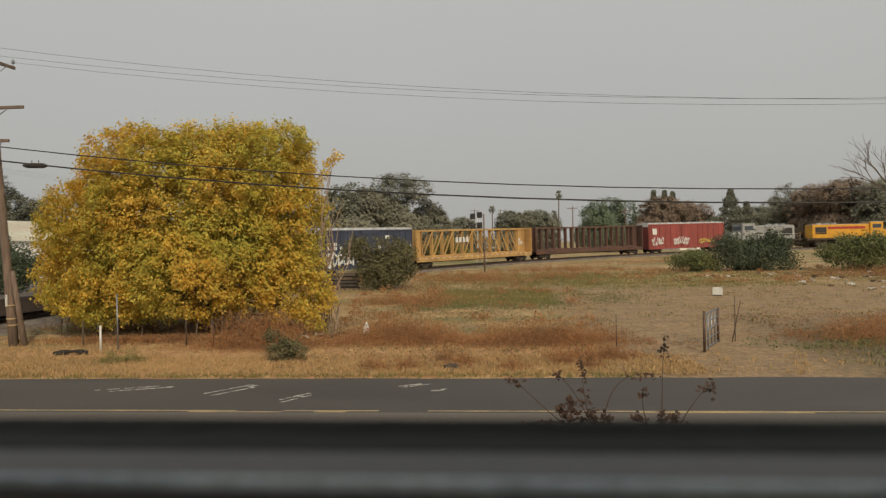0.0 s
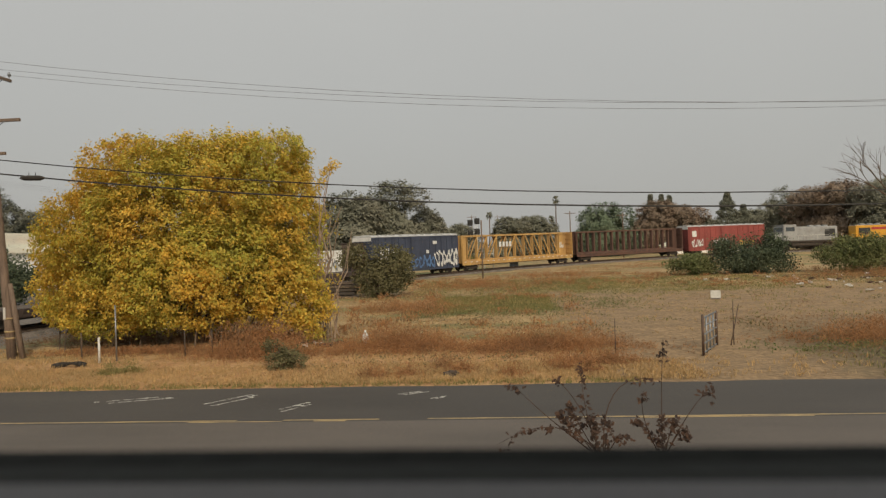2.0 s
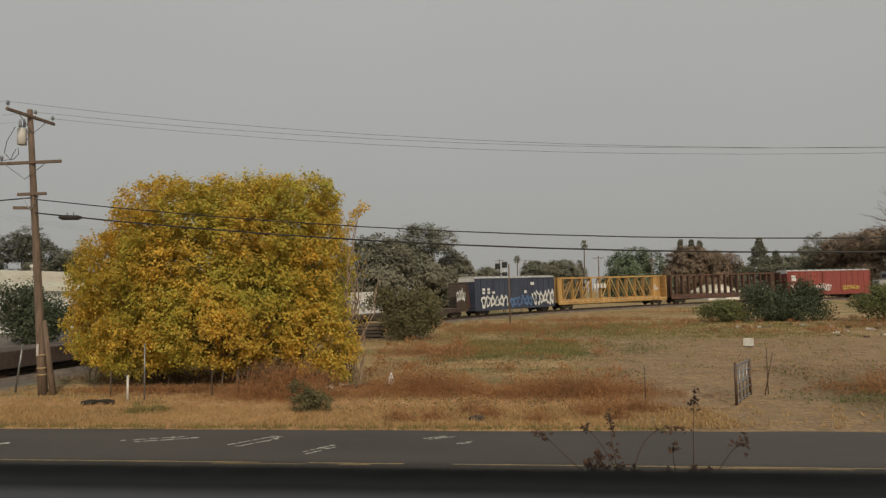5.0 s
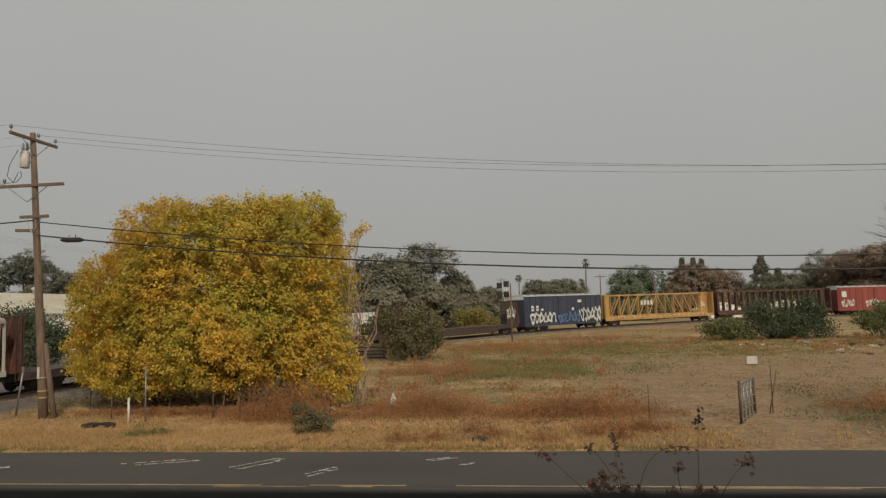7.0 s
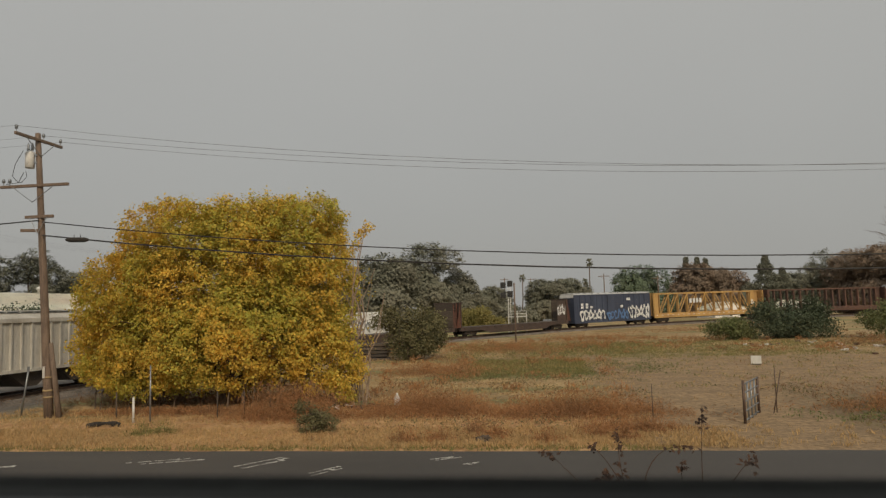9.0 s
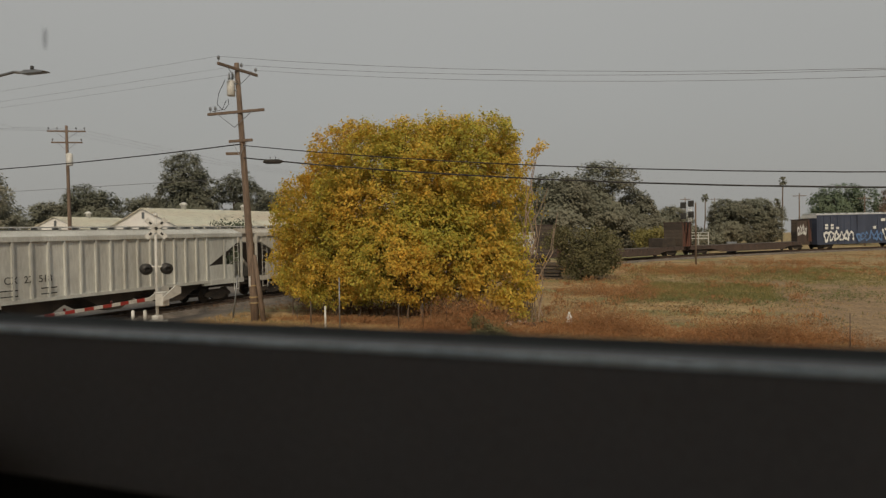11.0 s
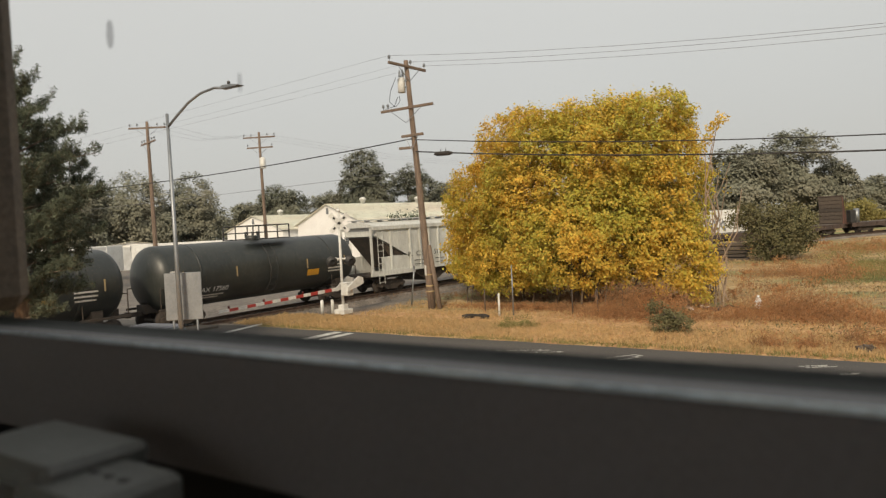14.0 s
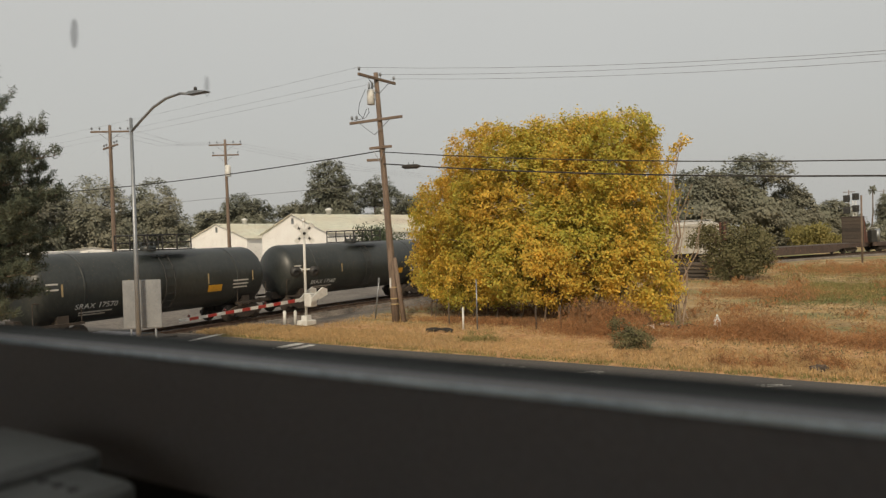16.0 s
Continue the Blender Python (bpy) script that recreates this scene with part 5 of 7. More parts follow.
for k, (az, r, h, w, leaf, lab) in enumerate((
        (-12.6, 122, 13.6, 15, "leaf_haze_tint", "dull grey-green tree behind the freight track"),
        (-9.0, 128, 15.8, 17, "leaf_haze_tint", "tall dull green tree behind the freight track"),
        (-6.3, 132, 11.0, 11, "leaf_haze_tint", "brownish hazy tree behind the freight track"),
        (-3.6, 175, 9, 12, "leaf_haze_tint", "low hazy tree far behind the field"),
        (0.4, 185, 11.0, 12, "leaf_haze_tint", "hazy olive tree behind the train"), (2.6, 195, 11.5, 13, "leaf_haze_tint", "hazy olive tree behind the train"),
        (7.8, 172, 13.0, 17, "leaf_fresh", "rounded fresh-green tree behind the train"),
        (11.6, 205, 15.0, 14, "leaf_rust_hazed", "russet autumn tree behind the train"), (13.4, 208, 13.8, 17, "leaf_rust_hazed", "russet autumn tree behind the train"), (10.6, 215, 11.5, 13, "leaf_haze_tint", "hazy tree behind the train"),
        (15.2, 235, 10.5, 14, "leaf_haze_tint", "grey-green tree far behind the train"), (18.4, 215, 11.5, 16, "leaf_haze_tint", "grey-green tree far behind the train"),
        (20.6, 190, 16.0, 11, "leaf_haze_tint", "tall grey-green tree behind the locomotives"), (22.4, 186, 15.0, 14, "leaf_rust_hazed", "tall brownish tree behind the locomotives"), (24.6, 180, 15.5, 18, "leaf_rust_hazed", "tall brownish tree behind the locomotives"), (27.4, 176, 15.5, 18, "leaf_haze_tint", "tall dull tree behind the locomotives"), (30.5, 172, 15, 18, "leaf_haze_tint", "tall dull tree behind the locomotives"),
        (-41.0, 150, 20.5, 15, "leaf_dark_hazed", "tall dark tree behind the warehouse"), (-37.2, 152, 17.5, 12, "leaf_dark_hazed", "dark tree behind the warehouse"), (-43.9, 160, 12.5, 15, "leaf_haze_tint", "hazy tree behind the warehouse"), (-35.0, 158, 13.0, 13, "leaf_haze_tint", "hazy tree behind the warehouse"),
        (-48.0, 155, 14.0, 16, "leaf_dark_hazed", "dull green tree behind the sheds"), (-50.4, 160, 11, 12, "leaf_haze_tint", "hazy tree behind the sheds"),
        (-54.4, 140, 16.2, 17, "leaf_haze_tint", "big dull green tree behind the sheds"), (-58.2, 138, 16.5, 20, "leaf_haze_tint", "big olive tree behind the sheds"), (-62.5, 135, 15.5, 18, "leaf_haze_tint", "big dull green tree behind the sheds"), (-67, 132, 15, 18, "leaf_dark_hazed", "big dull green tree behind the sheds"),
        (-17.5, 150, 11, 16, "leaf_dark_hazed", "dark tree behind the white shed"), (-21, 150, 12, 16, "leaf_dark_hazed", "dark tree hidden by the golden tree"))):
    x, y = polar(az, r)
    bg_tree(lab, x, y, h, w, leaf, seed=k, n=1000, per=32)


def shrub(label, x, y, w, h, leaf, n, per, size, name="bush", group="", d=None):
    random.seed(int(abs(x * 7 + y * 3)))
    d = d or w * 0.8
    lobes = [(random.uniform(-0.42, 0.42) * w, random.uniform(-0.3, 0.3) * d, h * random.uniform(0.22, 0.78), w * random.uniform(0.09, 0.2), d * 0.2, h * random.uniform(0.12, 0.26)) for k in range(15)] + [(0, 0, h * 0.32, w * 0.36, d * 0.36, h * 0.32)]
    return tree(label, x, y, lobes, leaf, n, per, size, 0.05 * w, "bark", 0.03 + 0.012 * h, stems=3, name=name, category="bush", group=group, inner=0.45, loose=0.75)


shrub("dusty green bush beside the stacked timber", -10.3, 57.5, 5.6, 5.0, "leaf_olive", 620, 28, 0.17)
shrub("dark green bush in the middle of the field", 25.4, 77.0, 8.2, 4.6, "leaf_deep", 600, 28, 0.2)
shrub("low green bush at the foot of a darker one", 19.6, 76.0, 6.0, 2.6, "leaf_green", 300, 24, 0.18)
shrub("green bush at the edge of the field", 33.8, 73.5, 6.2, 4.6, "leaf_green", 420, 26, 0.19)
shrub("green bush at the edge of the field", 39.0, 76.0, 6.5, 4.8, "leaf_olive", 420, 26, 0.19)
shrub("small round grey-green bush on the verge", -8.0, 24.9, 1.7, 1.3, "leaf_olive", 130, 26, 0.075)
shrub("yellowish shrub behind the freight track", -9.5, 118.0, 9.0, 4.0, "leaf_yellowish", 260, 26, 0.32)
shrub("dull green shrub behind the freight track", -4.0, 126.0, 8.0, 4.4, "leaf_haze_tint", 160, 26, 0.4)
shrub("dark shrub behind the wooden pole", -23.6, 40.0, 3.6, 3.4, "leaf_deep", 200, 26, 0.22)
shrub("tall dull green bush beside the warehouse", -43.2, 57.5, 7.0, 6.4, "leaf_deep", 600, 28, 0.2, d=4.0)

# conifers, palm
def conifer(x, y, h, w, lab):
    root = thing("conifer", lab, "tree", "trees behind the tracks", pose(x, y, zg(x, y)))
    bm = B()
    tube(bm, (0, 0, 0), (0, 0, h), 0.3, 0.04, 8)
    part("trunk", bm, "bark", root)
    t = RNG.uniform(0.12, 1, 900) ** 0.8
    a = RNG.uniform(0, 2 * math.pi, 900)
    r = w / 2 * (1.02 - t) * RNG.uniform(0.4, 1.0, 900) * (1 + 0.25 * np.sin(t * 40))
    pts = np.stack([r * np.cos(a), r * np.sin(a), t * h], 1)
    leaf_object("crown", cluster(pts, 16, 0.25), 0.4, "leaf_dark_hazed", root)


for az, r, h, w in ((16.9, 200, 15.2, 15), (18.0, 204, 12.0, 10), (12.2, 213, 16.4, 9.0), (12.8, 213, 16.0, 8.6), (11.4, 214, 16.6, 9)):
    conifer(*polar(az, r), h, w, "dark pointed conifer behind the train")
for az, r, h in ((4.1, 222, 17.2), (3.7, 240, 12.0), (-1.2, 230, 13.5)):
    x, y = polar(az, r)
    root = thing("palm", "tall thin palm tree far behind the train", "palm", "", pose(x, y, zg(x, y)))
    bm = B()
    limb(bm, (0, 0, 0), (0.3, 0, h), 0.22, 0.15, 4, 0.01, 8)
    part("trunk", bm, "bark", root)
    bm = B()
    for k in range(34):
        a, e = random.uniform(0, 6.28), random.uniform(-1.1, 1.2)
        d = Vector((math.cos(a) * math.cos(e), math.sin(a) * math.cos(e), math.sin(e)))
        p = Vector((0.3, 0, h))
        q = p + d * random.uniform(0.9, 1.35)
        s = d.cross(Vector((0, 0, 1))).normalized() * 0.28
        tip = q + Vector((0, 0, -0.5))
        bm.faces.new([bm.verts.new(v) for v in (p, q + s, tip, q - s)])
    part("frond_crown", bm, "leaf_dark_hazed", root)


# near pine whose boughs reach into view, and a bare tree across the field
def pine(x, y, h):
    """Whorled boughs with upturned sprays of short needles, thick in two tiers."""
    root = thing("pine", "dark green pine with upturned needle sprays beside the road", "tree", "", pose(x, y, 0))
    bm = B()
    tube(bm, (0, 0, 0), (0.15, 0, h), 0.26, 0.05, 10)
    sprays = []
    n = 120
    for k in range(n):
        z = 2.1 + (h - 2.3) * k / (n - 1) + random.uniform(-0.15, 0.15)
        reach = 1.7 if z < 3.1 else 2.75 - 0.25 * abs(z - 4.4) if z < 5.3 else 1.5 if z < 5.7 else 2.55 - 0.75 * (z - 6.0) if z < 7.6 else 0.9 * (h - z) / (h - 7.6) + 0.15
        a = k * 2.4 + random.uniform(-0.3, 0.3)
        L = max(0.3, reach) * random.uniform(0.55, 1.1)
        start = Vector((0.05, 0, z))
        e = Vector((math.cos(a) * L, math.sin(a) * L, z + random.uniform(0.15, 0.6)))
        limb(bm, start, e, 0.04, 0.01, 4, 0.04, 5)
        for q in range(int(9 * L)):
            t = random.uniform(0.25, 1.0) if q else 1.0
            p = start.lerp(e, t)
            side = Vector((-math.sin(a), math.cos(a), 0)) * random.uniform(-1, 1)
            d = p + side * 0.38 * (1.15 - t * 0.5) + (e - start).normalized() * random.uniform(0.1, 0.35) + Vector((0, 0, random.uniform(-0.05, 0.42)))
            limb(bm, p, d, 0.012, 0.005, 2, 0.05, 4)
            sprays += [p.lerp(d, u) for u in (0.3, 0.55, 0.8, 1.0)]
    part("trunk", bm, "bark", root)
    leaf_object("needle_mass", cluster(np.array([tuple(p) for p in sprays]), 22, 0.055, 1.2), 0.15, "needle", root, aspect=0.14, upright=0.25)


random.seed(11)
pine(-21.75, 9.7, 9.0)
random.seed(12)
bare = thing("bare_tree", "grey leafless tree at the edge of the field", "tree", "", pose(35.0, 61.5, 0.4))
bm = B()
def twigs(a, d, L, r, depth):
    b = a + d * L
    limb(bm, a, b, r, r * 0.6, 2, 0.06, 5)
    if depth:
        for k in range(3):
            nd = (d + Vector((random.uniform(-1, 1), random.uniform(-0.6, 0.6), random.uniform(-0.35, 0.6))) * 0.75).normalized()
            twigs(a.lerp(b, random.uniform(0.55, 1.0)), nd, L * random.uniform(0.6, 0.82), r * 0.55, depth - 1)
twigs(Vector((0, 0, 0)), Vector((-0.12, 0, 1)), 4.6, 0.26, 5)
part("trunk", bm, "bark", bare)

# ---- grasses, brush and litter over the field ----
def tufts(name, label, boxes_xy, n, blades, h, w, material, keep=None):
    pts, k = [], 0
    for (x0, x1, y0, y1, share) in boxes_xy:
        m = int(n * share)
        c = np.stack([RNG.uniform(x0, x1, m), RNG.uniform(y0, y1, m)], 1)
        p = np.repeat(c, blades, 0) + RNG.normal(size=(m * blades, 2)) * w
        pts.append(p)
    p = np.concatenate(pts)
    hh = h * RNG.uniform(0.4, 1.2, len(p))
    z = np.array([zg(a, b) for a, b in p])
    z = z + hh * 0.35 - 0.02
    ob = leaf_object(name, np.column_stack([p, z]), h, material, None, "", 0.14, 0.72)
    return tagged(ob, label, "grass", kind="stuff")


tufts("dry_grass", "dry straw-coloured grass on the verge", [(-28, 6, 22.0, 25.5, 0.7), (-24, 4, 25, 31, 0.2), (6, 45, 22.2, 26, 0.05)], 7500, 7, 0.20, 0.10, "straw")
tufts("dry_grass", "short dry grass over the field", [(-20, 5, 32, 80, 0.45), (5, 55, 60, 80, 0.28), (5, 34, 32, 60, 0.06), (-26, -12, 40, 80, 0.15)], 9500, 6, 0.19, 0.2, "straw")
tufts("green_grass", "patchy green grass in the field", [(-5, 3, 43, 55, 0.35), (5, 24, 55, 74, 0.3), (-8, 10, 56, 76, 0.3), (4, 30, 36, 58, 0.05), (10.5, 34, 23.2, 29.5, 0.05)], 4600, 7, 0.24, 0.22, "grass_green")
tufts("verge_grass", "greenish grass along the road edge", [(-26, 4, 21.6, 22.4, 0.6), (11, 40, 21.7, 22.6, 0.4)], 1500, 6, 0.13, 0.08, "grass_green")
def brush(label, x, y, w, d, h, n, material="dry_brush", per=14, size=0.16):
    c = np.stack([RNG.normal(0, w / 3.2, n), RNG.normal(0, d / 3.2, n)], 1)
    hh = h * (0.35 + 0.65 * np.exp(-((c[:, 0] / (w * 0.5)) ** 4 + (c[:, 1] / (d * 0.5)) ** 4))) * RNG.uniform(0.15, 1.1, n)
    p = np.repeat(np.column_stack([c, hh]), per, 0)
    p[:, :2] += RNG.normal(size=(len(p), 2)) * 0.13
    p[:, 2] *= RNG.uniform(0.05, 1, len(p))
    p += np.array([x, y, zg(x, y)])
    return tagged(leaf_object("dry_brush", p, size, material, None, "", 0.10, 0.45), label, "dry weeds", kind="stuff")


brush("rusty brown dry weeds", -4.4, 29.2, 4.4, 2.6, 1.1, 1300)
brush("rusty brown dry weeds", 1.4, 28.6, 5.6, 2.4, 0.95, 1400)
brush("rusty brown dry weeds at the foot of the golden tree", -9.9, 27.9, 4.4, 2.0, 1.5, 1200)
brush("rusty weeds under the golden tree", -15.5, 29.6, 8.5, 1.2, 0.35, 700)
brush("tangled dark undergrowth beneath the golden tree", -15.4, 33.0, 11.5, 2.2, 1.3, 1500, "brown_weed")
brush("brown dry weeds across the field", -6.5, 46, 7, 5, 0.8, 700)
brush("brown dry weeds by the track", -3.0, 66, 9, 7, 0.9, 800)
brush("brown dry weeds by the track", 6.5, 82, 16, 9, 0.9, 900)
brush("brown dry weeds by the track", 22, 98, 22, 9, 1.0, 900)
brush("reddish dry weeds by the gate", 15.0, 29.5, 6, 3, 0.9, 900)
brush("reddish dry weeds by the fence", 20.0, 32.5, 7, 4, 1.0, 900)
brush("brown weeds on the rubbish bank", 32, 66, 14, 9, 1.0, 800)
brush("dry weeds along the verge", 3.0, 25.0, 3.0, 1.0, 0.5, 320)
def clumps(name, label, zones, per, spread, h, material, size, aspect=0.3):
    """Low rounded weed clumps; each zone is x0, x1, y0, y1, count."""
    out = []
    for x0, x1, y0, y1, count in zones:
        for _ in range(count):
            x, y = RNG.uniform(x0, x1), RNG.uniform(y0, y1)
            k = RNG.uniform(0.45, 1.5)
            q = RNG.normal(size=(int(per * k), 2)) * (spread * k * 1.7, spread * k)
            fall = np.exp(-(q[:, 0] / (spread * 2.2 * k)) ** 2 - (q[:, 1] / (spread * 1.4 * k)) ** 2)
            out.append(np.column_stack([q + (x, y), zg(x, y) + h * k * fall * RNG.uniform(0.05, 1, len(q))]))
    return tagged(leaf_object(name, np.concatenate(out), size, material, None, "", aspect, 0.3), label, "weeds", kind="stuff")


clumps("green_weeds", "low green weeds in streaks over the dirt", [(-5.5, 3.5, 40, 47, 130), (3, 9, 43, 52, 22), (-6, 9, 50, 72, 100), (9, 40, 60, 78, 80), (9.5, 16, 26.5, 29, 16), (12, 34, 24.5, 30, 60)], 46, 0.34, 0.24, "leaf_green", 0.13)
clumps("olive_weeds", "dull olive weeds over the field", [(-8, 5, 33, 76, 120), (5, 36, 58, 78, 80), (6, 32, 36, 58, 22), (11, 34, 24, 36, 120), (-7, 4, 24, 27, 14)], 40, 0.28, 0.32, "leaf_olive", 0.12)
clumps("brown_weeds", "dead brown weeds over the field", [(-9, -1, 38, 60, 60), (-8, 5, 33, 80, 70), (5, 36, 58, 80, 60), (6, 32, 36, 58, 22), (11, 34, 25, 37, 150), (-8, 8, 60, 82, 60), (-8, 5, 23, 33, 60)], 44, 0.32, 0.42, "brown_weed", 0.15, 0.14)
random.seed(31)
spots = [(random.uniform(-16, 40), random.uniform(33, 82)) for _ in range(170)]
spots = [(x, y) for x, y in spots if x < 5 or y > 58]
c = np.concatenate([np.column_stack([RNG.normal(x, 0.35, 26), RNG.normal(y, 0.35, 26), zg(x, y) + RNG.uniform(0.0, 0.5, 26) * random.uniform(0.4, 1.3)]) for x, y in spots])
tagged(leaf_object("dry_brush", np.repeat(c, 4, 0) + RNG.normal(size=(4 * len(c), 3)) * (0.12, 0.12, 0.05), 0.26, "dry_brush", None, "", 0.16, 0.6), "scattered dry weed tufts over the field", "dry weeds", kind="stuff")
for x, y in ((-4.4, 22.9), (-3.3, 23.2), (-1.5, 23.8), (0.1, 23.0), (1.9, 23.9), (-13.5, 24.6), (-14.2, 24.3), (2.6, 23.3), (-2.2, 24.4)):
    brush("dry weed tuft on the verge", x, y, 0.7, 0.5, 0.6, 60, "dry_brush" if x > -10 else "grass_green", 9, 0.18)

# ---- poles and cables ----
def crossarm(root, m, L, pins, braces=True, z=0.0):
    bm = B()
    box(bm, (0, 0, 0), (L, 0.11, 0.13), None, 0.012)
    arm = part("crossarm", bm, "pole_wood", root, "", m)
    for x in pins:
        bm = B()
        tube(bm, (x, 0, 0.06), (x, 0, 0.2), 0.018, seg=6)
        lathe(bm, [(0.03, 0.18), (0.07, 0.2), (0.06, 0.25), (0.075, 0.28), (0.04, 0.36), (0.01, 0.37)], Matrix.Translation((x, 0, 0)), 10)
        part("insulator", bm, "galvanised", arm)
    if braces:
        bm = B()
        for sgn in (-1, 1):
            tube(bm, (sgn * L * 0.3, -0.07, -0.05), (0, -0.10, -0.75), 0.018, seg=6)
        part("brace", bm, "galvanised", arm)


def wood_pole(label, x, y, h, lean=(0, 0), r=0.17):
    root = thing("utility_pole", label, "utility pole", "utility poles", pose(x, y, zg(x, y) - 0.2))
    bm = B()
    n = 6
    pipe(bm, [(lean[0] * k / n, lean[1] * k / n, h * k / n) for k in range(n + 1)], [r * (1 - 0.42 * k / n) for k in range(n + 1)], 12)
    part("shaft", bm, "pole_wood", root)
    return root


PX, PY = -21.05, 28.75
pa = wood_pole("weathered wooden utility pole with crossarms and a transformer", PX, PY, 12.75, (-0.9, 0.05), 0.2)
crossarm(pa, pose(-0.78, 0, 12.42, 0, 0, 88), 2.9, (-1.38, 0.25, 1.35))
crossarm(pa, pose(-0.9, -0.1, 10.35, 0, 0, 0), 3.3, (-1.5, -1.2))
crossarm(pa, pose(-0.62, -0.1, 8.95, 0, 0, 0), 1.35, ())
crossarm(pa, pose(-1.05, -0.1, 8.35, 0, 0, 20), 0.75, (), False)
bm = B()
lathe(bm, [(0.17, 11.15), (0.195, 11.17), (0.195, 11.82), (0.17, 11.89), (0.06, 11.95)], Matrix.Translation((-1.14, -0.1, 0)), 16)
can = part("transformer", bm, "white_metal", pa, "pale grey transformer can")
bm = B()
for dx in (-0.1, 0.1):
    lathe(bm, [(0.05, 11.95), (0.07, 12.02), (0.045, 12.1), (0.06, 12.16), (0.02, 12.3)], Matrix.Translation((-1.14 + dx, -0.1, 0)), 10)
part("bushing", bm, "galvanised", can)
for z in (11.4, 11.72):
    part("bracket", boxes(((-0.93, -0.08, z), (0.26, 0.08, 0.07))), "galvanised", can)
for k in range(4):
    bm = B()
    lathe(bm, [(0.206, 1.05 + 0.28 * k), (0.208, 1.12 + 0.28 * k)], Matrix.Translation((-0.07 - 0.018 * k, 0, 0)), 16)
    if k != 2:
        part("band", bm, "paint_yellow", pa, "yellow marker band")
    else:
        bm.free()
tag = B()
box(tag, (-0.15, -0.215, 2.15), (0.10, 0.02, 0.5))
part("tag", tag, "white_metal", pa)
bm = B()
tube(bm, (0.42, 0.1, 0.0), (-0.05, 0.05, 3.4), 0.13, 0.1, 10)
part("brace_pole", bm, "pole_wood", pa, "short stub pole strapped beside the main shaft")
bm = B()
pts = [(-1.4, -0.2, 11.95), (-1.75, -0.25, 11.3), (-1.9, -0.2, 10.8), (-1.6, -0.2, 10.5), (-1.35, -0.2, 10.95)]
for p, q in zip(pts, pts[1:]):
    tube(bm, p, q, 0.014, seg=5, caps=False)
pts = [(-1.25, -0.2, 11.0), (-1.2, -0.2, 10.75), (-1.4, -0.25, 10.5), (-2.2, -0.2, 10.45)]
for p, q in zip(pts, pts[1:]):
    tube(bm, p, q, 0.014, seg=5, caps=False)
part("jumper_wire", bm, "black_metal", pa)
bp = wood_pole("tall wooden utility pole with two crossarms", -52.0, 33.7, 13.9, (-0.15, 0), 0.2)
crossarm(bp, pose(-0.15, 0, 13.4, 0, 0, 35), 3.0, (-1.4, -0.8, 0.8, 1.4))
crossarm(bp, pose(-0.15, 0, 12.2, 0, 0, -15), 3.4, (-1.5, -0.9, 0.9, 1.5))
cp = wood_pole("wooden utility pole with a small transformer", -54.0, 47.0, 14.2, (-0.25, 0), 0.2)
crossarm(cp, pose(-0.25, 0, 13.7, 0, 0, 30), 3.2, (-1.5, -0.8, 0.8, 1.5))
crossarm(cp, pose(-0.22, 0, 12.7, 0, 0, 30), 2.6, (-1.2, 1.2))
bm = B()
lathe(bm, [(0.25, 10.6), (0.28, 10.65), (0.28, 11.6), (0.1, 11.7)], Matrix.Translation((0.4, -0.3, 0)), 14)
part("transformer", bm, "white_metal", cp)
for x, y, h in ((-2.0, 240, 14), (24.5, 150, 9.5), (14.2, 155, 10.5), (-8.5, 190, 12)):
    q = wood_pole("thin far wooden pole", x, y, h, (0, 0), 0.16)
    crossarm(q, pose(0, 0, h - 0.5), 2.4, ())


def cable(label, pts, r=0.018, name="power_line"):
    bm = B()
    pipe(bm, pts, r, 6)
    return tagged(part(name, bm, "wire" if r < 0.016 else "black_metal"), label, "cable", "overhead cables")


def sagged(x0, y0, z0, a, b, length, dy=0.0, n=26):
    return [(x0 + length * k / n, y0 + dy * k / n, z0 + a * abs(length) * k / n + b * (length * k / n) ** 2) for k in range(n + 1)]


AX = PX - 0.75
for k, (dy, dz) in enumerate(((-1.55, 0.35), (0.25, 0.33), (1.5, 0.33))):
    cable("thin high power line over the road edge", sagged(AX, PY + dy, 12.3 + dz - 0.1, -0.168 if k == 0 else -0.152, 0.0019 if k == 0 else 0.00178, 100, 0), 0.008)
    cable("thin high power line running on past the wooden pole", sagged(AX, PY + dy, 12.3 + dz - 0.1, -0.01, 0.0002, -90, 6), 0.005)
cable("thick black overhead telephone cable", sagged(PX - 0.45, PY - 0.15, 8.55, -0.139, 0.00178, 95), 0.026, "telephone_cable")
cable("thick black overhead telephone cable", sagged(PX - 0.4, PY - 0.15, 7.95, -0.135, 0.00172, 95), 0.036, "telephone_cable")
cable("thick black overhead cable running on past the wooden pole", sagged(PX - 0.6, PY - 0.15, 8.62, -0.05, 0.0012, -70, -1), 0.03, "telephone_cable")
cable("thin overhead cable running on past the wooden pole", sagged(PX - 0.6, PY - 0.15, 7.0, 0.0, 0.0001, -80, 8), 0.012, "telephone_cable")
for dx in (-1.3, 0.0, 1.3):
    cable("thin power line between two wooden poles", [(-52.1 + dx, 33.7 + dx * 0.5, 13.5), (-53.2 + dx, 40, 13.0), (-54.2 + dx, 47.0, 13.9)], 0.007)
    cable("thin power line beyond the wooden poles", [(-54.2 + dx, 47.0, 13.9), (-50 + dx, 62, 12.2), (-46 + dx, 80, 11.5), (-40 + dx, 110, 12.5)], 0.007)
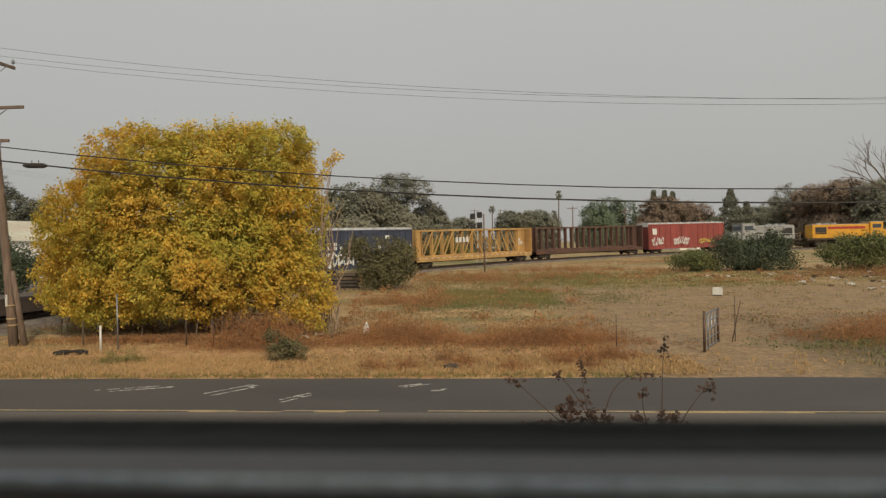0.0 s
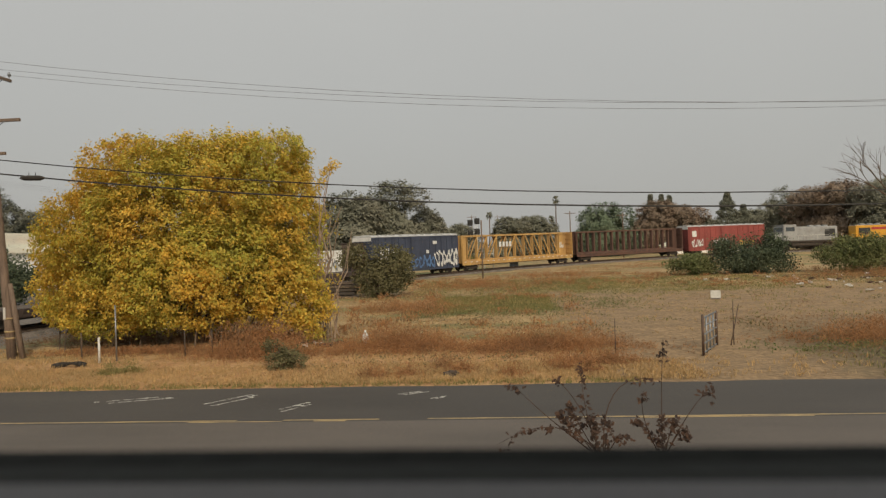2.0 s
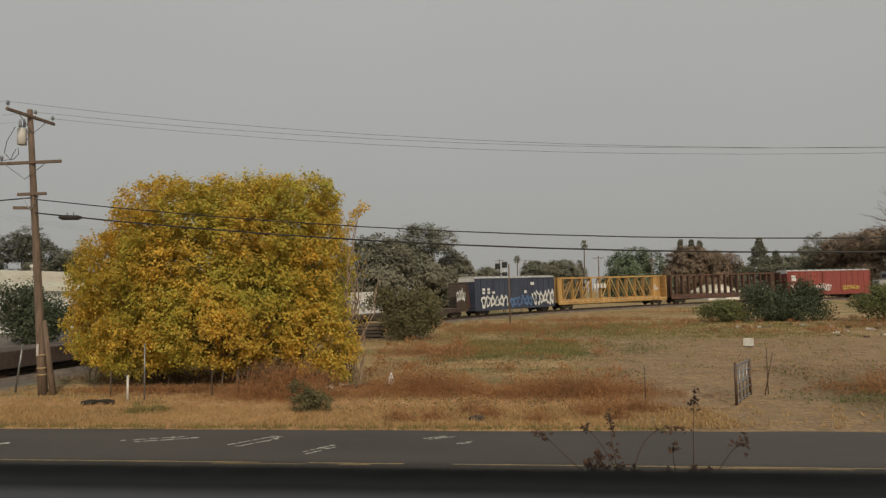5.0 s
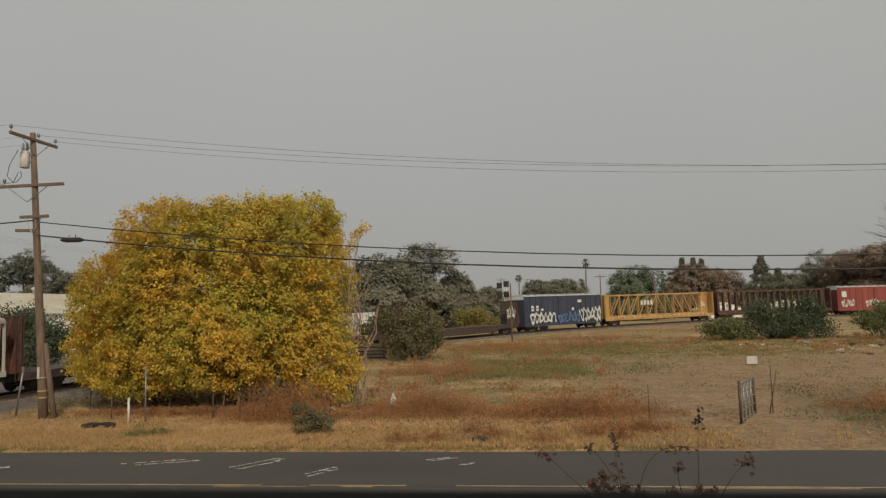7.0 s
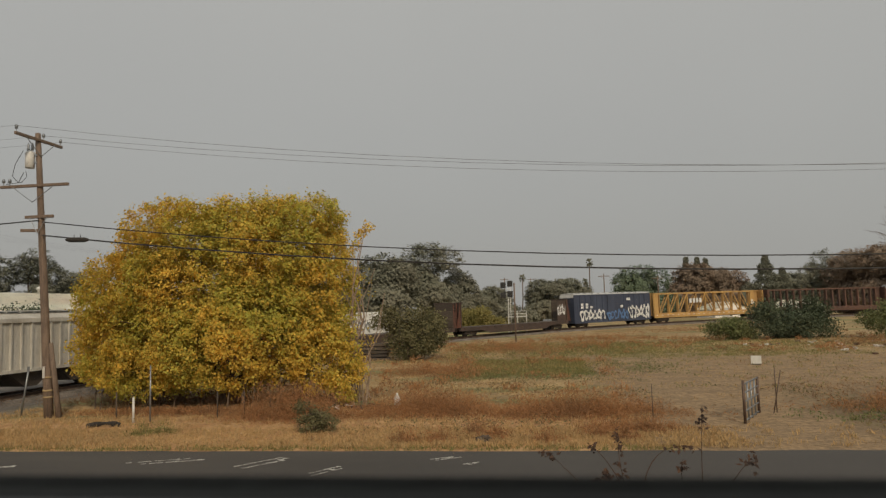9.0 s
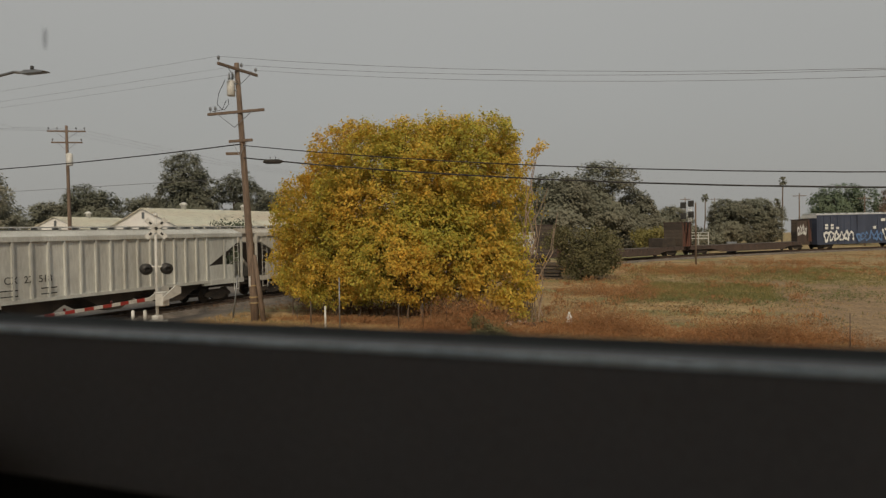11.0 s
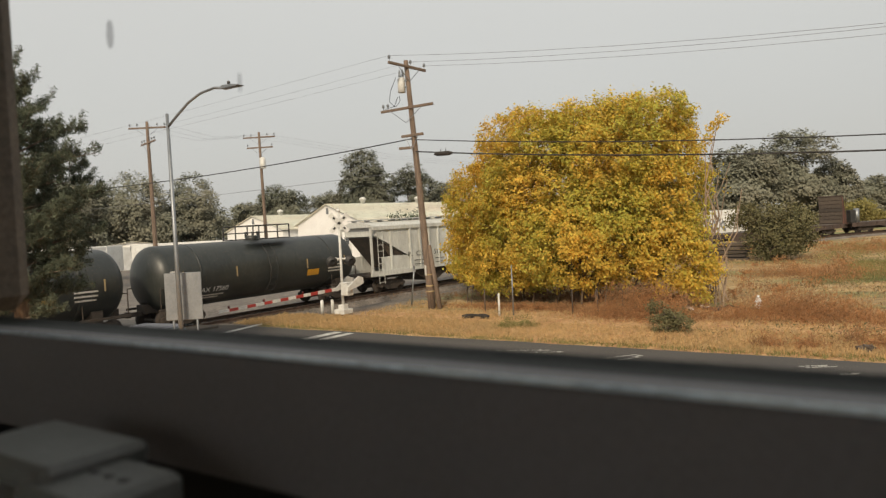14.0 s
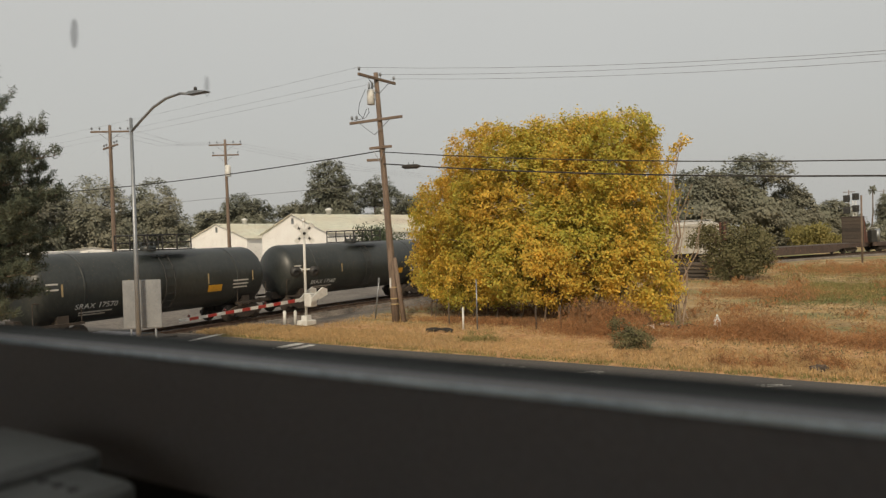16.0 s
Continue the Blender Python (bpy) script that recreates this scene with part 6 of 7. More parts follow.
sp = thing("cable_splice", "dark cable splice case hanging on the telephone cable", "cable splice", "", pose(PX + 1.0, PY - 0.15, 7.82))
bm = B()
lathe(bm, [(0.01, -0.58), (0.06, -0.5), (0.11, -0.34), (0.11, 0.34), (0.06, 0.5), (0.01, 0.58)], Matrix.Translation((0.25, 0, -0.13)) @ Matrix.Rotation(radians(92), 4, "Y"), 12)
part("case", bm, "rubber", sp)
bm = B()
for k in range(2):
    tube(bm, (0.1 + 0.3 * k, 0, -0.1), (0.1 + 0.3 * k, 0, 0.1), 0.015, seg=6)
part("hanger", bm, "black_metal", sp)

# ---- street lamp with the back of a road sign ----
lamp = thing("street_lamp", "grey galvanised street lamp with a curved arm", "street lamp", "", pose(-16.9, 11.56, -0.12))
bm = B()
tube(bm, (0, 0, 0), (-0.04, 0, 7.64), 0.075, 0.042, 12)
part("column", bm, "galvanised", lamp)
bm = B()
arm = [(-0.04, 0, 7.28), (0.44, 0, 7.56), (0.92, 0, 7.81), (1.44, 0, 7.97), (2.0, 0, 8.02), (2.36, 0, 7.96)]
pipe(bm, arm, 0.034, 8)
part("arm", bm, "galvanised", lamp)
bm = B()
prism(bm, [(2.28, 7.97), (2.44, 8.01), (2.8, 7.98), (3.0, 7.94), (2.96, 7.92), (2.32, 7.93)], -0.1, 0.1)
head = part("lamp_head", bm, "galvanised", lamp)
bm = B()
lathe(bm, [(0.04, 8.0), (0.04, 8.09), (0.01, 8.11)], Matrix.Translation((2.56, 0, 0)), 10)
part("photocell", bm, "black_metal", head)
part("base_plate", boxes(((0, 0, 0.03), (0.4, 0.4, 0.06), None, 0.01)), "galvanised", lamp)
sg = thing("road_sign", "pale blank back of a large road sign by the street lamp", "road sign", "", pose(-17.06, 11.8, -0.12, 0, 0, 38))
part("panel", boxes(((0, 0, 2.70), (1.0, 0.025, 1.30), None, 0.01)), "galvanised", sg, "pale unpainted sign back")
for dx in (-0.32, 0.32):
    bm = B()
    tube(bm, (dx, 0.05, 0), (dx, 0.05, 3.3), 0.03, seg=8)
    part("post", bm, "galvanised", sg)

# ---- level-crossing signal ----
sig = thing("crossing_signal", "white level-crossing signal mast with crossbuck and lights", "crossing signal", "", pose(-25.0, 26.5, 0.0))
part("foundation", boxes(((0, 0, 0.1), (0.7, 0.7, 0.25), None, 0.03), ((0, 0, 0.3), (0.38, 0.38, 0.3), None, 0.03)), "white_metal", sig)
bm = B()
tube(bm, (0, 0, 0.2), (0, 0, 5.2), 0.075, 0.065, 12)
lathe(bm, [(0.09, 5.15), (0.1, 5.25), (0.02, 5.34)], None, 12)
part("mast", bm, "white_metal", sig)
FACE = Matrix.Rotation(radians(52), 4, "Z")
for sgn in (-1, 1):
    bm = B()
    box(bm, (0, -0.12, 4.58), (1.25, 0.025, 0.23), Matrix.Rotation(sgn * radians(45), 4, "Y"))
    bl = part("crossbuck_blade", bm, "white_metal", sig, "", FACE)
    bm = B()
    for k in range(3):
        box(bm, (0, -0.138 - 0.002 * (sgn > 0), 4.58), (0.14, 0.008, 0.10), Matrix.Rotation(sgn * radians(45), 4, "Y") @ Matrix.Translation(((k - 1) * 0.36, 0, 0)))
    part("lettering", bm, "black_metal", bl)
part("light_arm", boxes(((0, 0, 2.78), (1.25, 0.07, 0.07))), "white_metal", sig, "", FACE)
for fy in (-1, 1):
    for fx in (-0.46, 0.46):
        bm = B()
        ax = Matrix.Translation((fx, fy * 0.16, 2.66)) @ Matrix.Rotation(radians(90), 4, "X")
        lathe(bm, [(0.02, -0.02), (0.27, -0.02), (0.27, 0.02), (0.02, 0.02)], ax, 20)
        lathe(bm, [(0.12, -0.14 if fy > 0 else 0.02), (0.12, -0.02 if fy > 0 else 0.14)], ax, 16)
        for k in range(9):
            a = math.pi * k / 8
            a2 = math.pi * (k + 1) / 8
            if k < 8:
                p = [(fx + 0.13 * math.cos(a), fy * 0.18, 2.66 + 0.13 * math.sin(a)), (fx + 0.13 * math.cos(a2), fy * 0.18, 2.66 + 0.13 * math.sin(a2))]
                q = [(x, fy * 0.46, z - 0.02) for x, _, z in p]
                bm.faces.new([bm.verts.new(v) for v in (p[0], p[1], q[1], q[0])])
        lt = part("flasher", bm, "black_metal", sig, "black round signal background with hood", FACE)
        bm = B()
        lathe(bm, [(0.01, -0.01), (0.11, -0.005), (0.11, 0.005), (0.01, 0.01)], Matrix.Translation((fx, fy * 0.205, 2.66)) @ Matrix.Rotation(radians(90), 4, "X"), 16)
        part("lens", bm, "lens_red", lt)
bm = B()
lathe(bm, [(0.13, 2.98), (0.15, 3.0), (0.15, 3.12), (0.05, 3.2)], Matrix.Translation((-0.55, 0.2, -0.35)), 14)
part("bell", bm, "white_metal", sig)
gate = thing("crossing_gate", "lowered red and white striped crossing gate arm", "crossing gate", "", pose(-25.0, 26.5, 0.0))
part("machine", boxes(((0.32, 0.0, 1.22), (0.45, 0.5, 0.62), None, 0.04), ((0.3, 0, 1.55), (0.5, 0.55, 0.06), None, 0.02)), "white_metal", gate, "white gate machine box")
for dx in (-0.12, 0.62):
    bm = B()
    prism(bm, [(-0.9, 1.75), (-0.55, 1.85), (0.3, 1.35), (0.3, 1.15), (-0.4, 1.3), (-0.9, 1.45)], dx - 0.03, dx + 0.03, Matrix.Rotation(radians(-90), 4, "Z"))
    part("counterweight_arm", bm, "white_metal", gate)
N = 15
for k in range(N):
    a, c = k / N, (k + 1) / N
    y0, y1 = -0.35 - 7.2 * a, -0.35 - 7.2 * c
    z0, z1 = 1.28 - 0.26 * a, 1.28 - 0.26 * c
    bm = B()
    w = 0.08 - 0.025 * a
    vs = [bm.verts.new(v) for v in ((0.06, y0, z0 - w), (0.06, y1, z1 - w), (0.06, y1, z1 + w), (0.06, y0, z0 + w), (0.0, y0, z0 - w), (0.0, y1, z1 - w), (0.0, y1, z1 + w), (0.0, y0, z0 + w))]
    for f in ((0, 1, 2, 3), (7, 6, 5, 4), (0, 4, 5, 1), (3, 2, 6, 7), (1, 5, 6, 2), (0, 3, 7, 4)):
        bm.faces.new([vs[i] for i in f])
    part("stripe", bm, "red_metal" if k % 2 else "white_metal", gate)
for k in (5, 10, 14):
    bm = B()
    lathe(bm, [(0.05, 0), (0.05, 0.1), (0.01, 0.12)], Matrix.Translation((0.03, -0.35 - 7.2 * k / N, 1.36 - 0.26 * k / N)), 8)
    part("gate_light", bm, "lens_red", gate)
for x, y in ((-26.4, 26.4), (-25.95, 26.7)):
    bm = B()
    tube(bm, (x, y, -0.05), (x, y, 0.62), 0.085, seg=12)
    lathe(bm, [(0.085, 0.62), (0.05, 0.66), (0.01, 0.67)], Matrix.Translation((x, y, 0)), 12)
    tagged(part("bollard", bm, "white_metal"), "short white bollard beside the crossing signal", "bollard", "bollards")

# ---- silver car waiting by the crossing ----
def suv(x, y, rz):
    car = thing("car", "silver-grey off-road car standing near the crossing", "car", "", pose(x, y, -0.03, 0, 0, rz) @ Matrix.Diagonal((0.86, 0.92, 0.92, 1)))
    bm = B()
    prism(bm, [(-2.25, 0.45), (-2.3, 0.95), (-2.15, 1.05), (1.0, 1.08), (2.1, 0.98), (2.28, 0.8), (2.28, 0.45), (1.9, 0.36), (-1.9, 0.36)], -0.88, 0.88)
    bmesh.ops.bevel(bm, geom=bm.edges[:], offset=0.06, segments=2, affect="EDGES")
    part("body", bm, "suv_silver", car)
    bm = B()
    prism(bm, [(-2.1, 1.04), (-1.9, 1.66), (-1.5, 1.74), (0.15, 1.72), (1.0, 1.06)], -0.76, 0.76)
    bmesh.ops.bevel(bm, geom=bm.edges[:], offset=0.07, segments=2, affect="EDGES")
    part("cabin", bm, "suv_silver", car)
    bm = B()
    prism(bm, [(0.22, 1.66), (0.28, 1.68), (1.0, 1.12), (0.93, 1.1)], -0.66, 0.66)
    part("windscreen", bm, "glass_dark", car)
    for side in (-1, 1):
        bm = B()
        prism(bm, [(-0.55, 1.12), (-0.55, 1.62), (0.1, 1.62), (0.72, 1.12)], side * 0.77 - 0.012, side * 0.77 + 0.012)
        part("side_window", bm, "glass_dark", car)
        bm = B()
        prism(bm, [(-1.85, 1.12), (-1.72, 1.6), (-0.65, 1.62), (-0.65, 1.12)], side * 0.77 - 0.012, side * 0.77 + 0.012)
        part("side_window", bm, "glass_dark", car)
        part("headlight", boxes(((2.24, side * 0.62, 0.84), (0.1, 0.36, 0.16), None, 0.02)), "white_metal", car)
        part("mirror", boxes(((0.72, side * 0.98, 1.15), (0.12, 0.2, 0.15), None, 0.03)), "black_metal", car)
        for wx in (-1.45, 1.45):
            bm = B()
            ax = Matrix.Translation((wx, side * 0.8, 0.36)) @ Matrix.Rotation(radians(90), 4, "X")
            lathe(bm, [(0.2, -0.11), (0.34, -0.11), (0.36, -0.06), (0.36, 0.06), (0.34, 0.11), (0.2, 0.11)], ax, 20)
            wh = part("wheel", bm, "rubber", car)
            bm = B()
            lathe(bm, [(0.01, -0.08), (0.22, -0.1), (0.22, 0.1), (0.01, 0.08)], ax, 14)
            part("rim", bm, "galvanised", wh)
    part("grille", boxes(((2.28, 0, 0.72), (0.05, 0.8, 0.2), None, 0.01)), "black_metal", car)
    part("bumper", boxes(((2.3, 0, 0.5), (0.16, 1.7, 0.2), None, 0.04)), "suv_silver", car)


suv(-19.25, 12.5, 13)

# ---- small things on the verge and field ----
def stake(label, x, y, h, r, material, lean=(0, 0), name="post", group="fence posts"):
    bm = B()
    tube(bm, (0, 0, -0.1), (lean[0], lean[1], h), r, r * 0.9, 8)
    ob = part(name, bm, material, None, "", pose(x, y, zg(x, y)))
    return tagged(ob, label, "post", group)


stake("short white-painted post under the golden tree", -16.3, 27.3, 1.0, 0.05, "white_metal")
stake("thin grey metal post before the golden tree", -15.75, 27.6, 2.25, 0.035, "galvanised")
stake("thin rusty stake at the edge of the field", 4.0, 27.1, 1.3, 0.018, "rail_steel")
stake("thin rusty stake in the field", 17.2, 33.0, 1.3, 0.018, "rail_steel")
stake("leaning rusty gate stay", 8.55, 28.4, 1.6, 0.022, "rail_steel", (0.35, 0))
stake("thin rusty gate post", 8.75, 28.6, 1.7, 0.02, "rail_steel")
for x, y in ((-13.2, 28.3), (-12.0, 28.2), (-17.6, 28.2), (-10.9, 28.2)):
    stake("thin grey fence stake under the golden tree", x, y, 1.1, 0.03, "tie_wood")
tall = stake("thin wooden post beside the freight track", -2.55, 80.5, 6.6, 0.09, "pole_wood", name="track_post", group="")
ls = thing("marker_sign", "leaning grey marker post beside the track", "marker sign", "", pose(-22.9, 29.4, 0.05))
bm = B()
tube(bm, (0, 0, -0.1), (0.35, 0, 2.15), 0.045, 0.04, 8)
part("post", bm, "galvanised", ls)
part("plate", boxes(((0.36, -0.05, 2.05), (0.12, 0.02, 0.2))), "galvanised", ls)
ty = thing("tyre_scrap", "black scrap of torn tyre lying on the straw", "tyre scrap", "", pose(-17.0, 26.35, 0.02, 0, 0, 14))
bm = B()
for k in range(10):
    a, c = k / 10, (k + 1) / 10
    f = lambda t: (-0.6 + 1.3 * t, 0.18 * math.sin(t * 5), 0.06 + 0.12 * math.sin(t * 3.1) * t)
    tube(bm, f(a), f(c), 0.085 + 0.03 * math.sin(a * 9), 0.085 + 0.03 * math.sin(c * 9), 7)
part("tread", bm, "rubber", ty)
gt = thing("field_gate", "rusty open pipe-and-mesh farm gate at the dirt track", "gate", "", pose(6.95, 26.2, 0.0, 0, 0, 64))
for z in (0.12, 0.44, 0.76, 1.06, 1.36):
    bm = B()
    tube(bm, (0, 0, z), (2.6, 0, z), 0.028, seg=8)
    part("bar", bm, "galvanised", gt)
for x in (0, 0.65, 1.3, 1.95, 2.6):
    bm = B()
    tube(bm, (x, 0, 0.0), (x, 0, 1.4 if x else 1.5), 0.032 if 0 < x < 2.6 else 0.05, seg=8)
    part("upright", bm, "rail_steel" if x in (0, 2.6) else "galvanised", gt)
wb = thing("white_board", "blank white board standing in the dirt", "board", "", pose(13.75, 48.4, 0.30, 0, 0, -12))
part("panel", boxes(((0, 0, 0.29), (0.62, 0.10, 0.50), None, 0.01)), "white_metal", wb)
part("foot", boxes(((0, 0, 0.0), (0.5, 0.22, 0.08))), "lumber", wb)
bt = B()
lathe(bt, [(0.01, 0), (0.13, 0.0), (0.14, 0.42), (0.05, 0.58), (0.05, 0.66), (0.01, 0.67)], None, 12)
tagged(part("bottle", bt, "spray_white", None, "", pose(-6.15, 30.6, 0.05)), "pale plastic jug lying among dry weeds", "bottle")
random.seed(21)
for k in range(120):
    if k < 12:
        x, y = random.uniform(-9.5, -6.8), random.uniform(30.2, 31.2)
    elif k < 26:
        x, y = random.uniform(17.5, 21.5), random.uniform(65.5, 68)
    else:
        x, y = random.uniform(22, 40), random.uniform(52, 72)
    s = random.uniform(0.10, 0.34)
    bm = B()
    box(bm, (0, 0, 0), (s * random.uniform(0.8, 2.2), s, s * random.uniform(0.25, 0.6)), None, 0.02)
    for v in bm.verts:
        v.co += Vector((random.uniform(-1, 1), random.uniform(-1, 1), random.uniform(-1, 1))) * s * 0.16
    tagged(part("rubbish", bm, random.choice(("rubbish", "rubbish", "lumber", "car_brown")), None, "", pose(x, y, zg(x, y) + 0.06, random.uniform(-15, 15), random.uniform(-15, 15), random.uniform(0, 180))), "crumpled piece of rubbish lying in the field", "rubbish", "rubbish in the field")
for k, (x, y) in enumerate(((-1.85, 23.05),)):
    bm = B()
    bmesh.ops.create_icosphere(bm, subdivisions=3, radius=0.17)
    for v in bm.verts:
        v.co = Vector((v.co.x * 1.4, v.co.y, v.co.z * 0.7)) * (1 + 0.55 * noise.noise(v.co * 11 + Vector((k, 0, 0))))
    tagged(part("clod", bm, "tie_wood", None, "", pose(x, y, 0.08)), "dark clod of earth and roots on the verge", "clod")
st = thing("timber_stack", "stack of old dark railway ties by the bush", "timber stack", "", pose(-14.3, 58.2, 0.33, 0, 0, 6))
for j in range(5):
    for k in range(4):
        part("tie", boxes(((random.uniform(-0.2, 0.2), -0.6 + 0.42 * k, 0.14 + 0.29 * j), (3.9, 0.3, 0.2), None, 0.015)), "lumber", st)

# ---- railway signal behind the track ----
rs = thing("railway_signal", "railway signal with double black heads on a white ladder mast", "railway signal", "", pose(-4.05, 104.0, 0.9))
bm = B()
for dx in (-0.16, 0.16):
    tube(bm, (dx, 0, 0), (dx, 0, 7.4), 0.05, seg=8)
for k in range(18):
    tube(bm, (-0.16, 0, 0.4 + 0.4 * k), (0.16, 0, 0.4 + 0.4 * k), 0.025, seg=6)
part("ladder_mast", bm, "white_metal", rs)
for dx, z in ((-0.85, 7.0), (0.15, 7.2), (-0.85, 5.5), (0.15, 5.7)):
    bm = B()
    box(bm, (dx, -0.15, z), (0.78, 0.1, 0.85), None, 0.06)
    for q in (-0.18, 0.18):
        lathe(bm, [(0.13, 0), (0.13, 0.3)], Matrix.Translation((dx, -0.2, z + q)) @ Matrix.Rotation(radians(90), 4, "X"), 12)
    part("signal_head", bm, "black_metal", rs)
part("cross_bar", boxes(((-0.4, 0, 6.95), (1.4, 0.08, 0.08)), ((-0.4, 0, 5.55), (1.4, 0.08, 0.08))), "white_metal", rs)
bm = B()
box(bm, (1.1, 0, 2.4), (2.6, 1.0, 0.1))
for z in (2.8, 3.2):
    for y in (-0.5, 0.5):
        tube(bm, (-0.2, y, z), (2.4, y, z), 0.04, seg=6)
for x in (-0.2, 1.1, 2.4):
    tube(bm, (x, -0.5, 0), (x, -0.5, 3.2), 0.05, seg=6)
part("platform", bm, "white_metal", rs)
cb = thing("signal_cabinet", "pale relay cabinet beside the freight track", "cabinet", "", pose(1.3, 106.0, 1.0))
part("body", boxes(((0, 0, 0.9), (1.3, 0.8, 1.8), None, 0.03)), "galvanised", cb)
part("door", boxes(((0, -0.42, 0.9), (1.1, 0.04, 1.6), None, 0.01)), "galvanised", cb)

# ---- buildings ----
def gable_house(label, x, y, W, D, eave, ridge, rz, vents=2, name="warehouse"):
    h = thing(name, label, "warehouse", "", pose(x, y, 0.4, 0, 0, rz))
    bm = B()
    prism(bm, [(-W / 2, 0), (-W / 2, eave), (0, ridge), (W / 2, eave), (W / 2, 0)], 0, D)
    part("wall", bm, "warehouse_wall", h)
    for sgn in (-1, 1):
        bm = B()
        n = Vector((ridge - eave, 0, W / 2)).normalized()
        a, c = Vector((0, 0, ridge)), Vector((sgn * (W / 2 + 0.5), 0, eave - 0.5 * (ridge - eave) / (W / 2)))
        k = max(2, int(D / 0.9))
        vs = []
        for j in range(k + 1):
            yy = -0.4 + (D + 0.8) * j / k
            off = 0.06 + 0.03 * (j % 2)
            vs.append((bm.verts.new((a.x, yy, a.z + off)), bm.verts.new((c.x, yy, c.z + off))))
        for p, q in zip(vs, vs[1:]):
            bm.faces.new((p[0], p[1], q[1], q[0]))
        bmesh.ops.solidify(bm, geom=bm.faces[:], thickness=0.08)
        part("roof", bm, "warehouse_roof", h, "pale tan corrugated roof")
    for k in range(vents):
        bm = B()
        lathe(bm, [(0.34, ridge - 0.2), (0.34, ridge + 0.5), (0.5, ridge + 0.55), (0.5, ridge + 0.75), (0.15, ridge + 0.95)], Matrix.Translation((0, D * (0.20 + 0.34 * k), 0)), 14)
        part("roof_vent", bm, "white_metal", h, "round white roof vent")
    part("louvre", boxes(((0, -0.03, ridge - 0.9), (0.5, 0.06, 0.8))), "galvanised", h)
    part("door", boxes(((-W * 0.12, -0.03, 1.6), (3.0, 0.06, 3.2))), "roof_pale", h)
    part("window", boxes(((W * 0.27, -0.03, 2.6), (1.0, 0.06, 1.0))), "glass_dark", h)
    return h


gable_house("long white warehouse with a low tan gable roof", -68.0, 70.0, 15.5, 30, 5.0, 7.6, -12, 2)
gable_house("white shed with a low tan gable roof", -88.5, 74.5, 15.0, 26, 4.7, 7.0, -6, 2)
gable_house("low white shed behind the tank cars", -92.0, 56.0, 9.0, 14, 3.3, 3.9, 60, 0, "shed")


def trailer(x, y, rz, label, L=12.0, bars=True):
    t = thing("trailer", label, "trailer", "parked trailers", pose(x, y, 0.1, 0, 0, rz))
    part("body", boxes(((0, 0, 2.5), (L, 2.5, 2.7), None, 0.05)), "trailer_white", t)
    part("underframe", boxes(((0, 0, 1.05), (L, 1.2, 0.25))), "underframe", t)
    for k in range(12):
        part("rib", boxes(((-L / 2 + L * (k + 0.5) / 12, -1.26, 2.5), (0.06, 0.04, 2.6))), "trailer_white", t)
    if bars:
        part("lettering", boxes(((-1.5, -1.29, 3.1), (3.2, 0.02, 0.5)), ((-1.2, -1.29, 2.4), (2.6, 0.02, 0.4))), "black_metal", t, "dark lettering that cannot be read")
    for x in (-L / 2 + 1.2, -L / 2 + 2.4, L / 2 - 2.0):
        for side in (-1, 1):
            bm = B()
            lathe(bm, [(0.02, -0.13), (0.45, -0.13), (0.5, 0), (0.45, 0.13), (0.02, 0.13)], Matrix.Translation((x, side * 1.0, 0.5)) @ Matrix.Rotation(radians(90), 4, "X"), 16)
            part("wheel", bm, "rubber", t)


trailer(-66.0, 46.0, 35, "white box trailer with dark lettering", 10)
trailer(-78.0, 40.0, 20, "white box trailer parked behind the tank cars", 12, False)
trailer(-66.0, 32.5, 8, "white box trailer parked beside the road", 11, False)
cn = thing("container", "white graffiti-marked container behind the freight track", "container", "", pose(-26.2, 106.0, 0.8, 0, 0, -10))
part("body", boxes(((0, 0, 1.9), (7.2, 2.6, 3.6), None, 0.04)), "trailer_white", cn)
for k in range(20):
    part("rib", boxes(((-3.5 + 0.37 * k, -1.32, 1.9), (0.12, 0.06, 3.4))), "trailer_white", cn)
graffiti(cn, -2.6, 1.6, -1.37, 0.8, 2.4, 6, "galvanised", 41, "faded grey sprayed letters")
for az, r, w in ((14.4, 190, 12), (19.5, 175, 10)):
    x, y = polar(az, r)
    gable_house("small far pale house among the trees", x, y, 9, 8, 3.0, 4.6, 20, 0, "house")

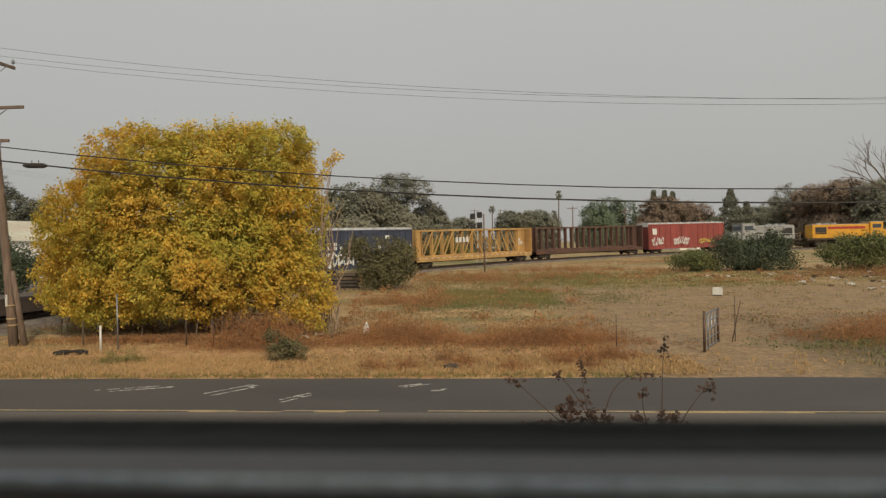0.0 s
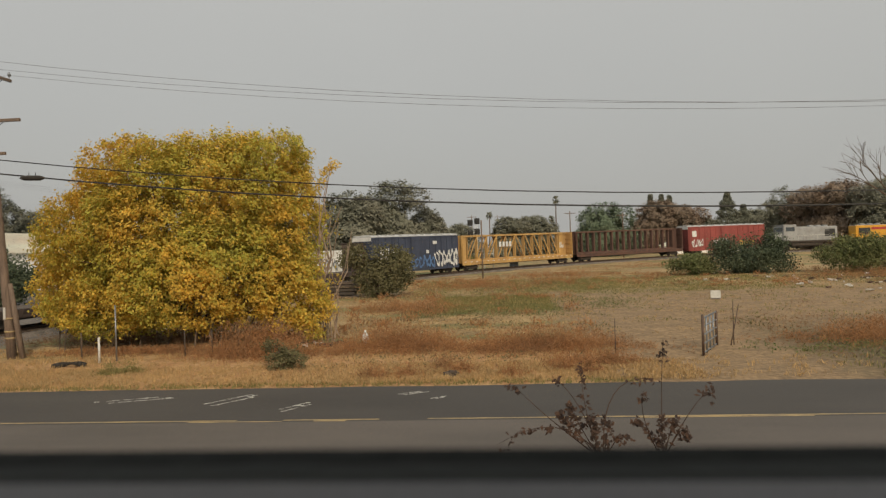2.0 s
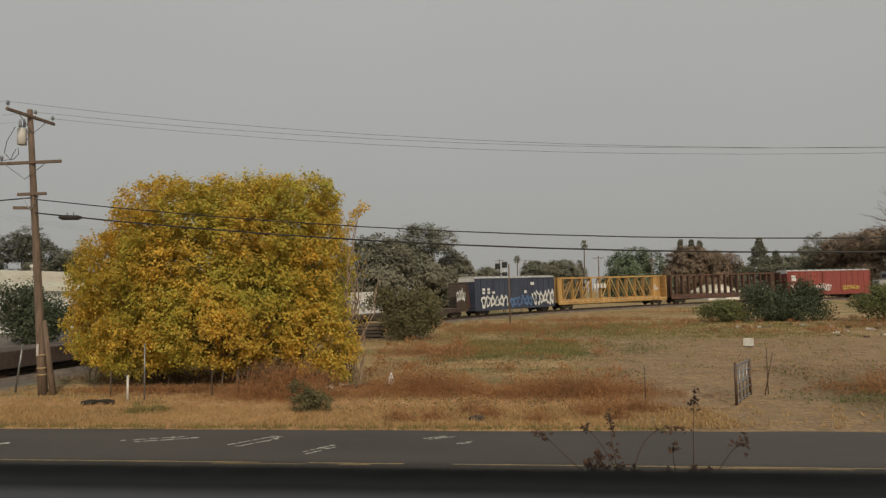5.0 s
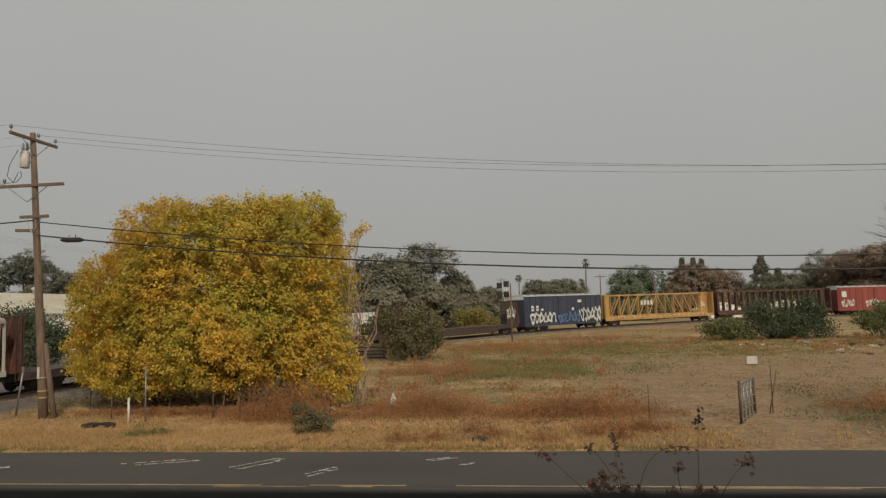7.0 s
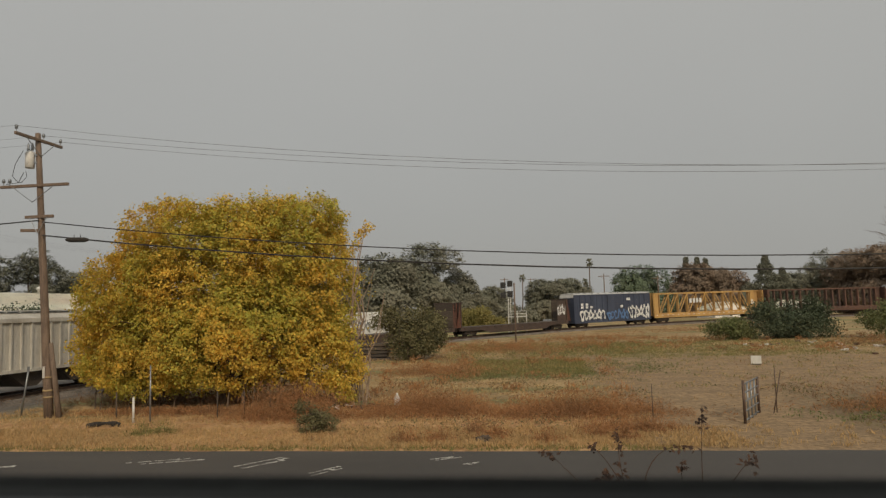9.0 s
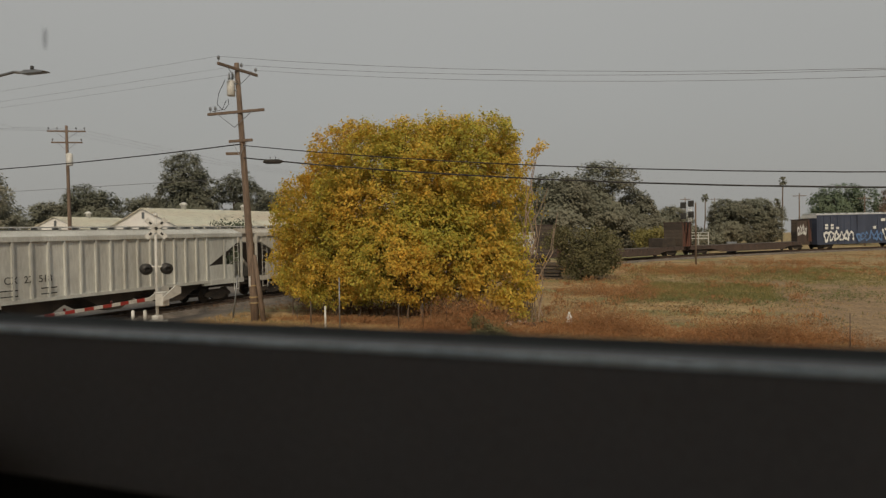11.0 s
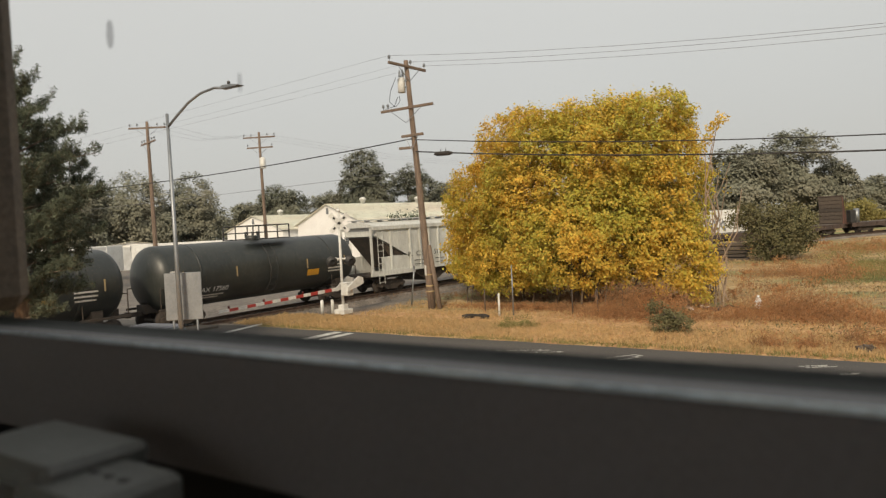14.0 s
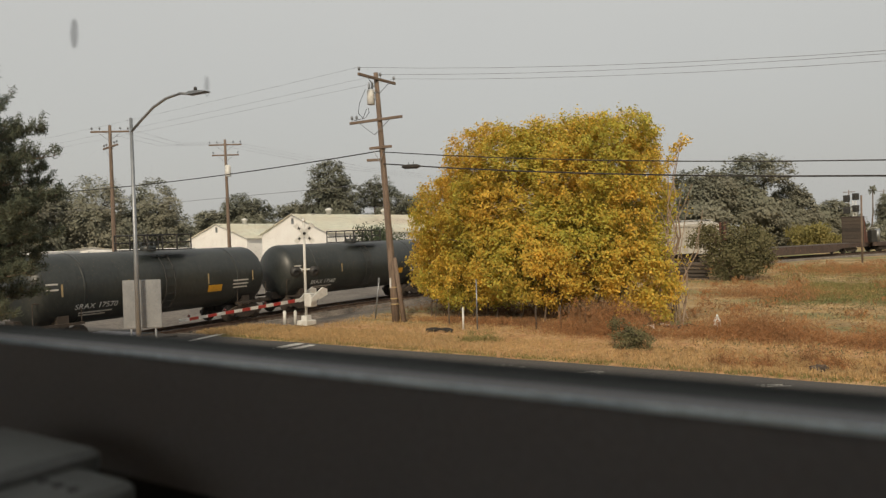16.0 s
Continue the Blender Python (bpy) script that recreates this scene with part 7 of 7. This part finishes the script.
# ---- tall dry weed in front of the road ----
def dry_weed(x, seed, fx, fz, stems):
    """Stems leave one fork and arch over to their tips; dead leaves hang along the outer part."""
    random.seed(seed)
    w = thing("dry_weed", "tall dead weed with curled brown leaves", "dry weed", "dry weeds by the window", pose(x, 10.5, -0.3))
    bm = B()
    pipe(bm, [(0, 0, 0), (0.03, 0, 0.6), (fx - x, 0, fz + 0.3)], [0.022, 0.018, 0.015], 6)
    part("stalk", bm, "dry_leaf", w)
    leaves = []
    for mx, mz, tx, tz, n, frac in stems:
        a = Vector((fx - x, 0, fz + 0.3))
        dy = random.uniform(-0.25, 0.25)
        m, t = Vector((mx - x, dy * 0.5, mz + 0.3)), Vector((tx - x, dy, tz + 0.3))
        c = m * 2 - (a + t) / 2
        path = []
        for k in range(11):
            u = k / 10
            path.append(a * (1 - u) ** 2 + c * (2 * u * (1 - u)) + t * u * u)
        bm = B()
        pipe(bm, path, [0.009 * (1.15 - 0.09 * k) for k in range(11)], 5)
        part("stem", bm, "dry_leaf", w)
        for k in range(n):
            u = 1 - frac * random.random() ** 1.2
            p = a * (1 - u) ** 2 + c * (2 * u * (1 - u)) + t * u * u
            leaves.append(p + Vector((random.gauss(0, 0.035), random.gauss(0, 0.035), random.gauss(-0.035, 0.03))))
    pts = np.array([tuple(p) for p in leaves])
    tagged(leaf_object("foliage", np.repeat(pts, 2, 0) + RNG.normal(size=(2 * len(pts), 3)) * 0.018, 0.075, "dry_leaf", w, "curled brown leaves", 0.5, hub=(0, 2.0, 1.0)), kind="stuff")


dry_weed(1.4, 5, 1.33, 0.99, [(1.5, 1.94, 2.13, 2.14, 9, 0.25), (0.67, 1.46, -0.2, 1.21, 34, 0.6), (1.1, 1.71, 1.06, 2.42, 26, 0.5), (0.99, 1.78, 0.63, 2.19, 8, 0.15), (0.55, 1.62, 0.03, 2.13, 14, 0.25)])
dry_weed(1.32, 7, 1.3, 0.95, [(0.94, 1.44, 0.68, 1.75, 46, 0.6), (1.51, 1.29, 1.64, 1.36, 18, 0.5), (1.21, 1.36, 1.15, 1.71, 55, 0.75), (1.0, 1.5, 0.85, 1.8, 40, 0.5), (1.38, 1.3, 1.42, 1.6, 36, 0.6)])
dry_weed(2.15, 6, 2.16, 0.98, [(2.18, 1.86, 2.24, 2.69, 18, 0.16), (2.51, 1.62, 2.87, 2.07, 14, 0.22), (1.9, 1.59, 1.88, 2.03, 8, 0.2), (1.98, 1.42, 1.82, 1.53, 34, 0.7), (2.14, 1.36, 2.12, 1.69, 44, 0.7), (2.41, 1.42, 2.5, 1.32, 28, 0.5), (2.28, 1.4, 2.36, 1.6, 24, 0.5)])


def motions():
    """The freight train rolls along the track; its speed grows slightly."""
    for ob, s, half in CARS:
        walk(ob, [(t, on_track(s + 4.776 * t + 0.0135 * t * t, half)) for t in range(17)])
    # wheels roll without slip
    for ob, dx in WHEELS:
        walk(ob, [(k / 10, pose(dx, 0, 0.42, 0, math.degrees((4.776 * k / 10 + 0.0135 * (k / 10) ** 2) / 0.42), 0)) for k in range(161)])


motions()
